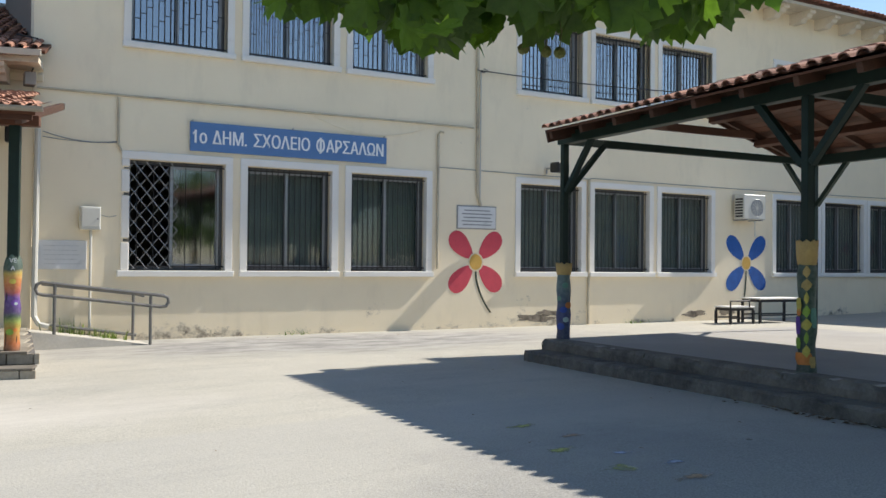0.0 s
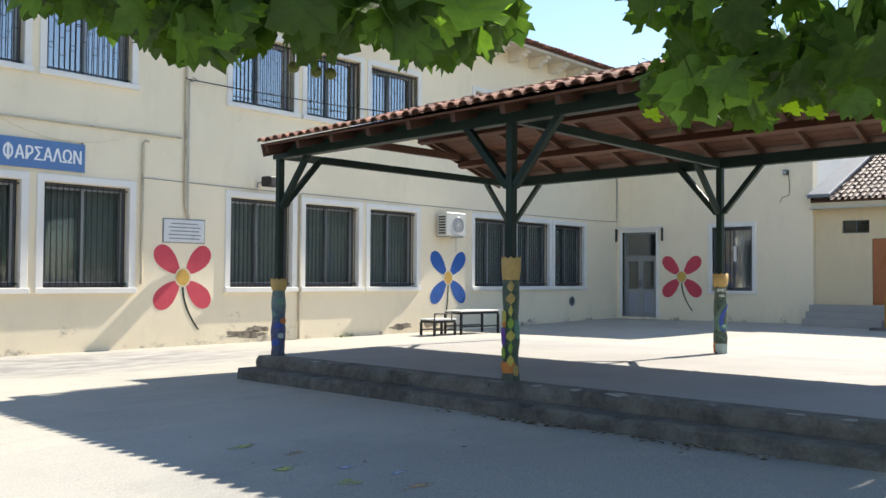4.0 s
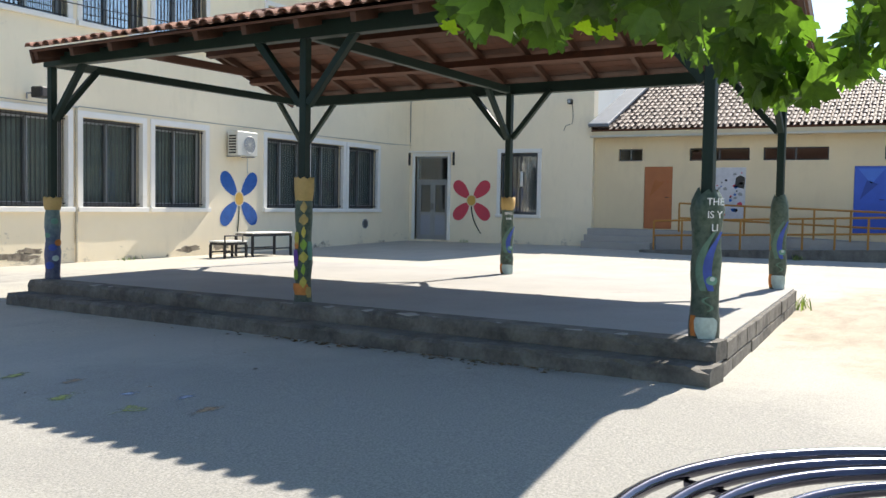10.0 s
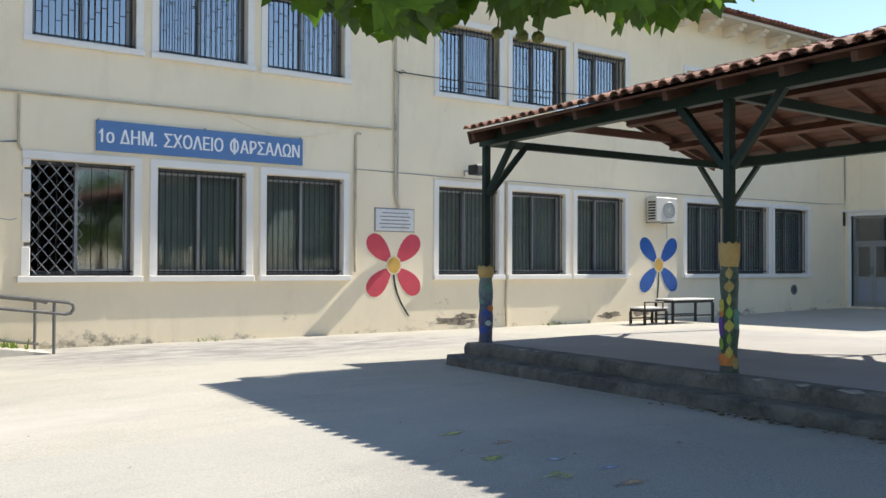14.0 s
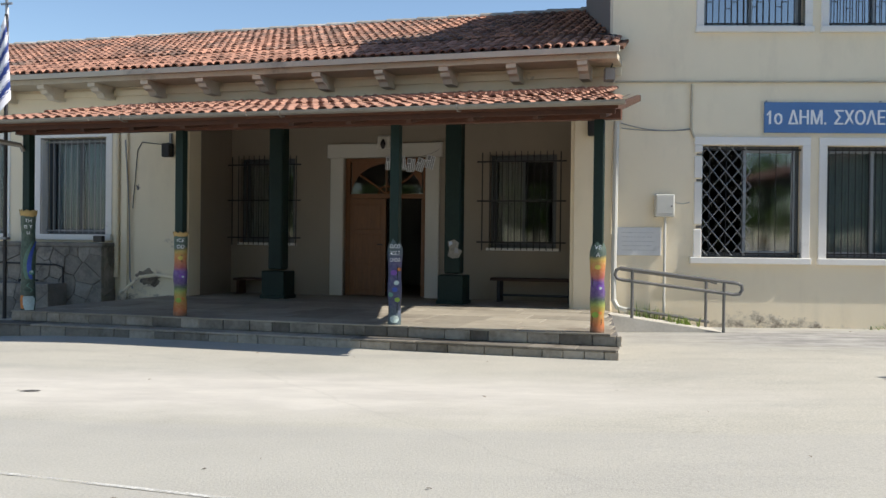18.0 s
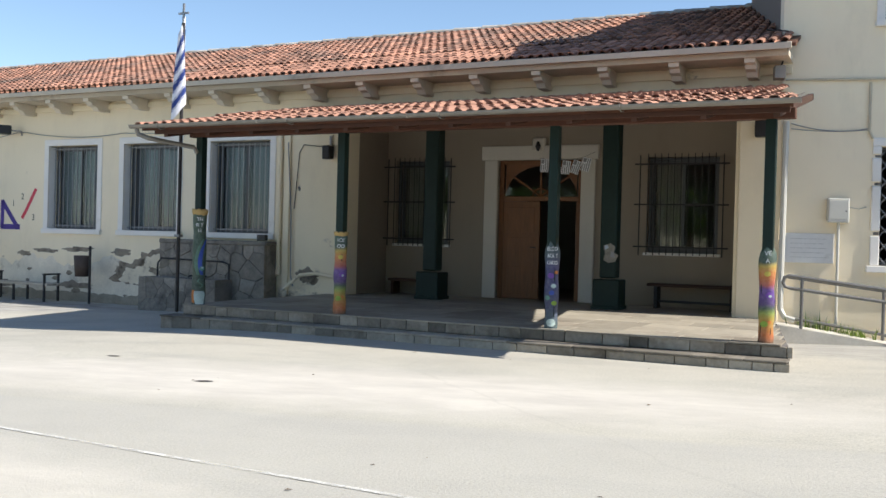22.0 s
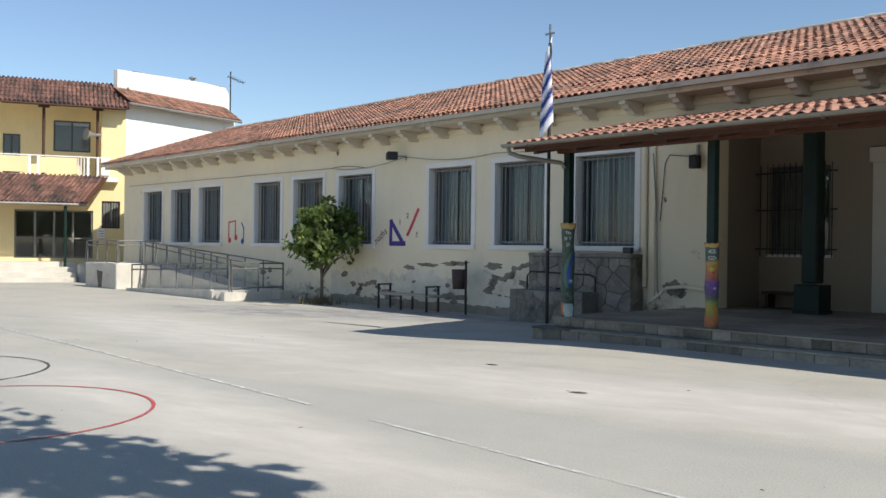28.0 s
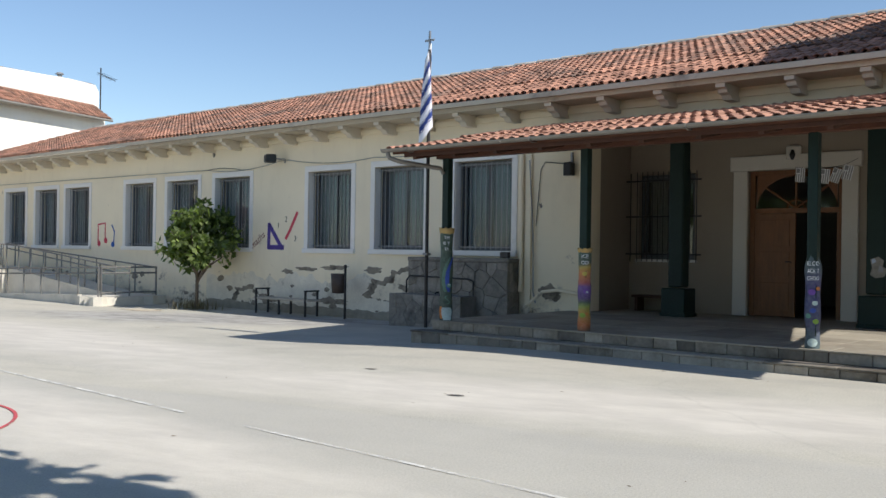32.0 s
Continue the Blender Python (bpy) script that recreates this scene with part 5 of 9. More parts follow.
for word, gap, txt, lo_x, wide in WORDS:
    wide *= squeeze
    txt.matrix_basis = pose(x_at - lo_x * squeeze, -0.034, 0.135) @ pose(0, 0, 0, 90)
    txt.scale = (squeeze, 1.0, 1.0)
    # the same letters a second time, a hair beside the first, make the strokes bold
    twin = new("lettering", txt.data)
    twin.parent = sign
    twin.matrix_basis = pose(x_at - lo_x * squeeze + 0.011, -0.0335, 0.135) @ pose(0, 0, 0, 90)
    twin.scale = (squeeze, 1.0, 1.0)
    if word == "Ο":
        part("letter_stem", box(x_at + wide / 2 - 0.014, x_at + wide / 2 + 0.026, -0.038, -0.03, 0.105, 0.385), SIGN_WHITE, sign)
    if word[0] == "1":
        part("letter_flag", flat([(x_at - 0.03, 0.3), (x_at + 0.015, 0.34), (x_at + 0.015, 0.3), (x_at - 0.03, 0.268)], -0.034, 0.004), SIGN_WHITE, sign)
    x_at += wide + gap


PETAL_RIM = surface("pale_mural_paint", (0.72, 0.62, 0.44), 0.85, vary=0.15, scale=6)


def petal_pts(cx, cz, ang, r0, r1, w):
    pts = []
    for i in range(22):
        a = 2 * math.pi * i / 22
        l = (r0 + r1) / 2 + (r1 - r0) / 2 * math.cos(a)
        s = w / 2 * math.sin(a) * (0.8 + 0.25 * math.cos(a))
        pts.append((cx + l * math.cos(ang) - s * math.sin(ang), cz + l * math.sin(ang) + s * math.cos(ang)))
    return pts


def flower(m, mat, stem, tilt=0.0, r1=0.77):
    t = thing("painted_flower", m, "painted %s flower with four petals on the wall" % ("red" if mat is RED_P else "blue"), "mural", "wall flowers")
    for a in (44, 136, 224, 317):
        part("petal", flat(petal_pts(0, 0, radians(a + tilt), 0.12, r1, 0.48), -0.003, 0.002), mat, t)
    part("rim", flat([(0.175 * math.cos(2 * math.pi * i / 20), 0.185 * math.sin(2 * math.pi * i / 20)) for i in range(20)], -0.0058, 0.002), PETAL_RIM, t, "pale rim round the centre")
    part("centre", flat([(0.145 * math.cos(2 * math.pi * i / 20), 0.155 * math.sin(2 * math.pi * i / 20)) for i in range(20)], -0.0068, 0.002), OCHRE_P, t, "ochre flower centre")
    left, right = [], []
    for i in range(9):
        f = i / 8
        x = stem[0] * f * f
        z = -0.14 + (stem[1] + 0.14) * f
        left.append((x - 0.022, z))
        right.append((x + 0.022, z))
    part("stem", flat(left + right[::-1], -0.0035, 0.002), BLACKGREEN_P, t, "dark curved stem")
    return t


flower(pose(10.11, 15.1, 1.335), RED_P, (0.36, -1.0), r1=0.8)
flower(pose(17.8, 15.1, 1.37), BLUE_P, (-0.08, -0.95), r1=0.88)
flower(at_c(2.25, 0, 1.45), RED_P, (0.34, -1.02), r1=0.83)

plaque = thing("plaque", pose(9.68, 15.1, 2.0), "white marble wall plaque with worn inscription lines", "plaque")
part("slab", box(0, 0.88, -0.03, 0, 0, 0.42, 0.006), MARBLE, plaque)
part("frame_edge", box(-0.02, 0.9, -0.015, 0, -0.02, 0.44, 0.004), IRON_GREY, plaque)
for i in range(5):
    wl_ = (0.6, 0.7, 0.64, 0.72, 0.66)[i]
    part("inscription_bar", box(0.44 - wl_ / 2, 0.44 + wl_ / 2, -0.032, -0.03, 0.335 - i * 0.07, 0.358 - i * 0.07), IRON_GREY, plaque)
TABLET_INK = surface("faded_inscription", (0.52, 0.53, 0.53), 0.8, vary=0.3, scale=40, relief=0.1)
tablet = thing("stone_tablet", pose(2.13, 15.1, 1.16), "faded pale stone tablet with blurred lines", "plaque")
part("slab", box(0, 0.73, -0.02, 0, 0, 0.45, 0.005), MARBLE, tablet)
for i in range(5):
    part("inscription_bar", box(0.1, 0.63 - 0.05 * (i % 2), -0.0215, -0.02, 0.36 - i * 0.07, 0.372 - i * 0.07), TABLET_INK, tablet)
meter = thing("meter_box", pose(2.74, 15.1, 1.78), "off-white electricity meter box with a pipe below", "meter box")
part("case", box(0, 0.3, -0.16, 0, 0, 0.36, 0.012), AC_WHITE, meter)
part("lid_seam", box(0.02, 0.28, -0.166, -0.16, 0.05, 0.33, 0.004), AC_WHITE, meter)
part("lock", bar([(0.25, -0.175, 0.17), (0.25, -0.165, 0.17)], 0.012, 6), IRON, meter)
part("pipe", bar([(0.17, -0.05, 0.0), (0.17, -0.05, -1.74)], 0.022, 8), AC_WHITE, meter)
ac = thing("air_conditioner", pose(17.27, 14.7, 2.4), "off-white outdoor air conditioner unit on wall brackets", "air conditioner")
part("case", box(0, 0.74, 0, 0.3, 0, 0.58, 0.015), AC_WHITE, ac)
part("fan_ring", bar([(0.44 + 0.2 * math.cos(2 * math.pi * i / 24), -0.004, 0.27 + 0.2 * math.sin(2 * math.pi * i / 24)) for i in range(24)], 0.008, 5, True), ALU, ac)
part("fan_disc", flat([(0.44 + 0.19 * math.cos(2 * math.pi * i / 24), 0.27 + 0.19 * math.sin(2 * math.pi * i / 24)) for i in range(24)], -0.003, 0.001), ALU, ac)
for i in range(6):
    part("fan_blade_rib", box(0.435, 0.445, -0.008, -0.004, 0.09 + 0.001 * i, 0.45) if i == 0 else bx(bmesh.new(), -0.005, 0.005, -0.008, -0.004, -0.18, 0.18, 0, pose(0.44, 0, 0.27, 0, 30 * i, 0)), AC_WHITE, ac)
for i in range(7):
    part("side_grille", box(-0.004, 0.0, 0.04, 0.26, 0.05 + i * 0.066, 0.09 + i * 0.066), BLACK, ac)
for x in (0.08, 0.6):
    part("bracket", box(x, x + 0.04, 0.0, 0.4, -0.03, 0.0), IRON_GREY, ac)
part("hose", bar([(0.72, 0.15, 0.1), (0.8, 0.3, 0.1), (0.82, 0.39, 0.0), (0.82, 0.39, -0.4)], 0.014, 6), AC_WHITE, ac)


def pipe(name, pts, r, mat, label, m=None):
    t = tagged(part(name, bar(pts, r, 8), mat), label, "pipe")
    if m:
        t.matrix_basis = m
    return t


yw = 15.07
pipe("conduit", [(2.1, yw, 3.94), (6.0, yw, 3.95), (10.02, yw, 3.97)], 0.018, DUSTY, "painted conduit along the wall")
pipe("conduit", [(3.31, yw, 3.9), (3.31, yw, 3.16), (3.36, yw, 3.05)], 0.02, DUSTY, "painted conduit dropping to the window")
pipe("conduit", [(10.1, yw, 7.45), (10.12, yw, 2.75), (10.15, yw, 2.6), (10.2, yw, 2.44)], 0.028, DUSTY, "painted downpipe along the wall")
pipe("conduit", [(10.18, yw, 5.1), (10.18, yw, 2.6)], 0.014, AC_WHITE, "thin pale conduit beside the downpipe")
pipe("conduit", [(9.22, yw, 1.2), (9.22, yw, 3.78), (9.26, yw - 0.02, 3.83), (9.32, yw - 0.02, 3.82)], 0.024, DUSTY, "painted pipe with a bent top")
pipe("conduit", [(12.94, yw, 0.05), (12.94, yw, 3.1)], 0.026, DUSTY, "painted pipe between the windows")
pipe("downpipe", [(2.12, 15.02, 3.3), (2.1, 15.0, 1.0), (2.1, 14.98, 0.45), (2.16, 14.95, 0.33), (2.3, 14.92, 0.29)], 0.045, AC_WHITE, "white plastic downpipe with a bent foot")


def cable(pts, r, mat, label, m=None):
    t = tagged(part("cable", bar(pts, r, 5), mat), label, "cable")
    if m:
        t.matrix_basis = m


def sag(a, b, drop, n=10):
    a, b = Vector(a), Vector(b)
    return [tuple(a.lerp(b, i / n) - Vector((0, 0, drop * 4 * (i / n) * (1 - i / n)))) for i in range(n + 1)]


yc = 15.088
cable(sag((2.2, yc, 3.28), (3.3, yc, 3.2), 0.07), 0.007, IRON_GREY, "thin grey cable along the wall")
cable(sag((2.2, yc, 3.2), (3.3, yc, 3.18), 0.03), 0.006, IRON_GREY, "thin grey cable along the wall")
cable(sag((6.6, yc, 3.93), (9.1, yc, 3.94), 0.28), 0.006, CREAM, "painted cable sagging over the sign")
cable([(9.2, yc, 3.15), (11.1, yc, 3.13), (13.0, yc, 3.12)], 0.008, IRON_GREY, "thin cable above the windows")
cable([(13.0, yc, 3.14), (17.0, yc, 3.13), (21.0, yc, 3.14), (24.9, yc, 3.16), (26.1, yc, 3.2)], 0.008, IRON_GREY, "thin cable above the windows")
cable(sag((10.14, 15.02, 5.1), (17.6, 14.95, 5.35), 0.08) , 0.012, BLACK, "black cable stretched across the upper windows")
cable([(10.05, 15.02, 5.12), (10.2, 15.0, 5.06), (10.3, 15.01, 5.12), (10.2, 15.0, 5.14)], 0.01, BLACK, "loose black cable loop")
cable([(3.05, yc, 2.02), (3.2, yc, 1.99), (3.3, yc, 2.02)], 0.005, IRON_GREY, "short cable from the meter")


def speaker(m, label):
    t = thing("loudspeaker", m, label, "loudspeaker")
    bm = bmesh.new()
    bx(bm, -0.16, 0.16, -0.5, -0.24, -0.1, 0.1, 0.02)
    part("housing", bm, BLACK, t)
    part("grille", box(-0.13, 0.13, -0.506, -0.5, -0.075, 0.075, 0.004), IRON, t)
    part("bracket", bar([(0, -0.24, 0), (0, 0.0, 0.0), (0, 0.0, -0.1)], 0.018, 6), IRON_GREY, t)


speaker(pose(11.82, 15.08, 3.27, 0, 0, 8), "small black wall loudspeaker on a bracket")
speaker(at_b(-16.75, -0.02, 3.63, -30), "grey-black horn loudspeaker on the wall")
vent = thing("wall_vent", pose(23.43, 15.1, 0.7), "small round grey vent in the wall", "vent")
part("ring", bar([(0.13 * math.cos(2 * math.pi * i / 16), -0.01, 0.13 * math.sin(2 * math.pi * i / 16)) for i in range(16)], 0.02, 5, True), IRON_GREY, vent)
part("cap", flat([(0.12 * math.cos(2 * math.pi * i / 16), 0.12 * math.sin(2 * math.pi * i / 16)) for i in range(16)], -0.004, 0.004), ALU_DARK, vent)
lamp = thing("wall_lamp", at_c(5.46, -0.05, 4.4), "small black wall lamp with a loose wire", "lamp")
part("housing", box(-0.06, 0.06, -0.12, 0.05, -0.09, 0.05, 0.01), BLACK, lamp)
part("lens", box(-0.045, 0.045, -0.126, -0.12, -0.07, 0.03, 0.003), ALU, lamp)
part("wire", bar([(0.05, 0.03, -0.08), (0.08, 0.03, -0.4), (0.06, 0.03, -0.65), (-0.15, 0.03, -0.72), (-0.2, 0.03, -0.85)], 0.008, 5), IRON, lamp)
pipe("conduit", [(0.03, -0.02, 7.5), (0.03, -0.02, 3.3)], 0.012, IRON_GREY, "thin pipe in the wall corner", MC)

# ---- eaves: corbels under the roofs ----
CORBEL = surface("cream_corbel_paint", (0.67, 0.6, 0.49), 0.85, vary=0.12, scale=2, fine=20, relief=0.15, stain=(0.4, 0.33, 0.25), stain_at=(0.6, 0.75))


def corbel(m, parent, w=0.16, d=0.62, h=0.24):
    bm = bmesh.new()
    pts = [(0, 0), (-d, 0), (-d, -h * 0.28), (-d * 0.86, -h * 0.36), (-d * 0.8, -h * 0.6), (-d * 0.62, -h * 0.7), (-d * 0.5, -h), (0, -h)]
    a = [bm.verts.new((-w / 2, y, z)) for y, z in pts]
    b = [bm.verts.new((w / 2, y, z)) for y, z in pts]
    bm.faces.new(a)
    bm.faces.new(b[::-1])
    for i in range(len(pts)):
        j = (i + 1) % len(pts)
        bm.faces.new((a[j], a[i], b[i], b[j]))
    ob = part("corbel", bm, CORBEL, parent)
    ob.matrix_basis = m
    return ob


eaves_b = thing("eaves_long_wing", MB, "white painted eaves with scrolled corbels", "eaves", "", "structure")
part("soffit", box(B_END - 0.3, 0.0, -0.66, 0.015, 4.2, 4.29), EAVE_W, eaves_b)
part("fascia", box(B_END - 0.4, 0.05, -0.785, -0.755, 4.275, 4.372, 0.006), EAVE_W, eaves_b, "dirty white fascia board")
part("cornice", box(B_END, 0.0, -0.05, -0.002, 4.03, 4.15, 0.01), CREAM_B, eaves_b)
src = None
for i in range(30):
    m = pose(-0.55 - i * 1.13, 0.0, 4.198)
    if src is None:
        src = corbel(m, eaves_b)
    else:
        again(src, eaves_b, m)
eaves_a = thing("eaves_two_storey_wing", pose(0, 15.1, 0), "cream eaves with white corbels", "eaves", "", "structure")
part("soffit", box(1.7, 26.0, -0.72, 0, A_TOP + 0.004, A_TOP + 0.1), EAVE_W, eaves_a)
src = None
for i in range(26):
    m = pose(2.3 + i * 0.95, 0.0, A_TOP)
    if src is None:
        src = corbel(m, eaves_a, 0.2, 0.62, 0.26)
    else:
        again(src, eaves_a, m)
eaves_w = thing("eaves_toilet_block", MW, "cream fascia and white gutter of the toilet block", "eaves", "", "structure")
part("fascia", box(0.02, 24, -0.42, 0.0, 3.318, 3.477, 0.01), WC_CREAM, eaves_w)
g = part("gutter", gutter_bm(0.02, 24), AC_WHITE, eaves_w, "white gutter")
g.matrix_basis = pose(0, -0.48, 3.355)

# ---- the toilet block ----
for k, (a, b) in enumerate(W_VENTS):
    t = thing("louvre_window", MW @ pose(a, 0, 2.646), "narrow dark high window with sliding panes", "window", "toilet block windows")
    frame_bars(t, 0.002, b - a - 0.002, 0.08, 0.002, 0.348, 0.03, ALU_DARK)
    pane(t, 0.03, (b - a) / 2, 0.1, 0.03, 0.32, GLASS)
    pane(t, (b - a) / 2, b - a - 0.03, 0.11, 0.03, 0.32, GLASS)
    part("mullion", box((b - a) / 2 - 0.02, (b - a) / 2 + 0.02, 0.08, 0.13, 0.03, 0.32), ALU_DARK, t)
for (a, b), mat, lab in zip(W_DOORS, (ORANGE, BLUE_D), ("orange painted metal door with faded drawings", "blue painted metal door with triangles")):
    t = thing("door_toilet", MW @ pose(a, 0, 0.725), lab, "door", "", "structure")
    part("leaf", box(0.004, b - a - 0.004, 0.03, 0.08, 0.004, 1.759, 0.005), mat, t)
    part("painted_triangle", flat([(0.08, 1.7), (b - a - 0.08, 1.7), ((b - a) / 2, 1.3)], 0.026, 0.001), ORANGE if mat is ORANGE else surface("light_blue_paint", (0.06, 0.17, 0.6), 0.6, vary=0.1), t)
    part("painted_triangle", flat([(0.15, 0.9), (b - a - 0.25, 1.3), (0.3, 1.4)], 0.026, 0.001), surface("dark_door_drawing", tuple(v * 0.6 for v in ((0.62, 0.2, 0.045) if mat is ORANGE else (0.03, 0.1, 0.5))), 0.6), t)
    part("door_handle", bar([(b - a - 0.1, 0.03, 0.9), (b - a - 0.1, -0.02, 0.9), (b - a - 0.2, -0.02, 0.9)], 0.01, 6), IRON, t)
mural = thing("wall_poster", MW @ pose(3.44, 0, 0.977), "pale painted poster panel with dark and red shapes", "poster")
part("sheet", box(0, 0.84, -0.012, 0, 0, 1.48, 0.003), surface("pale_poster_paper", (0.55, 0.55, 0.58), 0.7, vary=0.15, scale=6), mural)
rngm = random.Random(2)
for i in range(26):
    x, z, r = rngm.uniform(0.08, 0.76), rngm.uniform(0.08, 1.4), rngm.uniform(0.02, 0.07)
    part("painted_shape", flat([(x + r * math.cos(2 * math.pi * j / 7) * rngm.uniform(0.7, 1.3), z + r * math.sin(2 * math.pi * j / 7) * rngm.uniform(0.5, 1.2)) for j in range(7)], -0.0135, 0.0005), (RED_P, BLACK, BLUE_P, IRON_GREY)[i % 4], mural)
part("painted_shape", flat([(0.56, 0.95), (0.8, 0.9), (0.83, 1.2), (0.7, 1.27), (0.58, 1.2)], -0.0135, 0.0005), BLACK, mural)

# landing, steps, ramp and orange rails before the toilet block
land = thing("ramp_landing", None, "grey concrete landing with steps and a ramp", "ramp", "", "structure")
part("landing", box(25.6, 26.5, 6.3, 8.91, 0.0, 0.706, 0.015), CONCRETE, land)
part("upper_step", box(25.3, 25.6, 6.9, 8.9, 0.0, 0.53, 0.015), CONCRETE, land)
part("lower_step", box(25.0, 25.3, 6.9, 8.88, 0.0, 0.36, 0.015), CONCRETE, land)


def slope_bm(x0, x1, y0, y1, z0, z1, foot=-0.1):
    """A sloping slab from y0 (height z0) to y1 (height z1)."""
    bm = bmesh.new()
    q = [(x0, y0, z0), (x1, y0, z0), (x1, y1, z1), (x0, y1, z1)]
    top = [bm.verts.new(p) for p in q]
    low = [bm.verts.new((p[0], p[1], foot)) for p in q]
    bm.faces.new(top)
    bm.faces.new(low[::-1])
    for i in range(4):
        j = (i + 1) % 4
        bm.faces.new((top[i], top[j], low[j], low[i]))
    bmesh.ops.recalc_face_normals(bm, faces=bm.faces)
    return bm


part("rear_ramp", slope_bm(25.6, 26.5, 6.3, -1.5, 0.706, 0.46), CONCRETE, land)
part("front_ramp", slope_bm(24.6, 25.4, 6.8, -1.5, 0.14, 0.44), CONCRETE, land)
part("turning_slab", box(24.35, 26.5, -6.0, -1.5, -0.1, 0.44, 0.015), CONCRETE, land)
# grey kerb in darker step concrete: its face's shade is put into the colour
part("kerb", slope_bm(24.35, 24.6, 7.0, -1.5, 0.2, 0.5), STEPCON, land, "dark stained kerb, its face's shade put into the colour")
part("side_wall", slope_bm(25.42, 25.58, 6.3, -1.5, 0.68, 0.44), CONCRETE, land)


def railing(name, label, mat, p0, p1, height, count, rails, r=0.022, group="", grp_m=None):
    t = thing(name, grp_m, label, "railing", group)
    a, b = Vector(p0), Vector(p1)
    for i in range(count):
        p = a.lerp(b, i / (count - 1))
        part("rail_post", bar([p, p + Vector((0, 0, height))], r, 8), mat, t)
    for f in rails:
        part("handrail", bar([a + Vector((0, 0, height * f)), b + Vector((0, 0, height * f))], r, 8), mat, t)
    return t


railing("ramp_railing", "orange painted tubular steel railing along the ramp", RAIL_Y, (24.47, 6.65, 0.2), (24.47, -1.5, 0.5), 0.78, 12, (1.0, 0.5), 0.026, "orange railings")
railing("ramp_railing", "orange painted tubular steel railing on the landing", RAIL_Y, (25.5, 6.25, 0.66), (25.5, -1.5, 0.42), 0.8, 10, (1.0, 0.5), 0.026, "orange railings")

# ---- beside the entrance: short ramp with its handrail ----
RAMP_CON = surface("pale_ramp_concrete", (0.52, 0.49, 0.43), 0.9, vary=0.2, scale=1.5, fine=30, relief=0.4, stain=(0.3, 0.28, 0.24), stain_at=(0.6, 0.8))
bm = bmesh.new()
q = [(1.95, 14.15, 0.27), (1.95, 15.08, 0.27), (3.75, 15.08, 0.01), (3.75, 14.25, 0.01)]
top = [bm.verts.new(p) for p in q]
low = [bm.verts.new((p[0], p[1], -0.1)) for p in q]
bm.faces.new(top)
for i in range(4):
    j = (i + 1) % 4
    bm.faces.new((top[j], top[i], low[i], low[j]))
bmesh.ops.recalc_face_normals(bm, faces=bm.faces)
tagged(part("ramp_entrance", bm, RAMP_CON), "short worn concrete ramp beside the porch", "ramp", "", "structure")
rail = thing("handrail", None, "dark grey tubular handrail on the short ramp", "handrail")
part("loop", bar([(2.1, 14.22, 0.98), (2.04, 14.22, 0.95), (2.02, 14.22, 0.88), (2.05, 14.22, 0.82), (2.12, 14.22, 0.8), (3.8, 14.22, 0.6), (3.88, 14.22, 0.61), (3.92, 14.22, 0.67), (3.91, 14.22, 0.74), (3.84, 14.22, 0.77)], 0.026, 8, True), RAIL_GREY, rail)
for x, z0, z1 in ((2.28, 0.22, 0.96), (3.65, 0.02, 0.79)):
    part("rail_post", bar([(x, 14.22, z0), (x, 14.22, z1)], 0.024, 8), RAIL_GREY, rail)
part("rail_post", bar([(3.55, 14.95, 0.04), (3.55, 14.95, 0.78)], 0.024, 8), RAIL_GREY, rail)
part("handrail_back", bar([(2.2, 14.95, 0.94), (3.6, 14.95, 0.77), (3.72, 14.95, 0.74)], 0.024, 8), RAIL_GREY, rail)
part("foot_rail", bar([(2.2, 14.95, 0.33), (3.6, 14.95, 0.12)], 0.024, 8), RAIL_GREY, rail)

# ---- tables by the wall ----
def school_table(m, w, d, h, lab):
    t = thing("table", m, lab, "table", "tables by the wall")
    part("tabletop", box(0, w, 0, d, h - 0.03, h, 0.006), WHITE, t, "pale worn top")
    part("apron", box(0.02, w - 0.02, 0.02, d - 0.02, h - 0.09, h - 0.031), IRON, t)
    for x in (0.03, w - 0.03):
        for y in (0.03, d - 0.03):
            part("leg", box(x - 0.025, x + 0.025, y - 0.025, y + 0.025, 0, h - 0.09, 0.003), IRON, t)
    if w < 1:
        part("hoop", bar([(0.0, 0.0, 0.0), (0.0, 0.0, 0.5), (0.55, 0.0, 0.5), (0.55, 0.0, 0.36)], 0.02, 6), IRON, t)
    for y in (0.03, d - 0.03):
        part("stretcher", box(0.055, w - 0.055, y - 0.015, y + 0.015, 0.3 * h, 0.3 * h + 0.03), IRON, t)


school_table(pose(16.65, 13.7, 0.04, 0, 0, -6), 1.3, 0.6, 0.56, "low dark-framed table with a pale top")
school_table(pose(15.78, 13.75, 0.045, 0, 0, -4), 0.72, 0.5, 0.38, "low stool-like bench with a pale top")

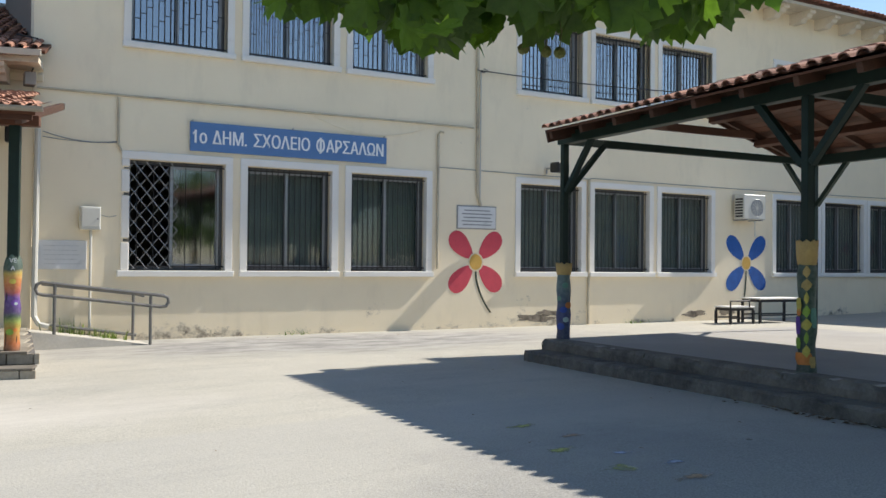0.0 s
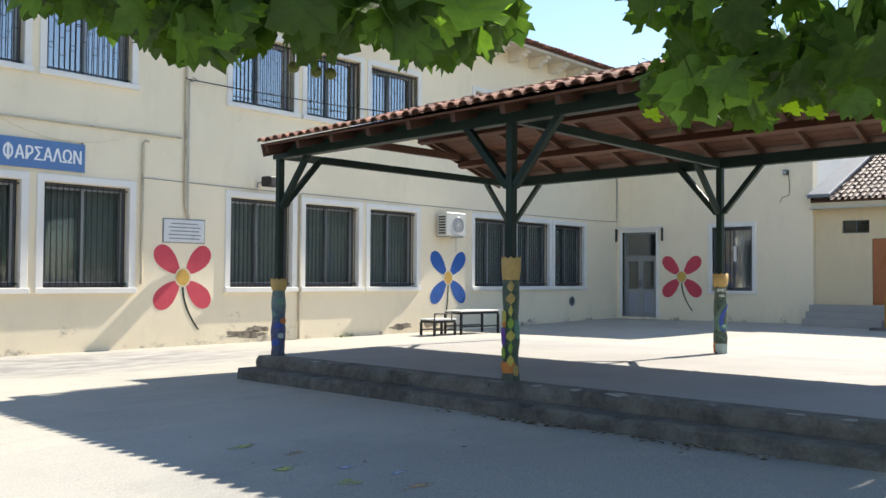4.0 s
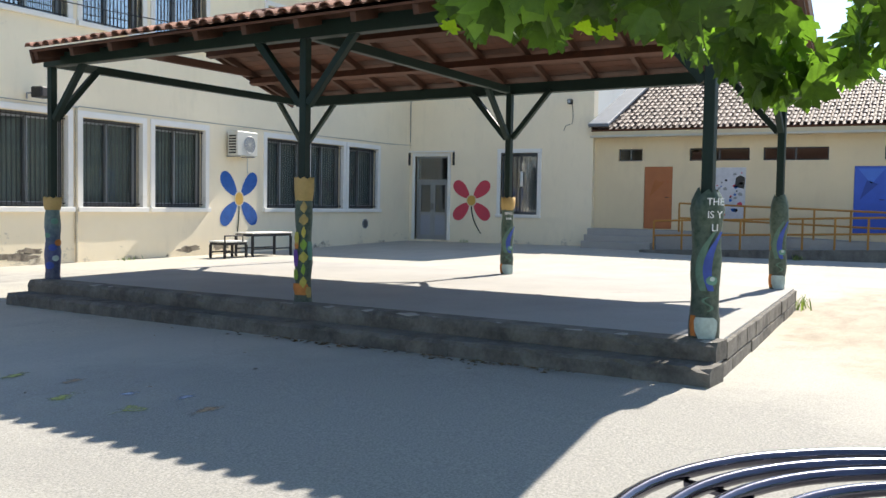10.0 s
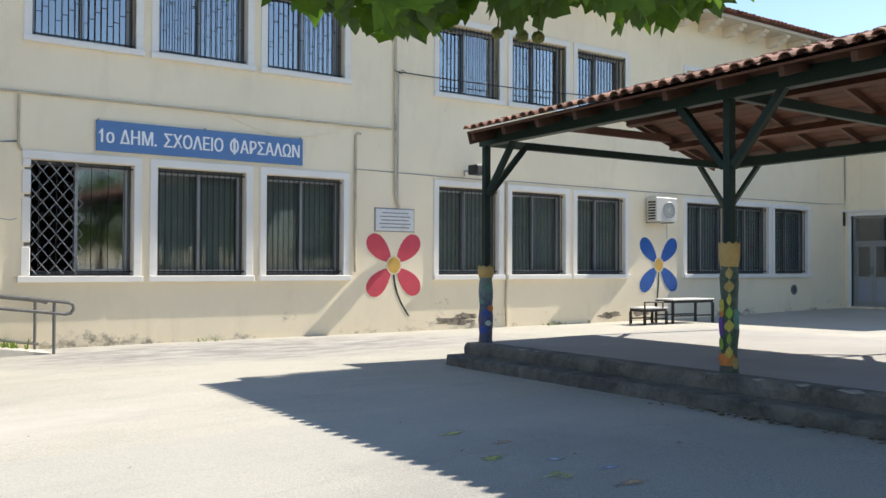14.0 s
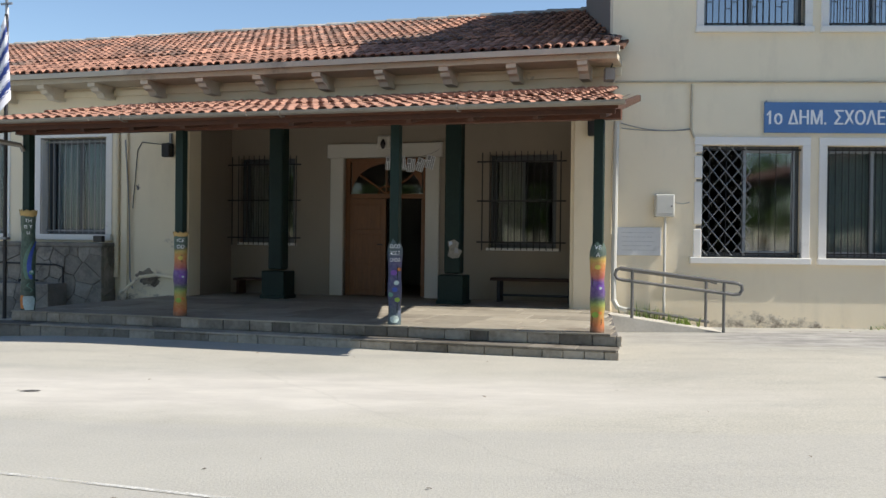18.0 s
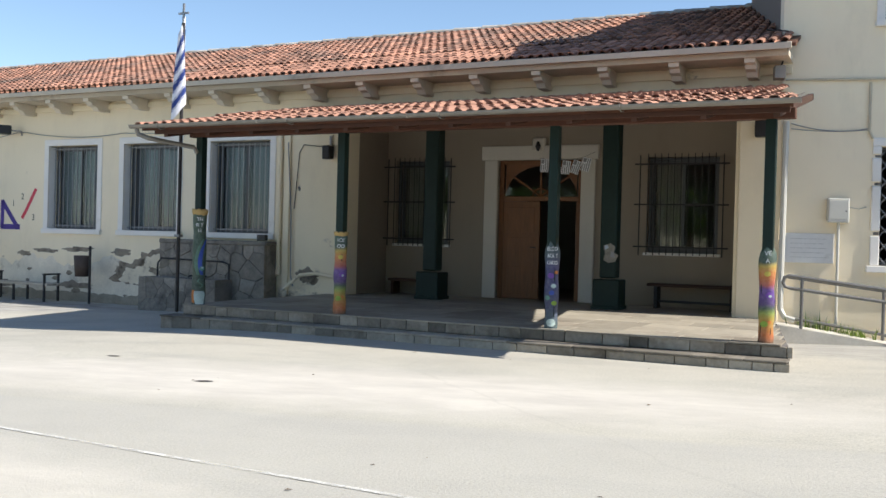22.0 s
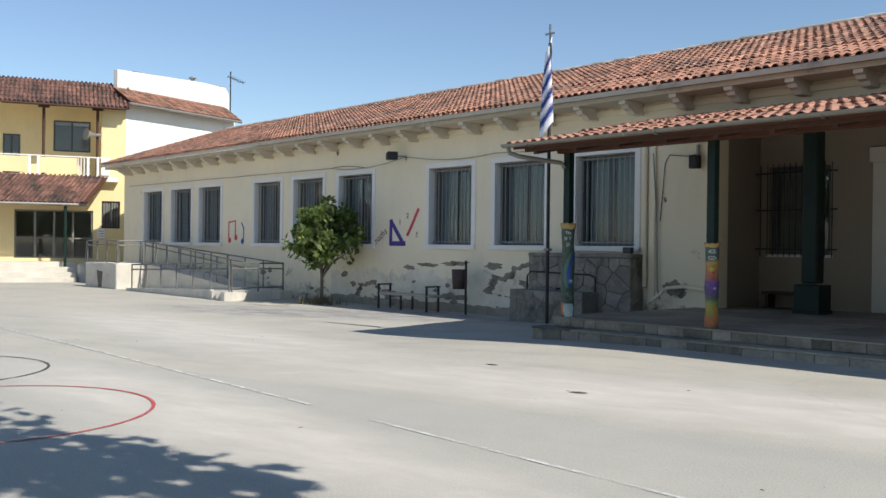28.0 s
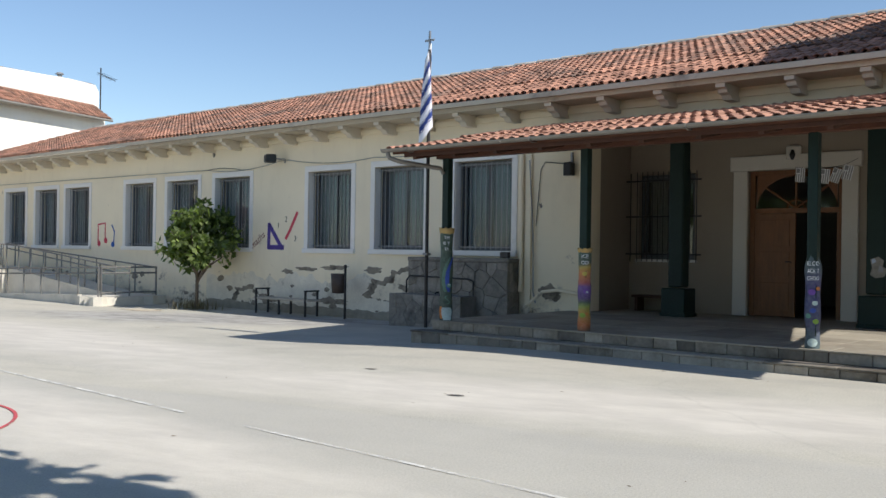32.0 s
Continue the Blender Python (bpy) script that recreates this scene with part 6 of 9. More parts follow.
# ---- on and round the porch ----
def bands(name, stops, swirl=0.12, scale=3.0):
    """Painted paper sleeve: hand-painted bands of colour with wavy edges."""
    m, n, l, b = nodes_of(name)
    c = coords(n, "Generated")
    o = coords(n, "Object")
    sep = n.new("ShaderNodeSeparateXYZ")
    l.new(c, sep.inputs[0])
    wob = noise_tex(n, l, o, scale, 3, 0.5)
    ma = n.new("ShaderNodeMath")
    ma.operation = "MULTIPLY_ADD"
    l.new(wob, ma.inputs[0])
    ma.inputs[1].default_value = swirl * 2
    l.new(sep.outputs["Z"], ma.inputs[2])
    sb = n.new("ShaderNodeMath")
    sb.operation = "SUBTRACT"
    l.new(ma.outputs[0], sb.inputs[0])
    sb.inputs[1].default_value = swirl
    col = ramp(n, l, sb.outputs[0], stops)
    fine = noise_tex(n, l, o, 26, 4, 0.6)
    col = mix(n, l, 0.22, col, ramp(n, l, fine, [(0.3, (0.03, 0.03, 0.03)), (0.7, (0.35, 0.35, 0.33))]))
    l.new(col, b.inputs["Base Color"])
    b.inputs["Roughness"].default_value = 0.55
    bump(n, l, b, fine, 0.4, 0.01)
    return m


SL_GREEN = bands("green_sleeve_paint", [(0.0, (0.02, 0.045, 0.03)), (0.5, (0.025, 0.075, 0.04)), (1.0, (0.02, 0.06, 0.035))], 0.2, 6)
SL_NIGHT = bands("night_sleeve_paint", [(0.0, (0.03, 0.04, 0.1)), (0.35, (0.03, 0.05, 0.2)), (0.6, (0.05, 0.1, 0.17)), (0.8, (0.12, 0.2, 0.2)), (1.0, (0.1, 0.16, 0.15))], 0.16, 7)
SL_WARM = bands("rainbow_sleeve_paint", [(0.0, (0.08, 0.05, 0.02)), (0.08, (0.55, 0.14, 0.02)), (0.22, (0.5, 0.3, 0.03)), (0.3, (0.28, 0.36, 0.05)), (0.35, (0.05, 0.1, 0.04)), (0.4, (0.07, 0.025, 0.16)), (0.54, (0.13, 0.045, 0.3)), (0.6, (0.4, 0.08, 0.06)), (0.7, (0.58, 0.2, 0.03)), (0.78, (0.5, 0.36, 0.06)), (0.83, (0.03, 0.07, 0.05)), (1.0, (0.03, 0.08, 0.05))], 0.06, 5)
SL_SPACE = bands("space_sleeve_paint", [(0.0, (0.05, 0.1, 0.1)), (0.25, (0.03, 0.04, 0.12)), (0.7, (0.03, 0.03, 0.16)), (0.85, (0.04, 0.07, 0.09)), (1.0, (0.05, 0.09, 0.07))], 0.15, 7)


def dab(name, base):
    return surface(name, base, 0.6, vary=0.3, scale=9, fine=40, relief=0.15)


D_BLUE, D_TEAL, D_PALE = dab("dab_blue", (0.04, 0.08, 0.36)), dab("dab_teal", (0.11, 0.26, 0.2)), dab("dab_pale", (0.42, 0.52, 0.5))
D_ORANGE, D_YELLOW, D_VIOLET = dab("dab_orange", (0.55, 0.19, 0.04)), dab("dab_yellow", (0.5, 0.42, 0.08)), dab("dab_violet", (0.15, 0.06, 0.32))
D_SAGE = dab("dab_sage_green", (0.1, 0.19, 0.14))
D_LEAF, D_OCHRE = dab("dab_leaf_green", (0.24, 0.38, 0.05)), dab("dab_ochre", (0.42, 0.3, 0.1))


def daub(t, r, face, rows, mat, lift=0.006, name="painted_shape"):
    """A dab of paint on a round sleeve: rows of (height, left, right) along its skin; face: where its middle looks."""
    bm = bmesh.new()
    prev = None
    for z, s0, s1 in rows:
        cur = []
        for k in range(5):
            a = face + (s0 + (s1 - s0) * k / 4) / r
            cur.append(bm.verts.new(((r * 1.1 + 0.007 + lift) * math.cos(a), (r * 1.1 + 0.007 + lift) * math.sin(a), z)))
        if prev:
            for k in range(4):
                bm.faces.new((prev[k], prev[k + 1], cur[k + 1], cur[k]))
        prev = cur
    return part(name, bm, mat, t, "", True)


def disc_rows(s, z, r):
    return [(z + r * math.sin(a), s - r * math.cos(a), s + r * math.cos(a)) for a in [radians(-88 + 22 * i) for i in range(9)]]


def river_art(t, h, r, f):
    n = 16
    for w, off, mat, lift in ((0.028, -0.004, D_SAGE, 0.004), (0.026, 0.042, D_BLUE, 0.007)):
        rows = []
        for i in range(n + 1):
            g = i / n
            mid = off - 0.03 + 0.21 * (g - 0.35) ** 2
            half = w * (0.45 + 0.55 * math.sin(math.pi * min(1, g + 0.12)))
            rows.append((h * (0.33 + 0.4 * g), mid - half, mid + half))
        daub(t, r, f, rows, mat, lift)
    daub(t, r, f, disc_rows(0.04, h * 0.4, 0.034), D_TEAL, 0.009)
    daub(t, r, f, disc_rows(0.042, h * 0.41, 0.016), D_PALE, 0.011)
    daub(t, r, f, [(h * (0.19 + 0.1 * i / 8), 0.02 + 0.03 * math.sin(i * 0.8) - 0.009, 0.02 + 0.03 * math.sin(i * 0.8) + 0.009) for i in range(9)], D_SAGE, 0.005)
    daub(t, r, f, [(0.004, -0.03, 0.07), (h * 0.06, -0.055, 0.085), (h * 0.125, -0.06, 0.088), (h * 0.15, -0.05, 0.06)], D_PALE, 0.006)
    daub(t, r, f, [(h * 0.02, -0.085, -0.045), (h * 0.1, -0.1, -0.062), (h * 0.16, -0.09, -0.05)], D_ORANGE, 0.005)


def vine_art(t, h, r, f):
    for i in range(7):
        z, k = h * (0.93 - 0.12 * i), 0.028 + 0.012 * math.sin(i * 2.1)
        daub(t, r, f, [(z - 0.066, 0.0, 0.004), (z - 0.03, -k, k * 0.8), (z, -k * 0.9, k), (z + 0.045, -0.002, 0.004)], D_OCHRE if i < 2 else (D_YELLOW, D_LEAF)[i % 2], 0.006)
    for s, z, w_, hh, mat in ((-0.06, 0.62, 0.03, 0.12, D_YELLOW), (-0.068, 0.43, 0.034, 0.16, D_VIOLET), (-0.06, 0.55, 0.025, 0.06, D_ORANGE), (-0.065, 0.27, 0.03, 0.1, D_LEAF), (0.06, 0.5, 0.03, 0.18, D_TEAL), (-0.02, 0.13, 0.1, 0.11, D_ORANGE), (0.05, 0.1, 0.03, 0.1, D_OCHRE)):
        daub(t, r, f, [(h * z - hh / 2, s - w_ * 0.5, s + w_ * 0.6), (h * z, s - w_, s + w_ * 0.8), (h * z + hh / 2, s - w_ * 0.8, s + w_ * 0.5)], mat, 0.003)


def night_art(t, h, r, f):
    for s, z, q, mat in ((0.03, 0.3, 0.035, D_PALE), (-0.03, 0.2, 0.045, D_BLUE), (0.06, 0.52, 0.04, D_ORANGE), (-0.05, 0.62, 0.03, D_TEAL), (0.0, 0.45, 0.04, D_BLUE), (0.02, 0.82, 0.035, D_TEAL)):
        daub(t, r, f, disc_rows(s, h * z, q), mat, 0.004)


def space_art(t, h, r, f):
    for s, z, q, mat in ((0.02, 0.5, 0.028, D_PALE), (-0.045, 0.36, 0.03, D_TEAL), (0.03, 0.3, 0.03, D_LEAF), (-0.01, 0.62, 0.035, D_VIOLET), (0.0, 0.42, 0.03, D_BLUE), (0.0, 0.07, 0.05, D_PALE), (0.05, 0.66, 0.022, D_ORANGE)):
        daub(t, r, f, disc_rows(s, h * z, q), mat, 0.004)


def rainbow_art(t, h, r, f):
    for s, z, q, mat in ((0.02, 0.5, 0.035, D_VIOLET), (0.03, 0.49, 0.016, D_PALE), (-0.02, 0.2, 0.035, D_LEAF), (0.03, 0.22, 0.02, D_ORANGE), (0.0, 0.72, 0.03, D_YELLOW)):
        daub(t, r, f, disc_rows(s, h * z, q), mat, 0.004)


ART = {"river": (SL_GREEN, river_art), "vine": (SL_GREEN, vine_art), "night": (SL_NIGHT, night_art), "space": (SL_SPACE, space_art), "rainbow": (SL_WARM, rainbow_art)}
CARD = surface("cardboard_cup", (0.5, 0.33, 0.12), 0.8, vary=0.15, scale=5, relief=0.2)


def sleeve(m, h, r, art, cup=0.0, seed=1, words=(), lab="", flare=0.0, wsize=0.1, turn=0.0):
    rng = random.Random(seed)
    mat, paint = ART[art]
    to_yard = m.inverted() @ Vector((0, 0, 1.3))
    f = math.atan2(to_yard.y, to_yard.x)
    yaw = math.degrees(f) + 90 + turn
    t = thing("post_sleeve", m, lab, "post sleeve", "painted post sleeves")
    bm = bmesh.new()
    n, k = 18, 16
    rows = []
    for i in range(k + 1):
        z = h * i / k
        base = r * (1 + 0.07 * math.sin(i * 0.9 + seed) + flare * (1 - i / k))
        if not cup:
            base *= 1 + 0.12 * max(0.0, min(1.0, (i - 9) / 5)) - (0.0, 0.1, 0.42)[max(0, i - k + 2)]  # rounded shoulders
        rows.append([bm.verts.new(((base + rng.uniform(-0.006, 0.006)) * math.cos(2 * math.pi * j / n), (base + rng.uniform(-0.006, 0.006)) * math.sin(2 * math.pi * j / n), z + (rng.uniform(-0.02, 0.03) if i == k else 0))) for j in range(n)])
    for i in range(k):
        for j in range(n):
            bm.faces.new((rows[i][j], rows[i][(j + 1) % n], rows[i + 1][(j + 1) % n], rows[i + 1][j]))
    skin = part("sleeve", bm, mat, t, "", True)
    if cup:
        bm = bmesh.new()
        rows = []
        for i, (wide, z) in enumerate(((1.02, h - 0.02), (1.18, h + cup * 0.3), (1.24, h + cup), (1.17, h + cup))):
            rows.append([bm.verts.new((r * wide * math.cos(2 * math.pi * j / n), r * wide * math.sin(2 * math.pi * j / n), z + (0.012 * math.sin(3 * j) if i > 1 else 0))) for j in range(n)])
        for i in range(3):
            for j in range(n):
                bm.faces.new((rows[i][j], rows[i][(j + 1) % n], rows[i + 1][(j + 1) % n], rows[i + 1][j]))
        part("paper_cup", bm, CARD, t, "ochre paper cup round the top", True)
    paint(skin, h, r, f)
    for i, word in enumerate(words):
        txt = letters(word, wsize, SIGN_WHITE, skin, pose(0, 0, 0), "painted_word", 0.002)
        lo_x, hi_x = min(v.co.x for v in txt.data.vertices), max(v.co.x for v in txt.data.vertices)
        fit = min(1.0, 1.55 * r / (hi_x - lo_x))
        txt.matrix_basis = pose(0, 0, 0, 0, 0, yaw) @ pose(-0.5 * fit * (lo_x + hi_x), -r * 1.12 - 0.008, h - wsize * (1.35 + i * 1.25)) @ pose(0, 0, 0, 90)
        txt.scale = (fit, 1.0, 1.0)
    return t


for (x, y), hh, rr, mat, cup, sd, words, lab in zip(POSTS[:5], (1.08, 1.0, 0.86, 1.12, 0.92), (0.104, 0.08, 0.088, 0.094, 0.085), ("river", "vine", "night", "river", "river"), (0, 0.2, 0.13, 0, 0.16), (1, 2, 3, 4, 5), (("THE", "IS Y", "LI"), (), (), (), ("BPEL", "HA")), ("dark green painted paper sleeve with white words and a river", "vine-painted paper sleeve under an ochre cup", "blue night-painted paper sleeve under an ochre cup", "green painted paper sleeve with a blue river", "green painted paper sleeve under an ochre cup")):
    sleeve(MP @ pose(x, y, plat_z(x, y)), hh, rr, mat, cup, sd, words, lab, 0.03, 0.075 if sd == 1 else 0.06, 28 if sd == 1 else 12)
for u, hh, rr, mat, cup, sd, words, lab in zip(Q_POSTS, (1.38, 1.12, 1.08, 1.1), (0.1, 0.088, 0.084, 0.086), ("river", "rainbow", "space", "rainbow"), (0.08, 0.04, 0, 0), (6, 7, 8, 9), (("TH", "IS Y", "LI"), ("ICE", "OD"), ("ELCO", "ACK T", "CHOO"), ("VE", "A")), ("green painted paper sleeve with a blue river and words", "rainbow-painted paper sleeve with orange and purple bands", "space-painted paper sleeve with white welcome words", "rainbow-painted paper sleeve with orange and purple bands")):
    sleeve(at_b(u, QV, PF), hh, rr, mat, cup, sd, words, lab, 0.0, 0.07)

# porch bench, speakers, papers
bench = thing("bench", at_b(-2.4, REC - 0.5, PF), "plain dark wooden bench against the porch wall", "bench")
part("seat", box(0, 1.55, 0, 0.34, 0.38, 0.43, 0.008), BROWN, bench)
for x in (0.12, 1.4):
    part("leg", box(x, x + 0.06, 0.03, 0.31, 0, 0.38, 0.005), IRON, bench)
part("stretcher", box(0.18, 1.4, 0.15, 0.19, 0.1, 0.14), IRON, bench)
low = thing("bench", at_b(-7.6, REC - 0.45, PF), "low dark wooden bench by the porch wall", "bench")
part("seat", box(0, 1.0, 0, 0.36, 0.26, 0.31, 0.008), BROWN, low)
for x in (0.06, 0.88):
    part("leg", box(x, x + 0.06, 0.03, 0.31, 0, 0.26, 0.005), BROWN, low)
for u, v, z in ((-0.42, -0.02, 3.2), (-8.28, -0.02, 2.98)):
    t = thing("loudspeaker", at_b(u, v, z), "black box loudspeaker on the wall", "loudspeaker", "porch loudspeakers")
    part("housing", box(-0.085, 0.085, -0.19, -0.03, -0.13, 0.12, 0.012), BLACK, t)
    part("grille", box(-0.07, 0.07, -0.196, -0.19, -0.11, 0.1, 0.003), IRON, t)
    part("bracket", box(-0.02, 0.02, -0.03, 0.015, 0.05, 0.32), IRON_GREY, t)
for u0, u1, z0, z1, lab in ((-0.6, -0.36, 1.68, 1.83, "small white paper notice"), (-0.66, -0.37, 1.36, 1.58, "pale blue printed notice")):
    t = thing("notice", at_b(u0, -0.003, z0), lab + " on the wall", "notice", "wall notices")
    part("sheet", box(0, u1 - u0, -0.004, 0, 0, z1 - z0), SIGN_WHITE if z0 > 1.5 else PALE_BLUE, t)
    for i in range(3):
        part("text_bar", box(0.03, (u1 - u0) - 0.04, -0.005, -0.004, (z1 - z0) * (0.25 + 0.22 * i), (z1 - z0) * (0.25 + 0.22 * i) + 0.012), IRON_GREY, t)
TORN = surface("weathered_poster", (0.24, 0.225, 0.2), 0.9, vary=0.5, scale=9, fine=30, relief=0.5)
poster = thing("torn_poster", at_b(-2.82, 0.13, PF + 0.78), "torn crumpled paper stuck on the column", "poster")
part("sheet", flat([(-0.1, 0.05), (-0.02, 0.0), (0.1, 0.02), (0.16, 0.13), (0.08, 0.18), (0.1, 0.27), (0.02, 0.33), (-0.1, 0.29), (-0.07, 0.16)], -0.002, 0.004), TORN, poster)
part("torn_corner", flat([(0.02, 0.1), (0.1, 0.09), (0.08, 0.17), (0.03, 0.2)], -0.012, -0.004), IRON_GREY, poster)
part("torn_corner", flat([(-0.07, 0.22), (-0.01, 0.25), (-0.03, 0.3), (-0.08, 0.285)], -0.01, -0.004), PALE_BLUE, poster)

# pilasters and pipes on the long wing
for a, b_, lab in ((-9.35, -9.2, "cream pilaster strip"), (-8.12, -7.92, "cream pilaster beside the recess")):
    ob = tagged(part("trim_pilaster", box(a, b_, -0.05, -0.002, -0.3, 3.72, 0.01), CREAM_B), lab, "trim", "", "structure")
    ob.matrix_basis = MB
ob = tagged(part("trim_corner_pilaster", box(-0.74, -0.12, -0.06, -0.002, 0.2, 3.72, 0.01), CREAM), "cream corner pilaster of the porch", "trim", "", "structure")
ob.matrix_basis = MB
pipe("downpipe", [(-9.42, -0.06, 3.55), (-9.42, -0.06, 0.75), (-9.4, -0.1, 0.6)], 0.045, CREAM_B, "cream downpipe on the old wall", MB)
pipe("pipe", [(-9.2, -0.25, 0.3), (-8.8, -0.2, 0.62), (-8.5, -0.12, 0.66), (-8.0, -0.1, 0.6)], 0.035, CREAM_B, "fallen pipe leaning at the wall foot", MB)
pipe("pipe", [(-9.25, -0.05, 3.2), (-9.15, -0.05, 1.8), (-9.12, -0.06, 0.6), (-9.0, -0.15, 0.4)], 0.014, IRON_GREY, "thin grey pipe on the old wall", MB)
cable([(-9.1, -0.02, 1.9), (-9.0, -0.02, 3.0), (-8.9, -0.02, 3.15), (-8.5, -0.03, 3.1), (-8.3, -0.05, 3.12)], 0.008, IRON, "black cable to the loudspeaker", MB)
cable(sag((-9.2, -0.03, 3.52), (-13.6, -0.03, 3.5), 0.05) + sag((-13.6, -0.03, 3.5), (-16.6, -0.03, 3.6), 0.1)[1:] + sag((-16.9, -0.03, 3.6), (-20, -0.03, 3.5), 0.12) + [(-33.5, -0.03, 3.55)], 0.009, IRON_GREY, "grey cable along the old wall", MB)
cable(sag((-20.0, -0.03, 3.5), (-18.4, -0.03, 3.42), -0.06), 0.007, IRON, "short black cable above the windows", MB)
for u, z, r in ((-19.75, 3.93, 0.09), (-9.0, 2.3, 0.05)):
    t = tagged(part("wall_hole", flat([(u + r * (0.8 + 0.4 * math.sin(5 * i)) * math.cos(2 * math.pi * i / 11), z + 1.2 * r * (0.8 + 0.3 * math.cos(3 * i)) * math.sin(2 * math.pi * i / 11)) for i in range(11)], -0.002, 0.001), MORTAR), "dark broken patch in the plaster", "stain", "", "structure")
    t.matrix_basis = MB

# the weathered foot of the long wing's wall, washed paler than the wall above
WASHED = surface("washed_out_render", (0.72, 0.66, 0.54), 0.92, vary=0.2, scale=2.2, fine=22, relief=0.4, stain=(0.36, 0.31, 0.24), stain_at=(0.56, 0.68))
FOOT = surface("damp_wall_foot", (0.3, 0.265, 0.21), 0.95, vary=0.35, scale=3, fine=22, relief=0.6)


def foot_band(u0, u1, top, seed, mat, y):
    rng = random.Random(seed)
    n = int((u1 - u0) / 0.12)
    crest = [(u0 + (u1 - u0) * i / n, top * (1 + 0.07 * math.sin(i * 0.35 + seed) + 0.05 * math.sin(i * 0.9) + rng.uniform(-0.08, 0.08))) for i in range(n + 1)]
    crest = [(u, z - 0.3) for u, z in crest]
    bm = bmesh.new()
    lower = [bm.verts.new((u, y, -0.35)) for u, z in crest]
    upper = [bm.verts.new((u, y, z)) for u, z in crest]
    for i in range(n):
        bm.faces.new((lower[i], lower[i + 1], upper[i + 1], upper[i]))
    ob = tagged(part("wall_foot_stain", bm, mat), "weathered band along the foot of the wall", "stain", "", "structure")
    ob.matrix_basis = MB


foot_band(-20.0, -12.2, 0.98, 3, WASHED, -0.0012)
foot_band(-20.0, -12.2, 0.3, 5, FOOT, -0.0016)

# plaster that has fallen off the old walls
def lost_plaster(m, cx, cz, rx, rz, seed, pale):
    rng = random.Random(seed)
    ph = [rng.uniform(0, 6.28) for _ in range(5)]
    t = thing("plaster_loss", m, "patch of fallen plaster with a pale undercoat" if pale else "dirty patch where the plaster flaked off", "stain", "patches of fallen plaster", "structure")

    def ring(k, dx, dz, rough):
        out = []
        for i in range(72):
            a = 2 * math.pi * i / 72
            q = k * (1 + rough * (0.5 * math.sin(2 * a + ph[0]) + 0.5 * math.sin(5 * a + ph[1]) + 0.3 * math.sin(9 * a + ph[2]) + 0.16 * math.sin(16 * a + ph[3]) + 0.1 * math.sin(29 * a + ph[4])))
            out.append((cx + dx + rx * q * math.cos(a), cz + dz + rz * q * math.sin(a)))
        return out

    part("bare_plaster", flat(ring(1.0, 0, 0, 0.3), -0.002, 0.001), BROKEN, t)
    if not pale:
        return
    part("undercoat", flat(ring(0.72, rx * 0.1, -rz * 0.22, 0.28), -0.004, 0.001), UNDERCOAT, t)


for i, (u, z, rx, rz, pale) in enumerate(((-12.7, 0.8, 0.38, 0.2, 1), (-13.2, 0.5, 0.6, 0.28, 1), (-13.6, 0.92, 0.3, 0.07, 0), (-14.9, 0.95, 0.4, 0.06, 0), (-15.9, 0.9, 0.35, 0.05, 0), (-16.6, 0.82, 0.2, 0.06, 0), (-18.3, 0.2, 0.5, 0.22, 1), (-17.4, 0.12, 0.4, 0.1, 0), (-15.0, 0.15, 0.5, 0.08, 0), (-8.75, 0.6, 0.26, 0.14, 0))):
    lost_plaster(MB, u, z, rx, rz, 200 + i, pale)
for i, (x, z, rx, rz) in enumerate(((11.6, 0.2, 0.5, 0.07), (11.9, 0.3, 0.25, 0.06), (16.1, 0.2, 0.35, 0.07), (17.2, 0.25, 0.3, 0.1))):
    lost_plaster(pose(0, 15.1, 0), x, z, rx, rz, 300 + i, 0)

# ---- paintings on the long wing ----
def stroke(name, pts, w, mat, parent, lab=""):
    bm = bmesh.new()
    pts = [Vector((x, 0, z)) for x, z in pts]
    prev = None
    for i, p in enumerate(pts):
        d = (pts[min(i + 1, len(pts) - 1)] - pts[max(i - 1, 0)]).normalized()
        s = Vector((-d.z, 0, d.x)) * w / 2
        cur = (bm.verts.new(p + s + Vector((0, -0.004, 0))), bm.verts.new(p - s + Vector((0, -0.004, 0))))
        if prev:
            bm.faces.new((prev[0], prev[1], cur[1], cur[0]))
        prev = cur
    return part(name, bm, mat, parent, lab)


rngc = random.Random(41)
for i in range(46):
    u = -33.4 + 20.6 * rngc.random()
    if -21.9 < u < -18.6 and i % 2:
        continue
    z, k = rngc.uniform(-0.1, 0.62), rngc.uniform(0.03, 0.11)
    pts = [(k * rngc.uniform(0.55, 1.25) * 1.7 * math.cos(j * 0.7), k * rngc.uniform(0.5, 1.1) * math.sin(j * 0.7)) for j in range(9)]
    chip = thing("plaster_chip", at_b(u, -0.001, z), "small bare patch where the wall's render has flaked", "wall damage", "flaked render patches", "structure")
    part("bare_plaster", flat(pts, -0.002, 0.001), BROKEN, chip)


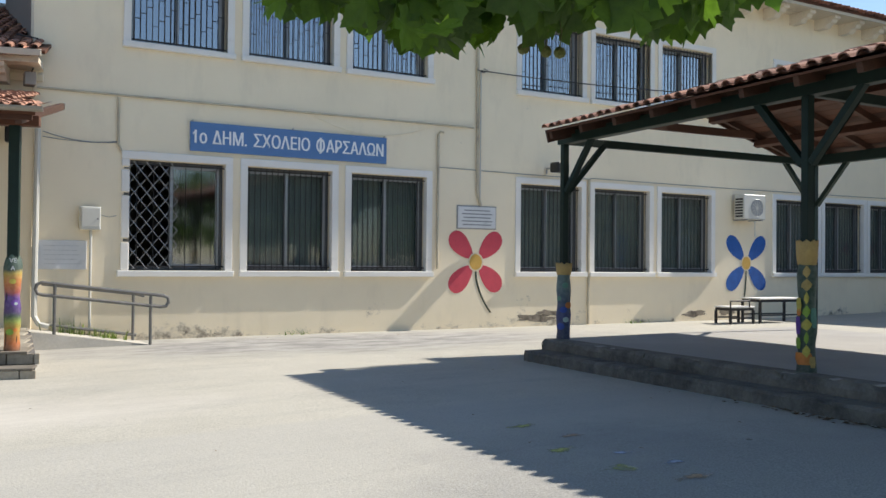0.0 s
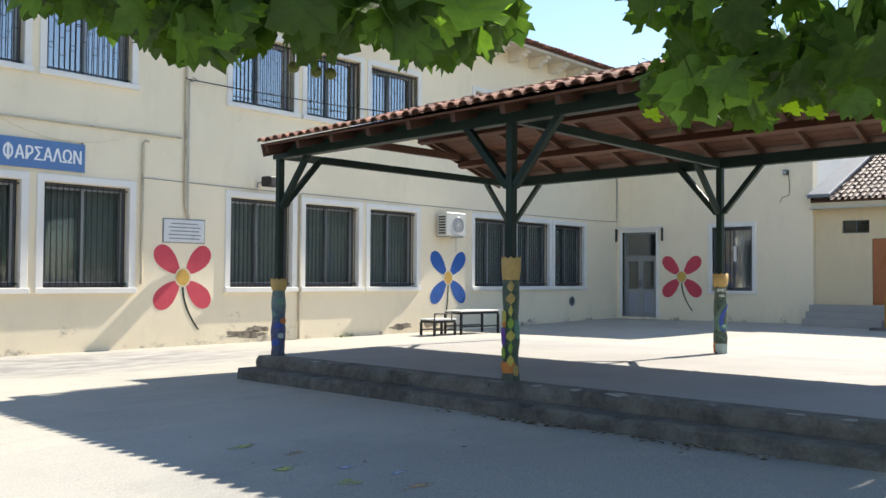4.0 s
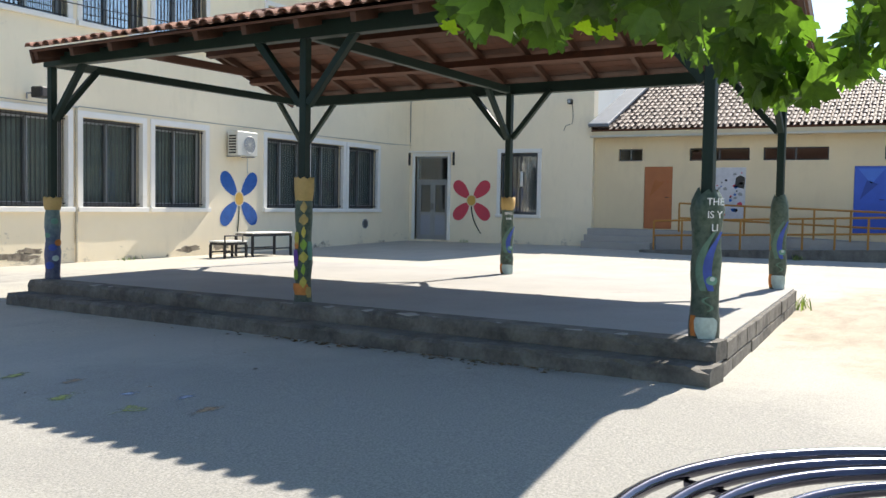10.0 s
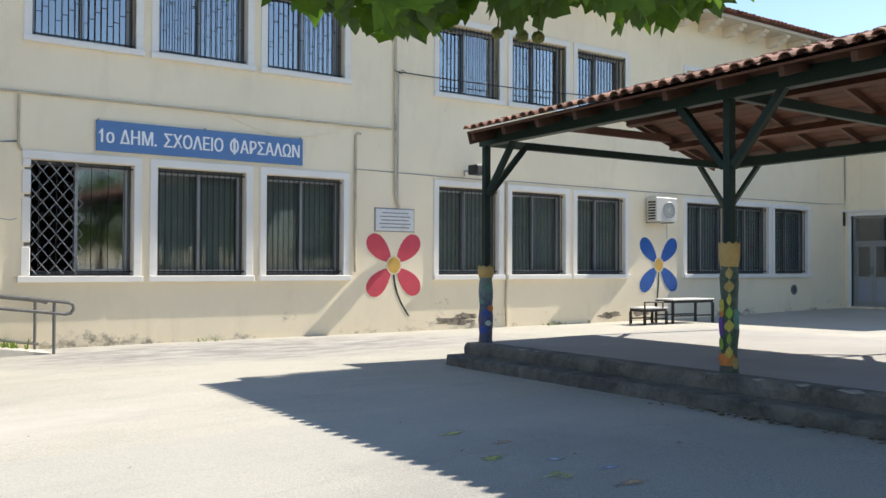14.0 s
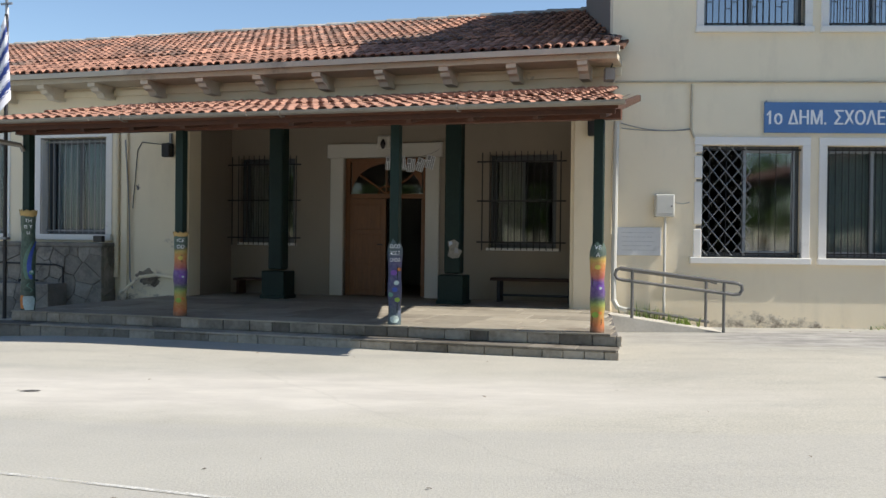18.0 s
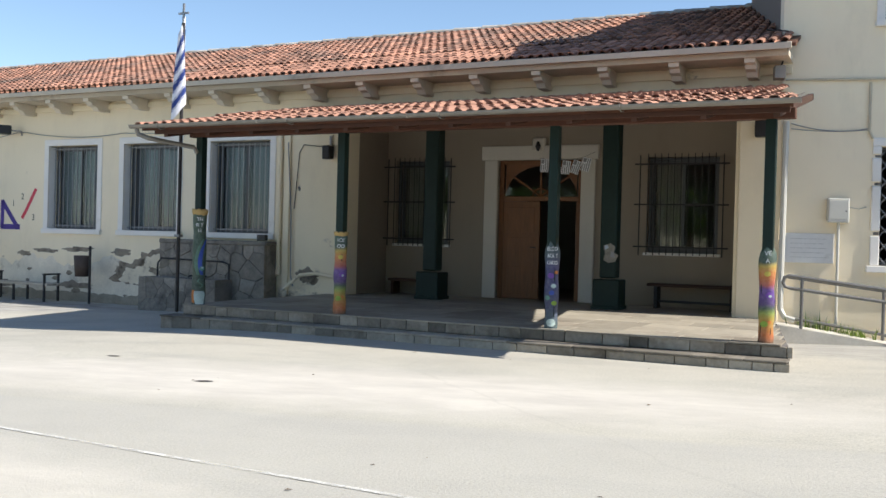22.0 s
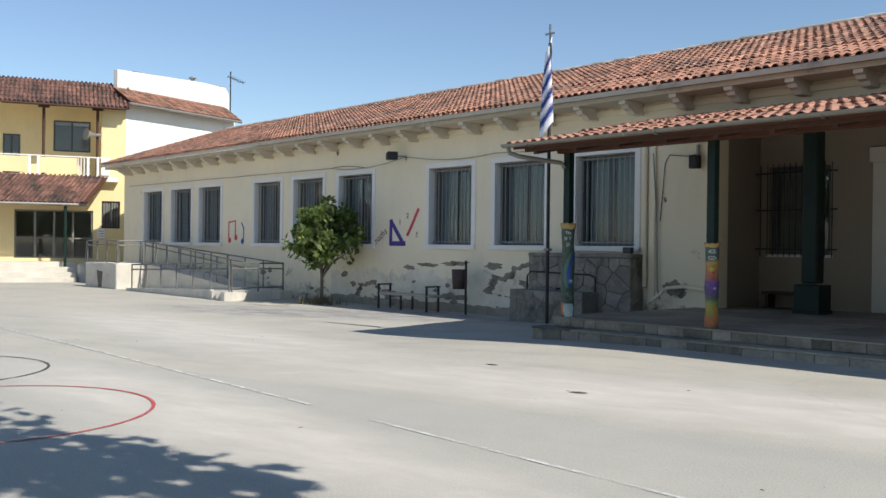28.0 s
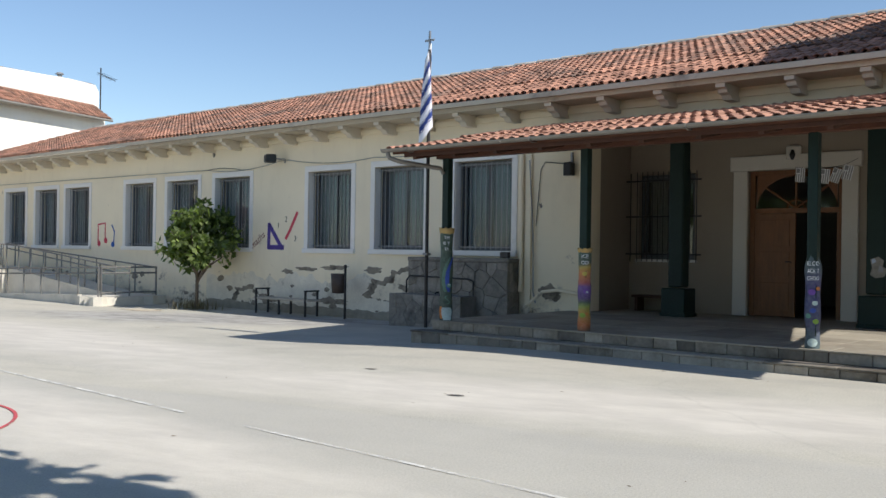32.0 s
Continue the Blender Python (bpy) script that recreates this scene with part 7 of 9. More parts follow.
SQUARE_P = surface("violet_wall_paint", (0.09, 0.06, 0.27), 0.8, vary=0.15, scale=5, relief=0.1)
WORD_P = surface("maroon_wall_paint", (0.2, 0.05, 0.05), 0.8, vary=0.15, scale=5, relief=0.1)
maths = thing("painted_maths_symbols", at_b(-17.4, -0.001, 1.38), "painted set square, ruler and digits on the wall", "mural")
for a, b_ in (((0.04, 0), (0.05, 0.66)), ((0.03, 0.64), (0.58, 0.0)), ((0.64, 0.04), (0, 0.04))):
    stroke("set_square_side", [a, b_], 0.12, SQUARE_P, maths, "violet-blue painted edge")
stroke("ruler", [(0.7, 0.24), (0.85, 0.45), (0.98, 0.66), (1.14, 0.92)], 0.09, RED_P, maths, "red painted ruler")
for ch, x, z in (("1", 0.36, 0.52), ("2", 0.66, 0.68), ("3", 1.02, 0.2)):
    letters(ch, 0.2, BLACKGREEN_P, maths, pose(x, -0.004, z), "painted_digit", 0.001)
letters("maths", 0.26, WORD_P, maths, pose(-0.62, -0.004, -0.02) @ pose(0, 0, 0, 0, -33, 0), "painted_word", 0.001)
melody = thing("painted_music_notes", at_b(-25.75, -0.001, 1.45), "painted red and blue music notes on the wall", "mural")
stroke("note_stem", [(0.0, 0.05), (0.0, 0.62), (0.42, 0.66), (0.42, 0.12)], 0.07, RED_P, melody)
stroke("note_stem", [(0.92, 0.02), (0.96, 0.4), (0.8, 0.6)], 0.06, BLUE_P, melody)
for x, z, mat in ((0.06, 0.03, RED_P), (0.46, 0.12, RED_P), (0.88, 0.0, BLUE_P)):
    part("note_head", flat([(x + 0.1 * math.cos(2 * math.pi * i / 14), z + 0.09 * math.sin(2 * math.pi * i / 14)) for i in range(14)], -0.005, 0.001), mat, melody)

# ---- stone drinking fountain ----
fnt = thing("stone_fountain", at_b(-12.12, -0.42, 0), "old drinking fountain faced with irregular grey stone", "fountain")
part("core", box(0.03, 2.63, 0.03, 0.41, -0.4, 1.16), PALE_MORTAR, fnt)
part("cap", box(-0.02, 2.68, -0.03, 0.41, 1.16, 1.25, 0.02), STONE, fnt, "grey slab cap")
rngf = random.Random(31)


def mosaic(w, z0, z1, n, rng):
    """Irregular cells that share a rectangle: each seed keeps what lies nearer to it than to the others."""
    seeds = []
    while len(seeds) < n:
        p = (rng.uniform(0, w), rng.uniform(z0, z1))
        if all((p[0] - q[0]) ** 2 + (p[1] - q[1]) ** 2 > 0.35 * w * (z1 - z0) / n for q in seeds):
            seeds.append(p)
    cells = []
    for p in seeds:
        poly = [(0, z0), (w, z0), (w, z1), (0, z1)]
        for q in seeds:
            if q == p:
                continue
            nx, nz = q[0] - p[0], q[1] - p[1]
            c = (q[0] ** 2 + q[1] ** 2 - p[0] ** 2 - p[1] ** 2) / 2
            out = []
            for i, a in enumerate(poly):
                b = poly[(i + 1) % len(poly)]
                da, db = a[0] * nx + a[1] * nz - c, b[0] * nx + b[1] * nz - c
                if da <= 0:
                    out.append(a)
                if (da < 0 < db) or (db < 0 < da):
                    f = da / (da - db)
                    out.append((a[0] + (b[0] - a[0]) * f, a[1] + (b[1] - a[1]) * f))
            poly = out
            if len(poly) < 3:
                break
        if len(poly) >= 3:
            cells.append(poly)
    return cells


def stone_piece(pts, depth, parent, m=None):
    cx, cz = sum(p[0] for p in pts) / len(pts), sum(p[1] for p in pts) / len(pts)
    ins = [(p[0] + (cx - p[0]) * 0.028, p[1] + (cz - p[1]) * 0.028) for p in pts]
    ins2 = [(p[0] + (cx - p[0]) * 0.08, p[1] + (cz - p[1]) * 0.08) for p in pts]
    bm = bmesh.new()
    a = [bm.verts.new((x, 0.05, z)) for x, z in ins]
    b = [bm.verts.new((x, -depth * 0.6, z)) for x, z in ins]
    c = [bm.verts.new((x, -depth, z)) for x, z in ins2]
    n = len(pts)
    for i in range(n):
        j = (i + 1) % n
        bm.faces.new((a[i], a[j], b[j], b[i]))
        bm.faces.new((b[i], b[j], c[j], c[i]))
    bm.faces.new(c)
    bmesh.ops.recalc_face_normals(bm, faces=bm.faces)
    ob = part("stone", bm, STONE, parent)
    if m:
        ob.matrix_basis = m
    return ob


for cell in mosaic(2.66, -0.38, 1.16, 46, rngf):
    stone_piece(cell, 0.012 + rngf.uniform(0, 0.02), fnt)
for cell in mosaic(0.4, -0.35, 1.16, 7, rngf):
    stone_piece(cell, 0.02, fnt, pose(2.63, 0, 0, 0, 0, 90))
for x, y, w_, d_, h_ in ((-0.05, -0.55, 1.95, 0.53, 0.48),):
    part("basin_block", box(x + 0.02, x + w_ - 0.02, y + 0.02, y + d_, -0.35, h_), PALE_MORTAR, fnt, "low stone block before the fountain")
    for cell in mosaic(w_, -0.33, h_, 16, rngf):
        stone_piece(cell, 0.012, fnt, pose(x, y + 0.02, 0))
part("water_pipe", bar([(0.0, -0.06, 0.2), (0.02, -0.08, 0.75), (0.12, -0.09, 0.85), (1.7, -0.09, 0.82), (1.85, -0.09, 0.78), (1.85, -0.08, 0.45)], 0.018, 6), IRON, fnt, "rusty water pipe")
for x in (0.9, 1.25):
    part("tap", bar([(x, -0.05, 0.52), (x, -0.14, 0.52), (x, -0.15, 0.47)], 0.016, 6), IRON, fnt, "old tap")
part("junction_box", box(2.4, 2.6, 0.05, 0.15, 1.26, 1.38, 0.01), BLACK, fnt)

# ---- flag on its pole ----
pole = thing("flagpole", at_b(-8.84, -3.55, 0.1), "slim steel flagpole with a cross and a furled striped flag", "flagpole")
part("pole", bar([(0, 0, 0), (0, 0, 4.62)], 0.028, 8), IRON, pole)
part("cross", bx(bx(bmesh.new(), -0.016, 0.016, -0.012, 0.012, 4.6, 4.93), -0.1, 0.1, -0.012, 0.012, 4.76, 4.79), ALU, pole, "small metal cross")
part("clamp", box(-0.05, 0.05, -0.05, 0.05, 1.2, 1.24, 0.005), IRON_GREY, pole)
FLAG_W = surface("white_flag_cloth", (0.75, 0.76, 0.8), 0.85, vary=0.05, relief=0.1)
FLAG_B = surface("blue_flag_cloth", (0.02, 0.045, 0.2), 0.85, vary=0.1, relief=0.1)
flag = thing("flag", at_b(-8.84, -3.55, 3.25), "furled blue and white striped flag hanging down", "flag")
for s in range(9):
    bm = bmesh.new()
    k, n = 6, 14
    rows = []
    for i in range(k + 1):
        z0 = 1.42 - s * 0.15 - 0.2 * i / k
        rows.append([])
        for j in range(n):
            a = 2 * math.pi * j / n
            w = 0.05 + 0.09 * (1 - z0 / 1.6) + 0.012 * math.sin(3 * a + z0 * 4)
            rows[-1].append(bm.verts.new((w * math.cos(a) - 0.03 - 0.05 * (1 - z0 / 1.6), 0.6 * w * math.sin(a), z0 + 0.16 * math.cos(a - 0.6))))
    for i in range(k):
        for j in range(n):
            bm.faces.new((rows[i][j], rows[i + 1][j], rows[i + 1][(j + 1) % n], rows[i][(j + 1) % n]))
    part("stripe", bm, FLAG_B if s % 2 else FLAG_W, flag, "blue stripe" if s % 2 else "white stripe", True)

# ---- along the long wing: bench, bin, bush ----
gb = -0.2
bench = thing("bench", at_b(-17.0, -0.75, gb), "low garden bench with iron ends and weathered slats", "bench")
for i in range(3):
    part("slat", box(0.0, 2.0, 0.02 + i * 0.14, 0.13 + i * 0.14, 0.35, 0.4, 0.006), surface("grey_weathered_slat", (0.42, 0.37, 0.3), 0.9, vary=0.2, squash=(1, 6, 6)) if i == 0 else bpy.data.materials["grey_weathered_slat"], bench)
for x in (0.08, 0.95, 1.9):
    for y in (0.03, 0.4):
        part("leg", box(x - 0.022, x + 0.022, y - 0.022, y + 0.022, 0, 0.36 if x == 0.95 else 0.58, 0.004), IRON, bench)
for x in (0.08, 1.9):
    part("armrest", box(x - 0.035, x + 0.035, 0.0, 0.44, 0.58, 0.615, 0.006), IRON, bench)
litter = thing("litter_bin", at_b(-14.05, -0.45, gb), "rusty brown metal litter bin on a post", "bin")
part("post", bar([(0, 0, 0), (0, 0, 1.18)], 0.028, 8), IRON, litter)
part("cap", bar([(0, 0, 1.18), (0, 0, 1.24)], (0.045, 0.02), 8), IRON, litter)
bm = bmesh.new()
n = 14
rings = []
for r, z in ((0.15, 0.58), (0.18, 1.03), (0.165, 1.03), (0.14, 0.6)):
    rings.append([bm.verts.new((-0.22 + r * math.cos(2 * math.pi * j / n), r * math.sin(2 * math.pi * j / n), z)) for j in range(n)])
for i in range(3):
    for j in range(n):
        bm.faces.new((rings[i][j], rings[i][(j + 1) % n], rings[i + 1][(j + 1) % n], rings[i + 1][j]))
bm.faces.new(rings[0][::-1])
bm.faces.new(rings[3])
part("bucket", bm, surface("rusty_brown_metal", (0.075, 0.055, 0.045), 0.7, 0.2, vary=0.3, scale=6), litter, "rusty bucket", True)
part("hanger", bar([(0, 0, 0.98), (-0.06, 0, 0.98)], 0.02, 6), IRON, litter)

# ---- ramp along the long wing ----
def wedge(pts_top, z_low):
    bm = bmesh.new()
    top = [bm.verts.new(p) for p in pts_top]
    low = [bm.verts.new((p[0], p[1], z_low)) for p in pts_top]
    bm.faces.new(top)
    bm.faces.new(low[::-1])
    n = len(pts_top)
    for i in range(n):
        j = (i + 1) % n
        bm.faces.new((top[j], top[i], low[i], low[j]))
    bmesh.ops.recalc_face_normals(bm, faces=bm.faces)
    return bm


PALE_CON = surface("pale_concrete", (0.6, 0.56, 0.48), 0.9, vary=0.2, scale=1.5, relief=0.3, stain=(0.3, 0.27, 0.22), stain_at=(0.6, 0.75))
ramp_b = thing("ramp_long_wing", MB, "pale concrete access ramp with low walls", "ramp", "", "structure")
part("landing", box(-31.9, -29.2, -2.3, -0.3, -0.5, 0.66, 0.03), PALE_CON, ramp_b)
part("upper_ramp", wedge([(-22.6, -1.3, 0.03), (-22.6, -0.3, 0.03), (-29.19, -0.3, 0.655), (-29.19, -1.3, 0.655)], -0.5), PALE_CON, ramp_b)
part("lower_ramp", wedge([(-22.6, -2.2, 0.02), (-22.6, -1.31, 0.02), (-28.2, -1.31, -0.17), (-28.2, -2.2, -0.17)], -0.5), PALE_CON, ramp_b)
part("kerb", wedge([(-22.6, -2.34, 0.06), (-22.6, -2.21, 0.06), (-28.3, -2.21, -0.13), (-28.3, -2.34, -0.13)], -0.5), PALE_CON, ramp_b)
rngr = random.Random(8)
edge = [(-22.59, -0.3), (-22.59, -2.42)]
edge += [(-22.2 + 0.14 * i, -2.42 + rngr.uniform(-0.1, 0.06)) for i in range(6)]
edge += [(-21.42 + rngr.uniform(-0.1, 0.05), -2.3 + 0.22 * i) for i in range(9)] + [(-21.5, -0.3)]
part("turning_slab", wedge([(x, y, 0.03) for x, y in edge], -0.5), PALE_CON, ramp_b, "pale slab with a broken edge")
# black plate on the solid block: the drain's inner shade put into colour
bm = bmesh.new()
q = [(-30.85, 0.4), (-30.35, 0.36), (-30.42, -0.19), (-30.72, -0.19)]
a = [bm.verts.new((x, -2.306, z)) for x, z in q]
b_ = [bm.verts.new((x, -2.2, z)) for x, z in q]
bm.faces.new(a)
bm.faces.new(b_[::-1])
for i in range(4):
    bm.faces.new((a[(i + 1) % 4], a[i], b_[i], b_[(i + 1) % 4]))
bmesh.ops.recalc_face_normals(bm, faces=bm.faces)
part("drain_opening", bm, BLACK, ramp_b, "black plate standing for the shaded drain opening")
GREY_RAILS = "grey ramp railings"
railing("ramp_railing", "grey tubular ramp railing beside the yard", RAIL_GREY, (-28.0, -2.27, -0.14), (-21.62, -2.27, 0.03), 0.79, 7, (1.0, 0.8), 0.024, GREY_RAILS, MB)
railing("ramp_railing", "grey tubular railing across the ramp's turn", RAIL_GREY, (-21.6, -2.2, 0.03), (-21.75, -0.45, 0.03), 0.79, 3, (1.0, 0.8, 0.13), 0.022, GREY_RAILS, MB)
railing("ramp_railing", "grey tubular railing between the two ramps", RAIL_GREY, (-22.4, -1.33, 0.04), (-29.1, -1.33, 0.66), 0.78, 9, (1.0, 0.8), 0.022, GREY_RAILS, MB)
railing("ramp_railing", "grey tubular ramp railing at the landing", RAIL_GREY, (-31.85, -2.24, 0.65), (-29.28, -2.24, 0.65), 0.78, 4, (1.0, 0.8, 0.08), 0.022, GREY_RAILS, MB)
railing("ramp_railing", "grey tubular railing on the landing's side", RAIL_GREY, (-29.25, -2.2, 0.65), (-29.2, -1.4, 0.65), 0.78, 2, (1.0, 0.8), 0.022, GREY_RAILS, MB)
railing("ramp_railing", "grey tubular wall-side ramp railing", RAIL_GREY, (-21.85, -0.4, 0.03), (-31.6, -0.4, 0.66), 0.78, 10, (1.0,), 0.022, GREY_RAILS, MB)

# ---- yellow two-storey building across the yard ----
MF = pose(-33.64, 25.52, 0, 0, 0, 56.3)  # x along the yellow front, its corner at 0
MS = MF @ pose(0, 0, 0, 0, 0, 36)  # the white side wall that runs back from that corner
far = thing("yellow_building", MF, "yellow two-storey building with a balcony and tiled roofs", "building")
holes_g = [(-4.31, -1.27, 0.69, 2.7), (-0.94, -0.2, 1.97, 3.13), (-9.5, -6.0, 0.69, 2.7)]
holes_u = [(-2.87, -1.37, 5.29, 6.64), (-4.85, -4.17, 4.2, 5.95), (-8.7, -7.2, 5.29, 6.64)]
LOG = 1.5  # the upper wall stands back behind the balcony
part("wall", wall_bm(-22, 0.0, -0.6, 4.0, 0.3, holes_g), YELLOW, far, "yellow rendered wall")
w2 = part("upper_wall", wall_bm(-22, -0.98, 4.0, 7.3, 0.3, holes_u), YELLOW, far, "yellow rendered wall")
w2.matrix_basis = pose(0, LOG, 0)
part("corner_pier", box(-0.98, 0.0, 0.0, 0.3, 4.004, 7.3), YELLOW, far, "yellow corner pier")
part("loggia_cheek", box(-1.0, -0.7, 0.304, LOG + 0.3, 4.004, 7.3), YELLOW, far)
part("back_wall", box(-22, 4.0, 9, 9.3, -0.6, 7.3), ROOM, far)
part("upper_floor", box(-22, -0.3, -0.34, 9, 3.93, 4.14), WHITE_R, far)
part("top_slab", box(-22, -0.1, 0.5, 9.3, 7.31, 7.4), WHITE, far)


def far_part(name, bm, mat, label=""):
    ob = part(name, bm, mat, far, label)
    ob.matrix_basis = pose(0, 0, 0, 0, 0, 36)
    return ob


far_part("white_wall", box(0.004, 6.5, 0.0, 0.3, -0.6, 7.35), WHITE_R, "sunlit white wall")
far_part("end_wall", box(6.2, 6.5, 0.3, 8, -0.6, 7.35), WHITE_R)
bm = bmesh.new()
pr = [(0.1, 7.3), (6.8, 7.3), (6.8, 8.75), (6.55, 9.06), (5.0, 9.08), (0.1, 8.88)]
a = [bm.verts.new((x, 0.7, z)) for x, z in pr]
b_ = [bm.verts.new((x, 0.95, z)) for x, z in pr]
bm.faces.new(a)
bm.faces.new(b_[::-1])
for i in range(len(pr)):
    j = (i + 1) % len(pr)
    bm.faces.new((a[j], a[i], b_[i], b_[j]))
bmesh.ops.recalc_face_normals(bm, faces=bm.faces)
far_part("parapet", bm, WHITE_R, "white parapet wall")
for i in range(7):
    far_part("parapet_tile", bar([(1.0 + i * 0.8, 0.82, 8.92 + 0.024 * i), (1.62 + i * 0.8, 0.83, 8.935 + 0.024 * i)], 0.045, 6), TILE_DARK)
far_part("verge", bar([(6.5, 0.82, 9.08), (6.82, 0.82, 8.78), (6.86, 0.82, 8.3)], 0.05, 6), IRON, "dark verge strip")
far_part("roof_vent", bar([(4.6, 0.9, 9.05), (4.6, 0.9, 9.2), (4.6, 0.9, 9.22), (4.6, 0.9, 9.3)], (0.1, 0.1, 0.2, 0.12), 10), IRON_GREY, "small grey roof vent")
roof_slope("far_roof_main", MF @ pose(-22, -0.6, 0), 22.1, 1.9, 7.05, 8.3, TILE_DARK, 31, "weathered brown tile roof of the yellow building")
rs = roof_slope("far_roof_side", MS @ pose(-0.1, -0.5, 0), 6.5, 1.2, 7.3, 8.05, TILE, 32, "orange tile roof strip below the parapet")
far_part("gutter", bar([(-0.3, -0.55, 7.27), (6.4, -0.55, 7.27)], 0.06, 8), GUTTER, "grey gutter")
part("gutter", bar([(-22, -0.65, 7.0), (-0.05, -0.65, 7.0)], 0.05, 8), BROWN, far)
rs = roof_slope("far_roof_porch", MF @ pose(-22, -1.9, 0), 20.4, 1.55, 2.92, 4.12, TILE_DARK, 33, "brown tile roof over the far entrance")
for ob in rs.children:  # its verge runs aslant
    ob.data.transform(Matrix(((1, 0.45, 0, 0), (0, 1, 0, 0), (0, 0, 1, 0), (0, 0, 0, 1))))
part("porch_gutter", bar([(-22, -1.98, 2.87), (-1.6, -1.98, 2.87)], 0.06, 8), GUTTER, far, "grey gutter")
for x in (-5.3, -3.75, -3.42, -1.5, -1.12):
    part("railing_post", box(x - 0.05, x + 0.05, -0.33, -0.23, 4.14, 4.9), WHITE, far, "white railing post")
for x0, x1 in ((-5.24, -3.81), (-3.36, -1.95)):
    part("balcony_panel", box(x0, x1, -0.3, -0.26, 4.22, 4.87, 0.006), YELLOW, far, "yellow balcony panel")
part("corner_panel", box(-1.0, -0.66, -0.34, -0.26, 4.18, 4.92, 0.01), WHITE_R, far, "white corner panel")
part("side_panel", box(-0.7, -0.64, -0.26, -0.004, 4.18, 4.92, 0.01), WHITE_R, far, "white corner panel")
part("balcony_rail", box(-22, -0.62, -0.32, -0.24, 4.9, 4.95, 0.008), WHITE, far)
for i in range(26):
    part("baluster", bar([(-5.4 - i * 0.14, -0.28, 4.14), (-5.4 - i * 0.14, -0.28, 4.9)], 0.025, 6), WHITE, far)
for i in range(4):
    part("baluster", bar([(-1.9 + i * 0.12, -0.28, 4.14), (-1.9 + i * 0.12, -0.28, 4.9)], 0.025, 6), WHITE, far)
for x in (-9.1, -6.07, -3.23, -1.14):
    part("balcony_post", bar([(x, -0.15, 4.14), (x, -0.15, 7.05)], 0.06, 8), BROWN, far, "brown balcony post")
    part("post_capital", box(x - 0.22, x + 0.22, -0.22, -0.08, 6.93, 7.06, 0.01), BROWN, far)
for x0, x1, z0, z1 in holes_g + holes_u:
    wn_ = thing("far_window", MF @ pose(x0, 0.08 if z0 < 4 else LOG + 0.08, z0), "dark glazed opening in the yellow wall", "window", "far windows")
    w, h = x1 - x0, z1 - z0
    frame_bars(wn_, 0.002, w - 0.002, 0, 0.002, h - 0.002, 0.07, ALU_DARK if w < 2.5 else GUTTER)
    k = 4 if w > 2 else 2
    for i in range(k):
        p0, p1 = 0.06 + (w - 0.12) * i / k, 0.06 + (w - 0.12) * (i + 1) / k
        pane(wn_, p0, p1, 0.03, 0.06, h - 0.06, GLASS)
        if i:
            part("mullion", box(p0 - 0.04, p0 + 0.04, 0, 0.05, 0.06, h - 0.06), GUTTER if w > 2 else ALU_DARK, wn_)
    if w > 2:
        part("mid_rail", box(0.06, w - 0.06, 0, 0.05, h * 0.4, h * 0.4 + 0.06), GUTTER, wn_)
    if z0 == 1.97:
        upright_bars(wn_, 0, w, -0.06, 0, h, 7, 0.012)
steps_f = thing("entrance_steps", MF, "cream stone steps before the far entrance", "steps", "", "structure")
for i in range(4):
    part("step", box(-22, -1.95 + 0.02 * (i == 0), -2.8 + i * 0.4, -0.002, -0.4, -0.03 + 0.2 * i, 0.012), PALE_CON, steps_f)
part("flank_stone", box(-1.92, -1.5, -2.4, -1.2, -0.4, 0.52, 0.1), PALE_CON, steps_f)
railing("porch_rail", "thin pale blue post rail at the far steps", ALU, (-1.6, -2.5, 0.0), (-1.55, -1.0, 0.45), 0.95, 3, (1.0, 0.5), 0.022, "", MF)
gp = thing("porch_post", MF @ pose(-2.37, -1.88, -0.25), "dark green slim post of the far entrance", "post")
part("shaft", bar([(0, 0, 0), (0, 0, 3.1)], 0.06, 8), GREEN, gp)
part("base", box(-0.11, 0.11, -0.11, 0.11, 0, 0.14, 0.01), GREEN, gp)
horn = thing("horn_loudspeaker", MF @ pose(-1.3, -0.35, 5.88, 0, 0, -65), "grey horn loudspeaker on the balcony post", "loudspeaker")
part("bell", bar([(0, 0.1, 0), (0, -0.08, 0), (0, -0.24, 0.01), (0, -0.34, 0.02)], (0.05, 0.09, 0.16, 0.26), 14), ALU, horn)
part("driver", bar([(0, 0.28, 0), (0, 0.1, 0)], 0.07, 10), IRON_GREY, horn)
ant = thing("aerial", MS @ pose(7.0, 0.8, 6.0), "thin roof aerial on a pole", "aerial")
part("mast", bar([(0, 0, 0), (0, 0, 3.95)], 0.035, 6), IRON, ant)
part("boom", bar([(-0.2, 0, 3.7), (0.95, 0, 3.5)], 0.018, 6), IRON, ant)
for i in range(6):
    part("element", bar([(0.0 + i * 0.16, -0.25, 3.67 - i * 0.028), (0.0 + i * 0.16, 0.25, 3.67 - i * 0.028)], 0.01, 4), IRON, ant)
plate = thing("wall_notice", MF @ pose(-1.1, -0.02, 1.55), "white notice board on the yellow wall", "notice")
part("sheet", box(0, 0.3, -0.01, 0.02, 0, 0.42), SIGN_WHITE, plate)
for i in range(3):
    part("text_bar", box(0.04, 0.26, -0.013, -0.01, 0.08 + i * 0.1, 0.11 + i * 0.1), RED_P if i == 1 else IRON_GREY, plate)
part_w = tagged(part("wall_wing_link", box(-36.9, B_END, 1.6, 1.9, -0.6, 4.1), YELLOW), "yellow link wall between the wings", "wall", "", "structure")
part_w.matrix_basis = MB

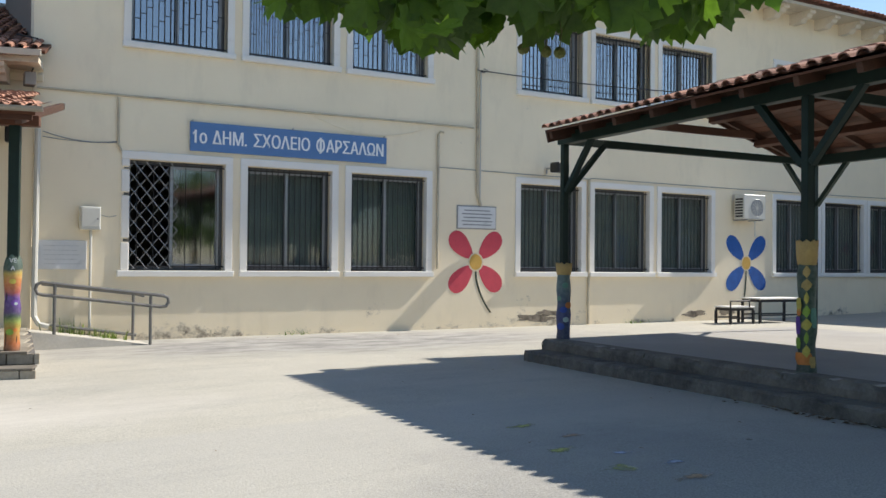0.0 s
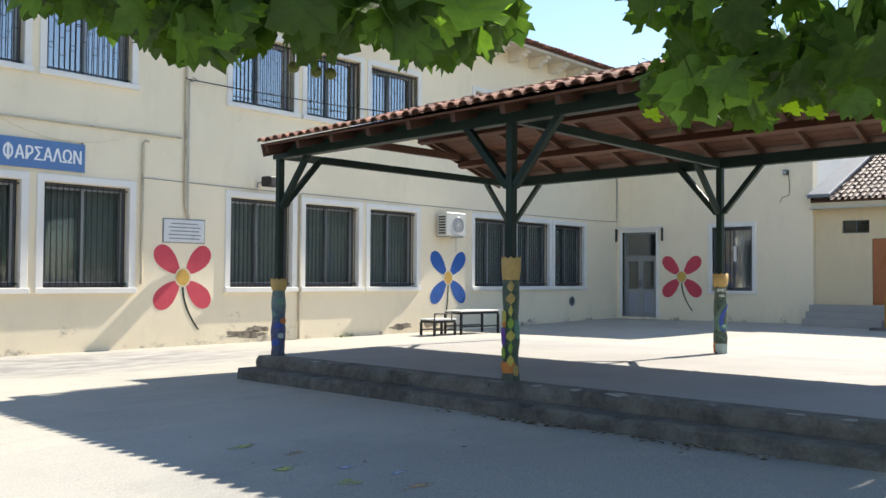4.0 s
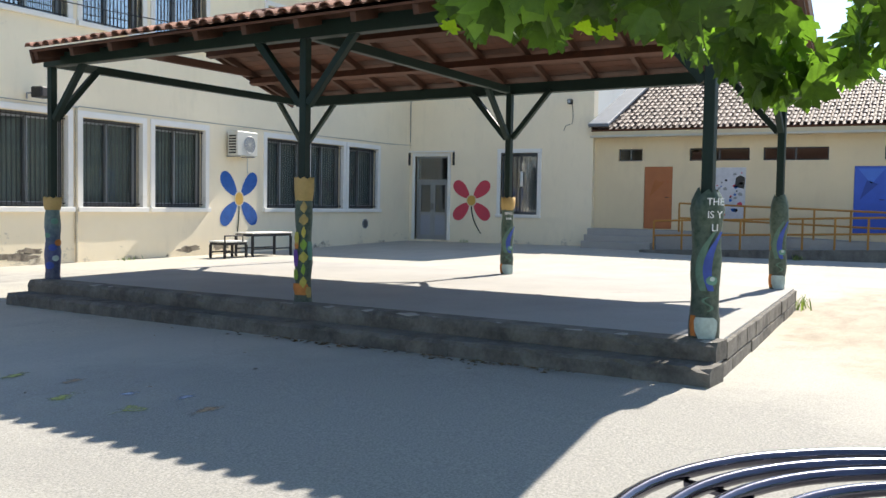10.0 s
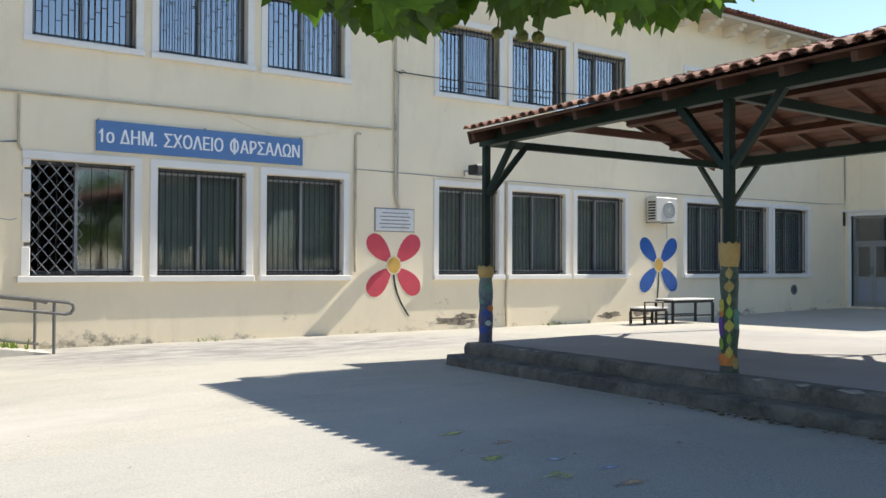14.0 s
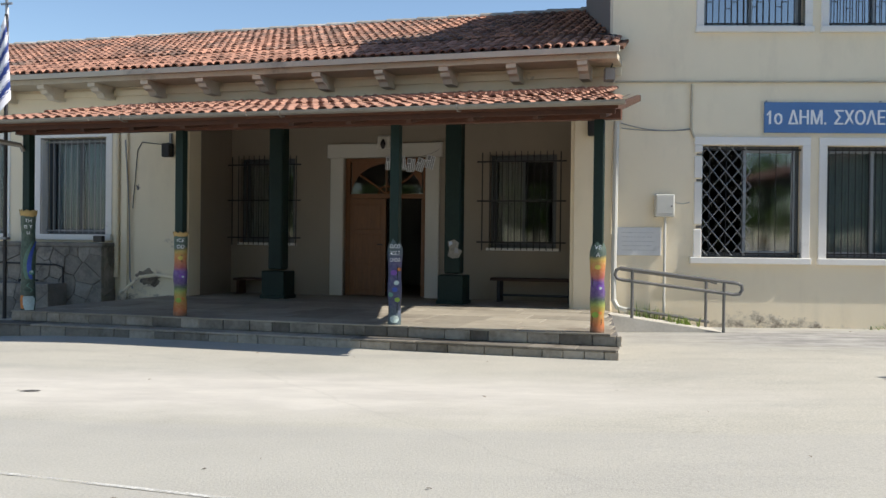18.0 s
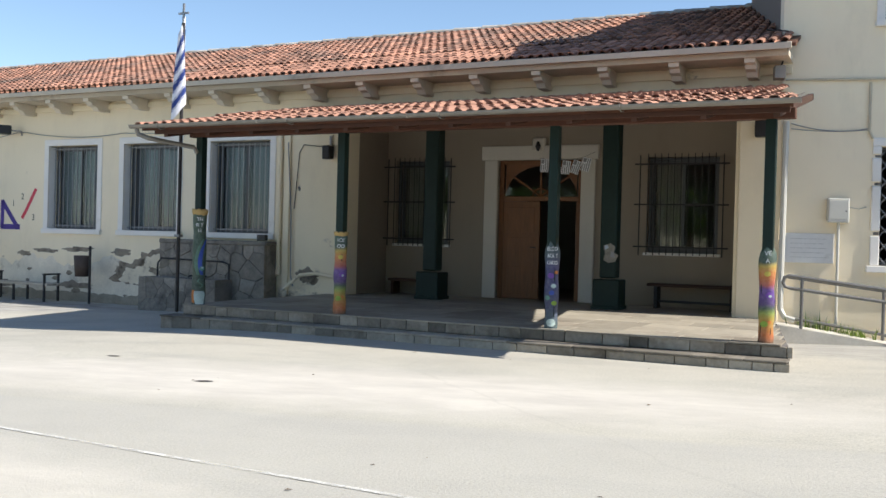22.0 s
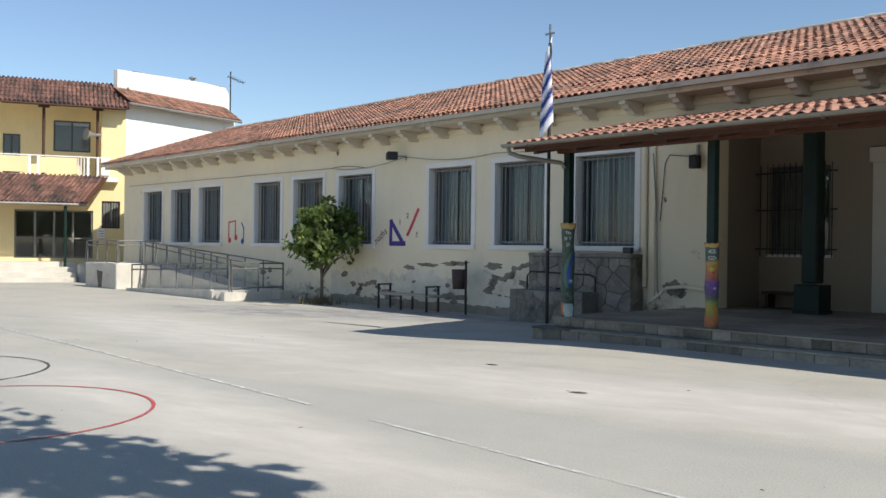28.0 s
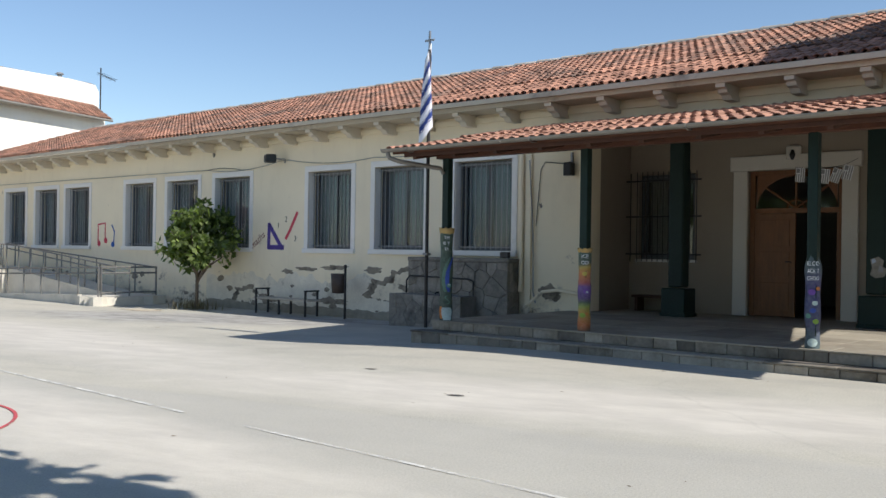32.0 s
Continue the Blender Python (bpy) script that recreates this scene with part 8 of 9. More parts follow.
# A's roof corner and aerial gear above the low roof
gear = thing("gutter_head", pose(2.0, 15.0, 3.92), "grey gutter end and wires at the roof corner", "gutter")
part("box", box(-0.1, 0.06, -0.2, 0.0, 0.0, 0.2, 0.01), GUTTER, gear)
part("wire", bar([(0.0, -0.1, 0.2), (0.15, -0.05, 0.6), (0.1, 0.0, 0.75), (-0.2, 0.1, 0.8)], 0.012, 5), IRON, gear)

# ---- marks on the yard ----
def on_ground(x, y, lift):
    return (x, y, ground_z(x, y) + lift)


def painted_ring(cx, cy, r, w, mat, lab):
    bm = bmesh.new()
    prev, first_ = None, None
    n = 64
    for i in range(n):
        a = 2 * math.pi * i / n
        cur = (bm.verts.new(on_ground(cx + (r - w / 2) * math.cos(a), cy + (r - w / 2) * math.sin(a), 0.006)), bm.verts.new(on_ground(cx + (r + w / 2) * math.cos(a), cy + (r + w / 2) * math.sin(a), 0.006)))
        if prev:
            bm.faces.new((prev[0], prev[1], cur[1], cur[0]))
        else:
            first_ = cur
        prev = cur
    bm.faces.new((prev[0], prev[1], first_[1], first_[0]))
    tagged(part("painted_ring", bm, mat), lab, "ground marking", "painted rings", "structure")


painted_ring(-7.25, 4.15, 1.35, 0.03, LINE_R, "worn red ring painted on the asphalt")
painted_ring(-10.0, 5.0, 1.33, 0.03, LINE_K, "worn black ring painted on the asphalt")
painted_ring(-12.75, 5.85, 1.33, 0.03, LINE_B, "worn blue ring painted on the asphalt")


def painted_line(a, b, w, mat, lab, name="painted_line"):
    bm = bmesh.new()
    a, b = Vector(a), Vector(b)
    d = (b - a).normalized()
    s = Vector((-d.y, d.x)) * w / 2
    prev = None
    n = max(2, int((b - a).length))
    for i in range(n + 1):
        p = a.lerp(b, i / n)
        cur = (bm.verts.new(on_ground(p.x + s.x, p.y + s.y, 0.005)), bm.verts.new(on_ground(p.x - s.x, p.y - s.y, 0.005)))
        if prev:
            bm.faces.new((prev[0], prev[1], cur[1], cur[0]))
        prev = cur
    tagged(part(name, bm, mat), lab, "ground marking", "", "structure")


painted_line((-18.0, 9.5), (-5.4, 6.0), 0.045, LINE_W, "worn white court line on the asphalt")
painted_line((-4.6, 5.78), (2.0, 3.95), 0.04, LINE_W, "worn white court line on the asphalt")


def blotch(name, cx, cy, rx, ry, mat, lab, seed, cat="ground marking", lift=0.005, ang=0.0):
    rng = random.Random(seed)
    bm = bmesh.new()
    n = 26
    ph = [rng.uniform(0, 6.28) for _ in range(4)]
    rim = []
    for i in range(n):
        a = 2 * math.pi * i / n
        k = 1 + 0.16 * math.sin(2 * a + ph[0]) + 0.12 * math.sin(5 * a + ph[1]) + 0.08 * math.sin(9 * a + ph[2])
        x, y = rx * k * math.cos(a), ry * k * math.sin(a)
        rim.append(bm.verts.new(on_ground(cx + x * math.cos(ang) - y * math.sin(ang), cy + x * math.sin(ang) + y * math.cos(ang), lift)))
    mid = bm.verts.new(on_ground(cx, cy, lift))
    for i in range(n):
        bm.faces.new((mid, rim[i], rim[(i + 1) % n]))
    return tagged(part(name, bm, mat), lab, cat, "", "structure")


for i, (x, y, mat, rx, ry) in enumerate(((4.45, 5.6, CHALK_Y, 0.3, 0.16), (4.15, 4.75, CHALK_Y, 0.28, 0.2), (4.1, 4.1, CHALK_Y, 0.3, 0.2), (4.42, 4.45, CHALK_B, 0.2, 0.1), (4.3, 3.7, CHALK_O, 0.3, 0.14), (4.5, 4.05, CHALK_B, 0.16, 0.09), (4.5, 5.1, CHALK_O, 0.24, 0.12))):
    blotch("painted_patch", x, y, rx, ry, mat, "faded hopscotch paint on the asphalt", 50 + i)
blotch("dark_patch", -3.9, 8.0, 0.1, 0.06, OIL, "small dark patch in the asphalt", 62, "stain")
blotch("dark_spot", -5.6, 9.3, 0.09, 0.05, OIL, "small dark oil spot", 63, "stain")
blotch("earth_bed", -17.3, 17.6, 1.1, 0.6, DIRT, "bare earth round the bush", 64, "ground", 0.01, 0.25)
rngs = random.Random(77)
bits = thing("fallen_leaves", None, "dry fallen leaves and twigs scattered on the asphalt", "litter", "", "stuff")
bm = bmesh.new()
for i in range(110):
    x, y = rngs.uniform(-14, 12), rngs.uniform(2.5, 14.5)
    a, s = rngs.uniform(0, 6.28), rngs.uniform(0.008, 0.02)
    z = ground_z(x, y) + 0.006
    vs = [bm.verts.new((x + s * c * math.cos(a) - s * d * math.sin(a), y + s * c * math.sin(a) + s * d * math.cos(a), z + e * s)) for c, d, e in ((-1.4, 0, 0), (0, -0.5, 0.25), (1.4, 0, 0.05), (0, 0.5, 0.3))]
    bm.faces.new(vs)
for i in range(150):
    q = MP @ Vector((-0.6 - abs(rngs.gauss(0, 0.07)), rngs.choice((1.2, 1.6, 2.8, 3.4)) + rngs.gauss(0, 0.35), 0))
    a, s = rngs.uniform(0, 6.28), rngs.uniform(0.01, 0.028)
    z = ground_z(q.x, q.y) + 0.008
    bm.faces.new([bm.verts.new((q.x + s * c * math.cos(a) - s * d * math.sin(a), q.y + s * c * math.sin(a) + s * d * math.cos(a), z + e * s)) for c, d, e in ((-1.3, 0, 0), (0, -0.6, 0.4), (1.3, 0, 0.1), (0, 0.6, 0.5))])
part("leaf_litter", bm, surface("dry_leaf", (0.14, 0.09, 0.045), 0.9, vary=0.4, per=0.4), bits)["kind"] = "stuff"
rub = thing("weed_tufts", None, "small weeds and dirt at the foot of the walls", "weeds", "", "stuff")
bm = bmesh.new()


def blade(bm, p, h, lean, a, w=0.008):
    d = Vector((math.cos(a), math.sin(a), 0))
    s = Vector((-d.y, d.x, 0)) * w
    p = Vector(p)
    m1 = p + d * lean * 0.4 + Vector((0, 0, h * 0.6))
    tip = p + d * lean + Vector((0, 0, h))
    v = [bm.verts.new(q) for q in (p - s, p + s, m1 + s * 0.8, m1 - s * 0.8, tip)]
    bm.faces.new((v[0], v[1], v[2], v[3]))
    bm.faces.new((v[3], v[2], v[4]))


for cx, cy, cnt, hh in ((3.0, 14.75, 60, 0.26), (3.25, 14.85, 40, 0.2), (25.9, 9.0, 24, 0.14), (25.95, 13.0, 20, 0.12), (25.9, 8.2, 40, 0.2), (6.3, 14.95, 16, 0.08), (14.2, 14.95, 16, 0.08), (12.2, 1.4, 26, 0.2), (2.55, 14.95, 40, 0.42), (2.75, 14.98, 30, 0.3), (24.1, 3.0, 40, 0.16)):
    for _ in range(cnt):
        x, y = cx + rngs.gauss(0, 0.14), cy + rngs.gauss(0, 0.07)
        blade(bm, (x, y, ground_z(x, y)), hh * rngs.uniform(0.5, 1.1), rngs.uniform(0.03, 0.16), rngs.uniform(0, 6.28), rngs.uniform(0.006, 0.014))
part("blades", bm, LEAF_BUSH, rub)["kind"] = "stuff"
dry = thing("dry_grass_tufts", None, "dry brown grass round the foot of the bush", "weeds", "", "stuff")
bm = bmesh.new()
foot = at_b(-19.1, -0.95, 0).translation
for _ in range(150):
    x, y = foot.x + rngs.gauss(0, 0.3), foot.y + rngs.gauss(0, 0.2)
    blade(bm, (x, y, ground_z(x, y)), rngs.uniform(0.1, 0.34), rngs.uniform(0.03, 0.2), rngs.uniform(0, 6.28), rngs.uniform(0.008, 0.018))
part("blades", bm, surface("dry_grass", (0.2, 0.16, 0.08), 0.9, vary=0.4, scale=4), dry)["kind"] = "stuff"

# ---- round bush on a thin trunk ----
bush = thing("bush", at_b(-19.1, -0.95, -0.2), "round glossy green bush on a thin trunk", "bush")
part("trunk", bar([(0, 0, -0.05), (0.03, 0, 0.35), (0.0, 0.02, 0.75), (0.02, 0, 1.2)], (0.06, 0.045, 0.04, 0.03), 8), BARK, bush)
rngb = random.Random(15)
for i in range(7):
    a = i * 0.9
    part("limb", bar([(0, 0, 0.6 + 0.07 * i), (0.3 * math.cos(a), 0.3 * math.sin(a), 1.0 + 0.1 * i), (0.75 * math.cos(a), 0.7 * math.sin(a), 1.25 + 0.15 * i)], (0.03, 0.022, 0.01), 6), BARK, bush)
verts, faces = [], []
clumps = [(rngb.gauss(0, 0.55), rngb.gauss(0, 0.5), rngb.uniform(0.9, 2.35), rngb.uniform(0.16, 0.3)) for _ in range(48)]
clumps = [c for c in clumps if (c[0] / 1.2) ** 2 + (c[1] / 1.1) ** 2 + ((c[2] - 1.6) / 0.8) ** 2 < 1.0] + [(1.02 * math.cos(i * 0.7), 0.9 * math.sin(i * 0.7), 1.4 + 0.25 * math.sin(i * 2.1), 0.33 + 0.06 * math.sin(i * 3.3)) for i in range(9)] + [(0.65 * math.cos(i * 1.1), 0.6 * math.sin(i * 1.1), 2.1 + 0.15 * math.sin(i * 1.7), 0.32) for i in range(6)] + [(0.1, 0, 2.45, 0.26)]
for cx, cy, cz, cr in clumps:
    for _ in range(42):
        d = Vector((rngb.gauss(0, 1), rngb.gauss(0, 1), rngb.gauss(0, 1))).normalized()
        p = Vector((cx, cy, cz)) + d * cr * rngb.uniform(0.55, 1.05)
        ax = (d + Vector((rngb.gauss(0, 0.6), rngb.gauss(0, 0.6), rngb.gauss(0, 0.4)))).normalized()
        sd = ax.cross(Vector((rngb.gauss(0, 1), rngb.gauss(0, 1), rngb.gauss(0, 1)))).normalized()
        up = ax.cross(sd)
        L, W = rngb.uniform(0.16, 0.27), rngb.uniform(0.045, 0.07)
        k = len(verts)
        verts += [tuple(p - ax * L * 0.5), tuple(p + sd * W + up * 0.01), tuple(p + ax * L * 0.5), tuple(p - sd * W + up * 0.01)]
        faces += [(k, k + 1, k + 2), (k, k + 2, k + 3)]
me = bpy.data.meshes.new("foliage")
me.from_pydata(verts, [], faces)
me.materials.append(LEAF_BUSH)
ob = new("foliage", me)
ob.parent = bush
ob.matrix_basis = pose(0.14, 0, 0.27) @ Matrix.Diagonal((0.86, 0.86, 0.95, 1.0))
ob["kind"] = "stuff"

# ---- plane tree over the camera, with a round steel seat about its trunk ----
TX, TY = 2.78, -0.5
tree = thing("plane_tree", pose(TX, TY, 0.1), "large plane tree with low leafy branches and seed balls", "tree")
part("trunk", bar([(0, 0, -0.1), (0.02, 0, 0.4), (0.0, -0.03, 1.2), (-0.06, -0.05, 2.3), (-0.1, 0, 3.1)], (0.27, 0.2, 0.18, 0.17, 0.15), 12), BARK, tree, "", True)


def leaf_outline(size):
    """Five pointed lobes with toothed edges, as a plane leaf; in the x, y plane with its stalk at the origin."""
    half = [(0.0, 0.0), (0.14, -0.06), (0.36, -0.1), (0.5, 0.02), (0.72, 0.12), (0.56, 0.26), (0.52, 0.36), (0.66, 0.44), (0.66, 0.72), (0.46, 0.64), (0.3, 0.6), (0.34, 0.76), (0.18, 0.86), (0.0, 1.08)]
    pts = half + [(-x, y) for x, y in half[-2:0:-1]]
    return [(x * size, y * size) for x, y in pts]


def leaf_bm(size, fold, droop, seed):
    rng = random.Random(seed)
    bm = bmesh.new()
    pts = leaf_outline(size)
    c = bm.verts.new((0, size * 0.35, 0.0))
    vs = []
    for x, y in pts:
        z = -fold * abs(x) - droop * (y / size) ** 2 * size + rng.uniform(-0.012, 0.012) * size * 6 * (abs(x) / size)
        vs.append(bm.verts.new((x * rng.uniform(0.93, 1.06), y * rng.uniform(0.95, 1.04), z)))
    n = len(vs)
    for i in range(n):
        bm.faces.new((c, vs[i], vs[(i + 1) % n]))
    tube(bm, [(0, 0, 0), (0, -size * 0.25, 0.01), (0, -size * 0.5, 0.04)], 0.0025, 4)
    return bm


LEAF_ME = []
for i in range(5):
    me = bpy.data.meshes.new("leaf")
    b_ = leaf_bm(0.15, (0.15, 0.3, 0.05, 0.22, 0.4)[i], (0.15, 0.3, 0.5, 0.1, 0.35)[i], i)
    b_.to_mesh(me)
    b_.free()
    me.polygons.foreach_set("use_smooth", [True] * len(me.polygons))
    me.materials.append(LEAF)
    LEAF_ME.append(me)

# the low fringe of foliage: compass bearing clockwise from +y, and the height angle of its lower edge
FRINGE = [(22.6, 15.1), (23.5, 13.4), (25.9, 14.0), (27.8, 13.0), (30, 13.5), (31.3, 11.6), (35.9, 11.5), (36.5, 12.8), (38.0, 12.5), (38.4, 14.8), (40.5, 12.1), (42.0, 12.0), (44.8, 13.2), (46.1, 12.2), (49.8, 12.1), (51.7, 12.8), (52.9, 13.8), (54.5, 15.3), (57.4, 15.8), (57.9, 13.6), (59.4, 13.5), (60.4, 12.5), (60.7, 11.0), (61.5, 9.5), (63.7, 8.3), (66.4, 8.9), (68.0, 8.0), (69.8, 9.2), (73.4, 8.8), (75.8, 7.6), (76.8, 6.8), (77.8, 6.2), (80.1, 4.7), (81.4, 4.4), (82.7, 4.7), (83.4, 5.8), (86.4, 6.1), (91, 6.2), (100, 6.6)]


def edge_at(az):
    for (a0, e0), (a1, e1) in zip(FRINGE, FRINGE[1:]):
        if a0 <= az <= a1:
            return e0 + (e1 - e0) * (az - a0) / (a1 - a0)
    return 17.0


# open gaps in the leaves: bearing, height angle and half widths
GAPS = ((82.2, 11.9, 1.1, 1.4), (83.7, 11.0, 1.0, 0.8), (82.8, 13.2, 0.6, 0.9), (61.0, 13.9, 1.7, 1.0), (72.0, 15.7, 0.4, 0.3), (87.1, 12.1, 0.4, 0.4), (88.4, 8.0, 0.7, 0.6), (86.7, 7.2, 0.6, 0.5), (83.4, 9.3, 0.6, 0.4), (69.0, 15.0, 0.5, 0.3))


def in_gap(p, size):
    v = p - eye0
    az, el = math.degrees(math.atan2(v.x, v.y)), math.degrees(math.atan2(v.z, math.hypot(v.x, v.y)))
    m = math.degrees(0.05 * size / v.length)
    return any(((az - a) / (w + m)) ** 2 + ((el - e) / (h + m)) ** 2 < 1 for a, e, w, h in GAPS)


rngt = random.Random(99)
crown_local = Vector((TX, TY, 0.1))
eye0 = Vector((0.14, -0.13, 1.35))
anchors = []
for i in range(2500):
    az = rngt.uniform(23.6, 53.5) if i % 10 < 3 else (rngt.uniform(60.9, 82) if i % 10 < 6 else rngt.uniform(80, 100))
    far = 76.5 < az < 87 and rngt.random() < 0.5
    d = rngt.uniform(1.75, 2.7) if az < 58 else rngt.uniform(1.9, 3.1)
    s = 0.45 + 0.55 * rngt.random() ** 1.4
    thick = 6.5 if az < 58 else (12.5 if az < 80 else 14.0)
    if far:
        d, s, thick = rngt.uniform(3.0, 3.8), rngt.uniform(0.42, 0.7), 5.5
    if not far:
        s *= 0.74 if az > 60 else 0.88
    lo = max(edge_at(az), 0.0 if far else (8.6 if 76.5 < az < 87 else 0.0))
    el = lo + math.degrees(0.185 * s / d) + thick * rngt.random() ** 1.25
    if rngt.random() < 0.13 * (1 + math.sin(az * 1.3) * math.sin(el * 1.1)):
        continue
    a, e = radians(az), radians(el)
    p = eye0 + d * Vector((math.sin(a) * math.cos(e), math.cos(a) * math.cos(e), math.sin(e)))
    anchors.append((p, s))
# brighter leaf copy: yellow leaf tone, with sunlight put into the colour
LEAF_YELLOW_LIT = LEAF_ME[1].copy()
LEAF_YELLOW_LIT.materials.clear()
LEAF_YELLOW_LIT.materials.append(leaf_material("young_sunlit_leaf", (0.26, 0.38, 0.035), (0.36, 0.48, 0.05)))
for az, el in ((61.8, 9.9), (69.8, 9.9), (71.1, 9.6)):
    a, e = radians(az), radians(el)
    ob = new("leaf", LEAF_YELLOW_LIT)
    ob.parent = tree
    ob.matrix_basis = pose(*(eye0 + 2.05 * Vector((math.sin(a) * math.cos(e), math.cos(a) * math.cos(e), math.sin(e))) - crown_local), 70, 25, -az) @ Matrix.Scale(0.22, 4)
count = 0
rest_v, rest_f = [], []
for p, s in anchors:
    hang = Vector((rngt.gauss(0, 0.75), rngt.gauss(0, 0.75), -1.0)).normalized()
    side = hang.cross(Vector((rngt.gauss(0, 1), rngt.gauss(0, 1), rngt.gauss(0, 0.3)))).normalized()
    nrm = side.cross(hang)
    if in_gap(p + hang * 0.07 * s, s):
        continue
    m = Matrix((( *(side * s), 0), (*(hang * s), 0), (*(nrm * s), 0), (0, 0, 0, 1))).transposed()
    m.translation = p - crown_local
    me = LEAF_ME[rngt.randrange(5)]
    if count < 300:
        ob = new("leaf", me)
        ob.parent = tree
        ob.matrix_basis = m
    else:
        k = len(rest_v)
        rest_v += [tuple(m @ v.co) for v in me.vertices]
        rest_f += [tuple(k + j for j in f.vertices) for f in me.polygons]
    count += 1
# the crown above the camera
for i in range(4300):
    a, r = rngt.uniform(0, 6.283), 4.4 * math.sqrt(rngt.random())
    p = Vector((-0.8 + r * math.cos(a), -0.75 + r * math.sin(a) * (1 + 0.06 * math.sin(4 * a)), 4.3 + 1.9 * rngt.random() - 0.03 * r * r + (0.5 if r > 3 else 0)))
    if i >= 3900:
        # unseen leaves added to carry the tree's shadow farther over the yard
        p = Vector((rngt.uniform(-1.2, 2.1), rngt.uniform(2.4, 3.5) + 0.2 * math.sin(5 * i), rngt.uniform(4.2, 5.3)))
        if p.x > 1.04 * p.z - 3.5:
            continue
    elif i >= 2600:
        # unseen leaves added towards the sun to shade the low fringe
        if i % 2:
            continue
        z = rngt.uniform(4.1, 5.6)
        p = Vector((rngt.uniform(2.4, 1.25 + 1.04 * z), rngt.uniform(-1.6, 2.2), z))
    elif (p.y > 2.9 and rngt.random() < 0.5) or p.x > 2.6 or (p.y > 2.4 and p.x > 1.04 * p.z - 3.5):
        continue
    hang = Vector((rngt.gauss(0, 0.7), rngt.gauss(0, 0.7), -0.7)).normalized()
    side = hang.cross(Vector((rngt.gauss(0, 1), rngt.gauss(0, 1), rngt.gauss(0, 1)))).normalized()
    nrm = side.cross(hang)
    s = rngt.uniform(0.9, 1.5)
    if in_gap(p + hang * 0.07 * s, s):
        continue
    m = Matrix(((*(side * s), 0), (*(hang * s), 0), (*(nrm * s), 0), (0, 0, 0, 1))).transposed()
    m.translation = p - crown_local
    me = LEAF_ME[rngt.randrange(5)]
    k = len(rest_v)
    rest_v += [tuple(m @ v.co) for v in me.vertices]
    rest_f += [tuple(k + j for j in f.vertices) for f in me.polygons]
me = bpy.data.meshes.new("crown")
me.from_pydata(rest_v, [], rest_f)
me.materials.append(LEAF)
ob = new("crown", me)
ob.parent = tree
ob["kind"] = "stuff"
# limbs and drooping twigs
for i, (az, el0, d) in enumerate(((28, 20, 2.3), (38, 19, 2.2), (48, 20, 2.3), (62, 20, 2.5), (70, 17, 2.6), (78, 15, 2.9), (85, 13, 3.2), (93, 17, 3.0))):
    a, e = radians(az), radians(el0)
    tip = eye0 + d * Vector((math.sin(a) * math.cos(e), math.cos(a) * math.cos(e), math.sin(e))) - crown_local
    start = Vector((-0.1, 0, 3.0))
    mid = (start + tip) / 2 + Vector((0, 0, 0.7))
    pts = [start * (1 - f) ** 2 + mid * 2 * f * (1 - f) + tip * f * f for f in [k / 8 for k in range(9)]]
    part("limb", bar(pts, [0.06 * (1 - k / 8) + 0.006 for k in range(9)], 6), BARK, tree)
for i in range(10):
    a = i * 0.63
    tip = Vector((-2.4 + 3.4 * math.cos(a), -0.2 + 3.4 * math.sin(a), 4.6 + 0.3 * math.sin(i)))
    pts = [Vector((-0.1, 0, 3.0)).lerp(tip, k / 5) + Vector((0, 0, 0.4 * math.sin(math.pi * k / 5))) for k in range(6)]
    part("limb", bar(pts, [0.1 * (1 - k / 5) + 0.015 for k in range(6)], 6), BARK, tree)
SEED = surface("green_seed_ball", (0.16, 0.17, 0.05), 0.9, vary=0.3, scale=30, fine=120, relief=1.0)
for az, el, d in ((27.5, 15.2, 2.0), (41.0, 12.7, 2.1), (41.9, 12.6, 2.08), (39.6, 12.9, 2.1), (66, 11, 2.3)):
    a, e = radians(az), radians(el)
    p = eye0 + d * Vector((math.sin(a) * math.cos(e), math.cos(a) * math.cos(e), math.sin(e))) - crown_local
    bm = bmesh.new()
    bmesh.ops.create_icosphere(bm, subdivisions=3, radius=0.013, matrix=Matrix.Translation(p))
    for v in bm.verts:
        v.co = p + (v.co - p) * rngt.uniform(0.93, 1.08)
    tube(bm, [p, p + Vector((0.005, 0, 0.05)), p + Vector((0.0, 0.01, 0.12))], 0.0018, 4)
    part("seed_ball", bm, SEED, tree, "round green seed ball")
STEEL = surface("dark_polished_steel", (0.09, 0.09, 0.12), 0.18, 0.9, vary=0.1, relief=0.02)
seat = thing("tree_seat", pose(TX, TY, 0.1), "round tree seat of dark polished steel tubes", "bench")
for r in (1.2, 1.07, 0.96, 0.8):
    part("ring_tube", bar([(r * math.cos(2 * math.pi * i / 64), r * math.sin(2 * math.pi * i / 64), 0.36) for i in range(64)], 0.024, 10, True), STEEL, seat, "", True)
for i in range(8):
    a = 2 * math.pi * (i + 0.5) / 8
    part("cross_bar", bar([(0.78 * math.cos(a), 0.78 * math.sin(a), 0.325), (1.2 * math.cos(a), 1.2 * math.sin(a), 0.325)], 0.016, 6), STEEL, seat)
    part("leg", bar([(0.97 * math.cos(a), 0.97 * math.sin(a), -0.1), (0.97 * math.cos(a), 0.97 * math.sin(a), 0.325)], 0.02, 8), STEEL, seat)

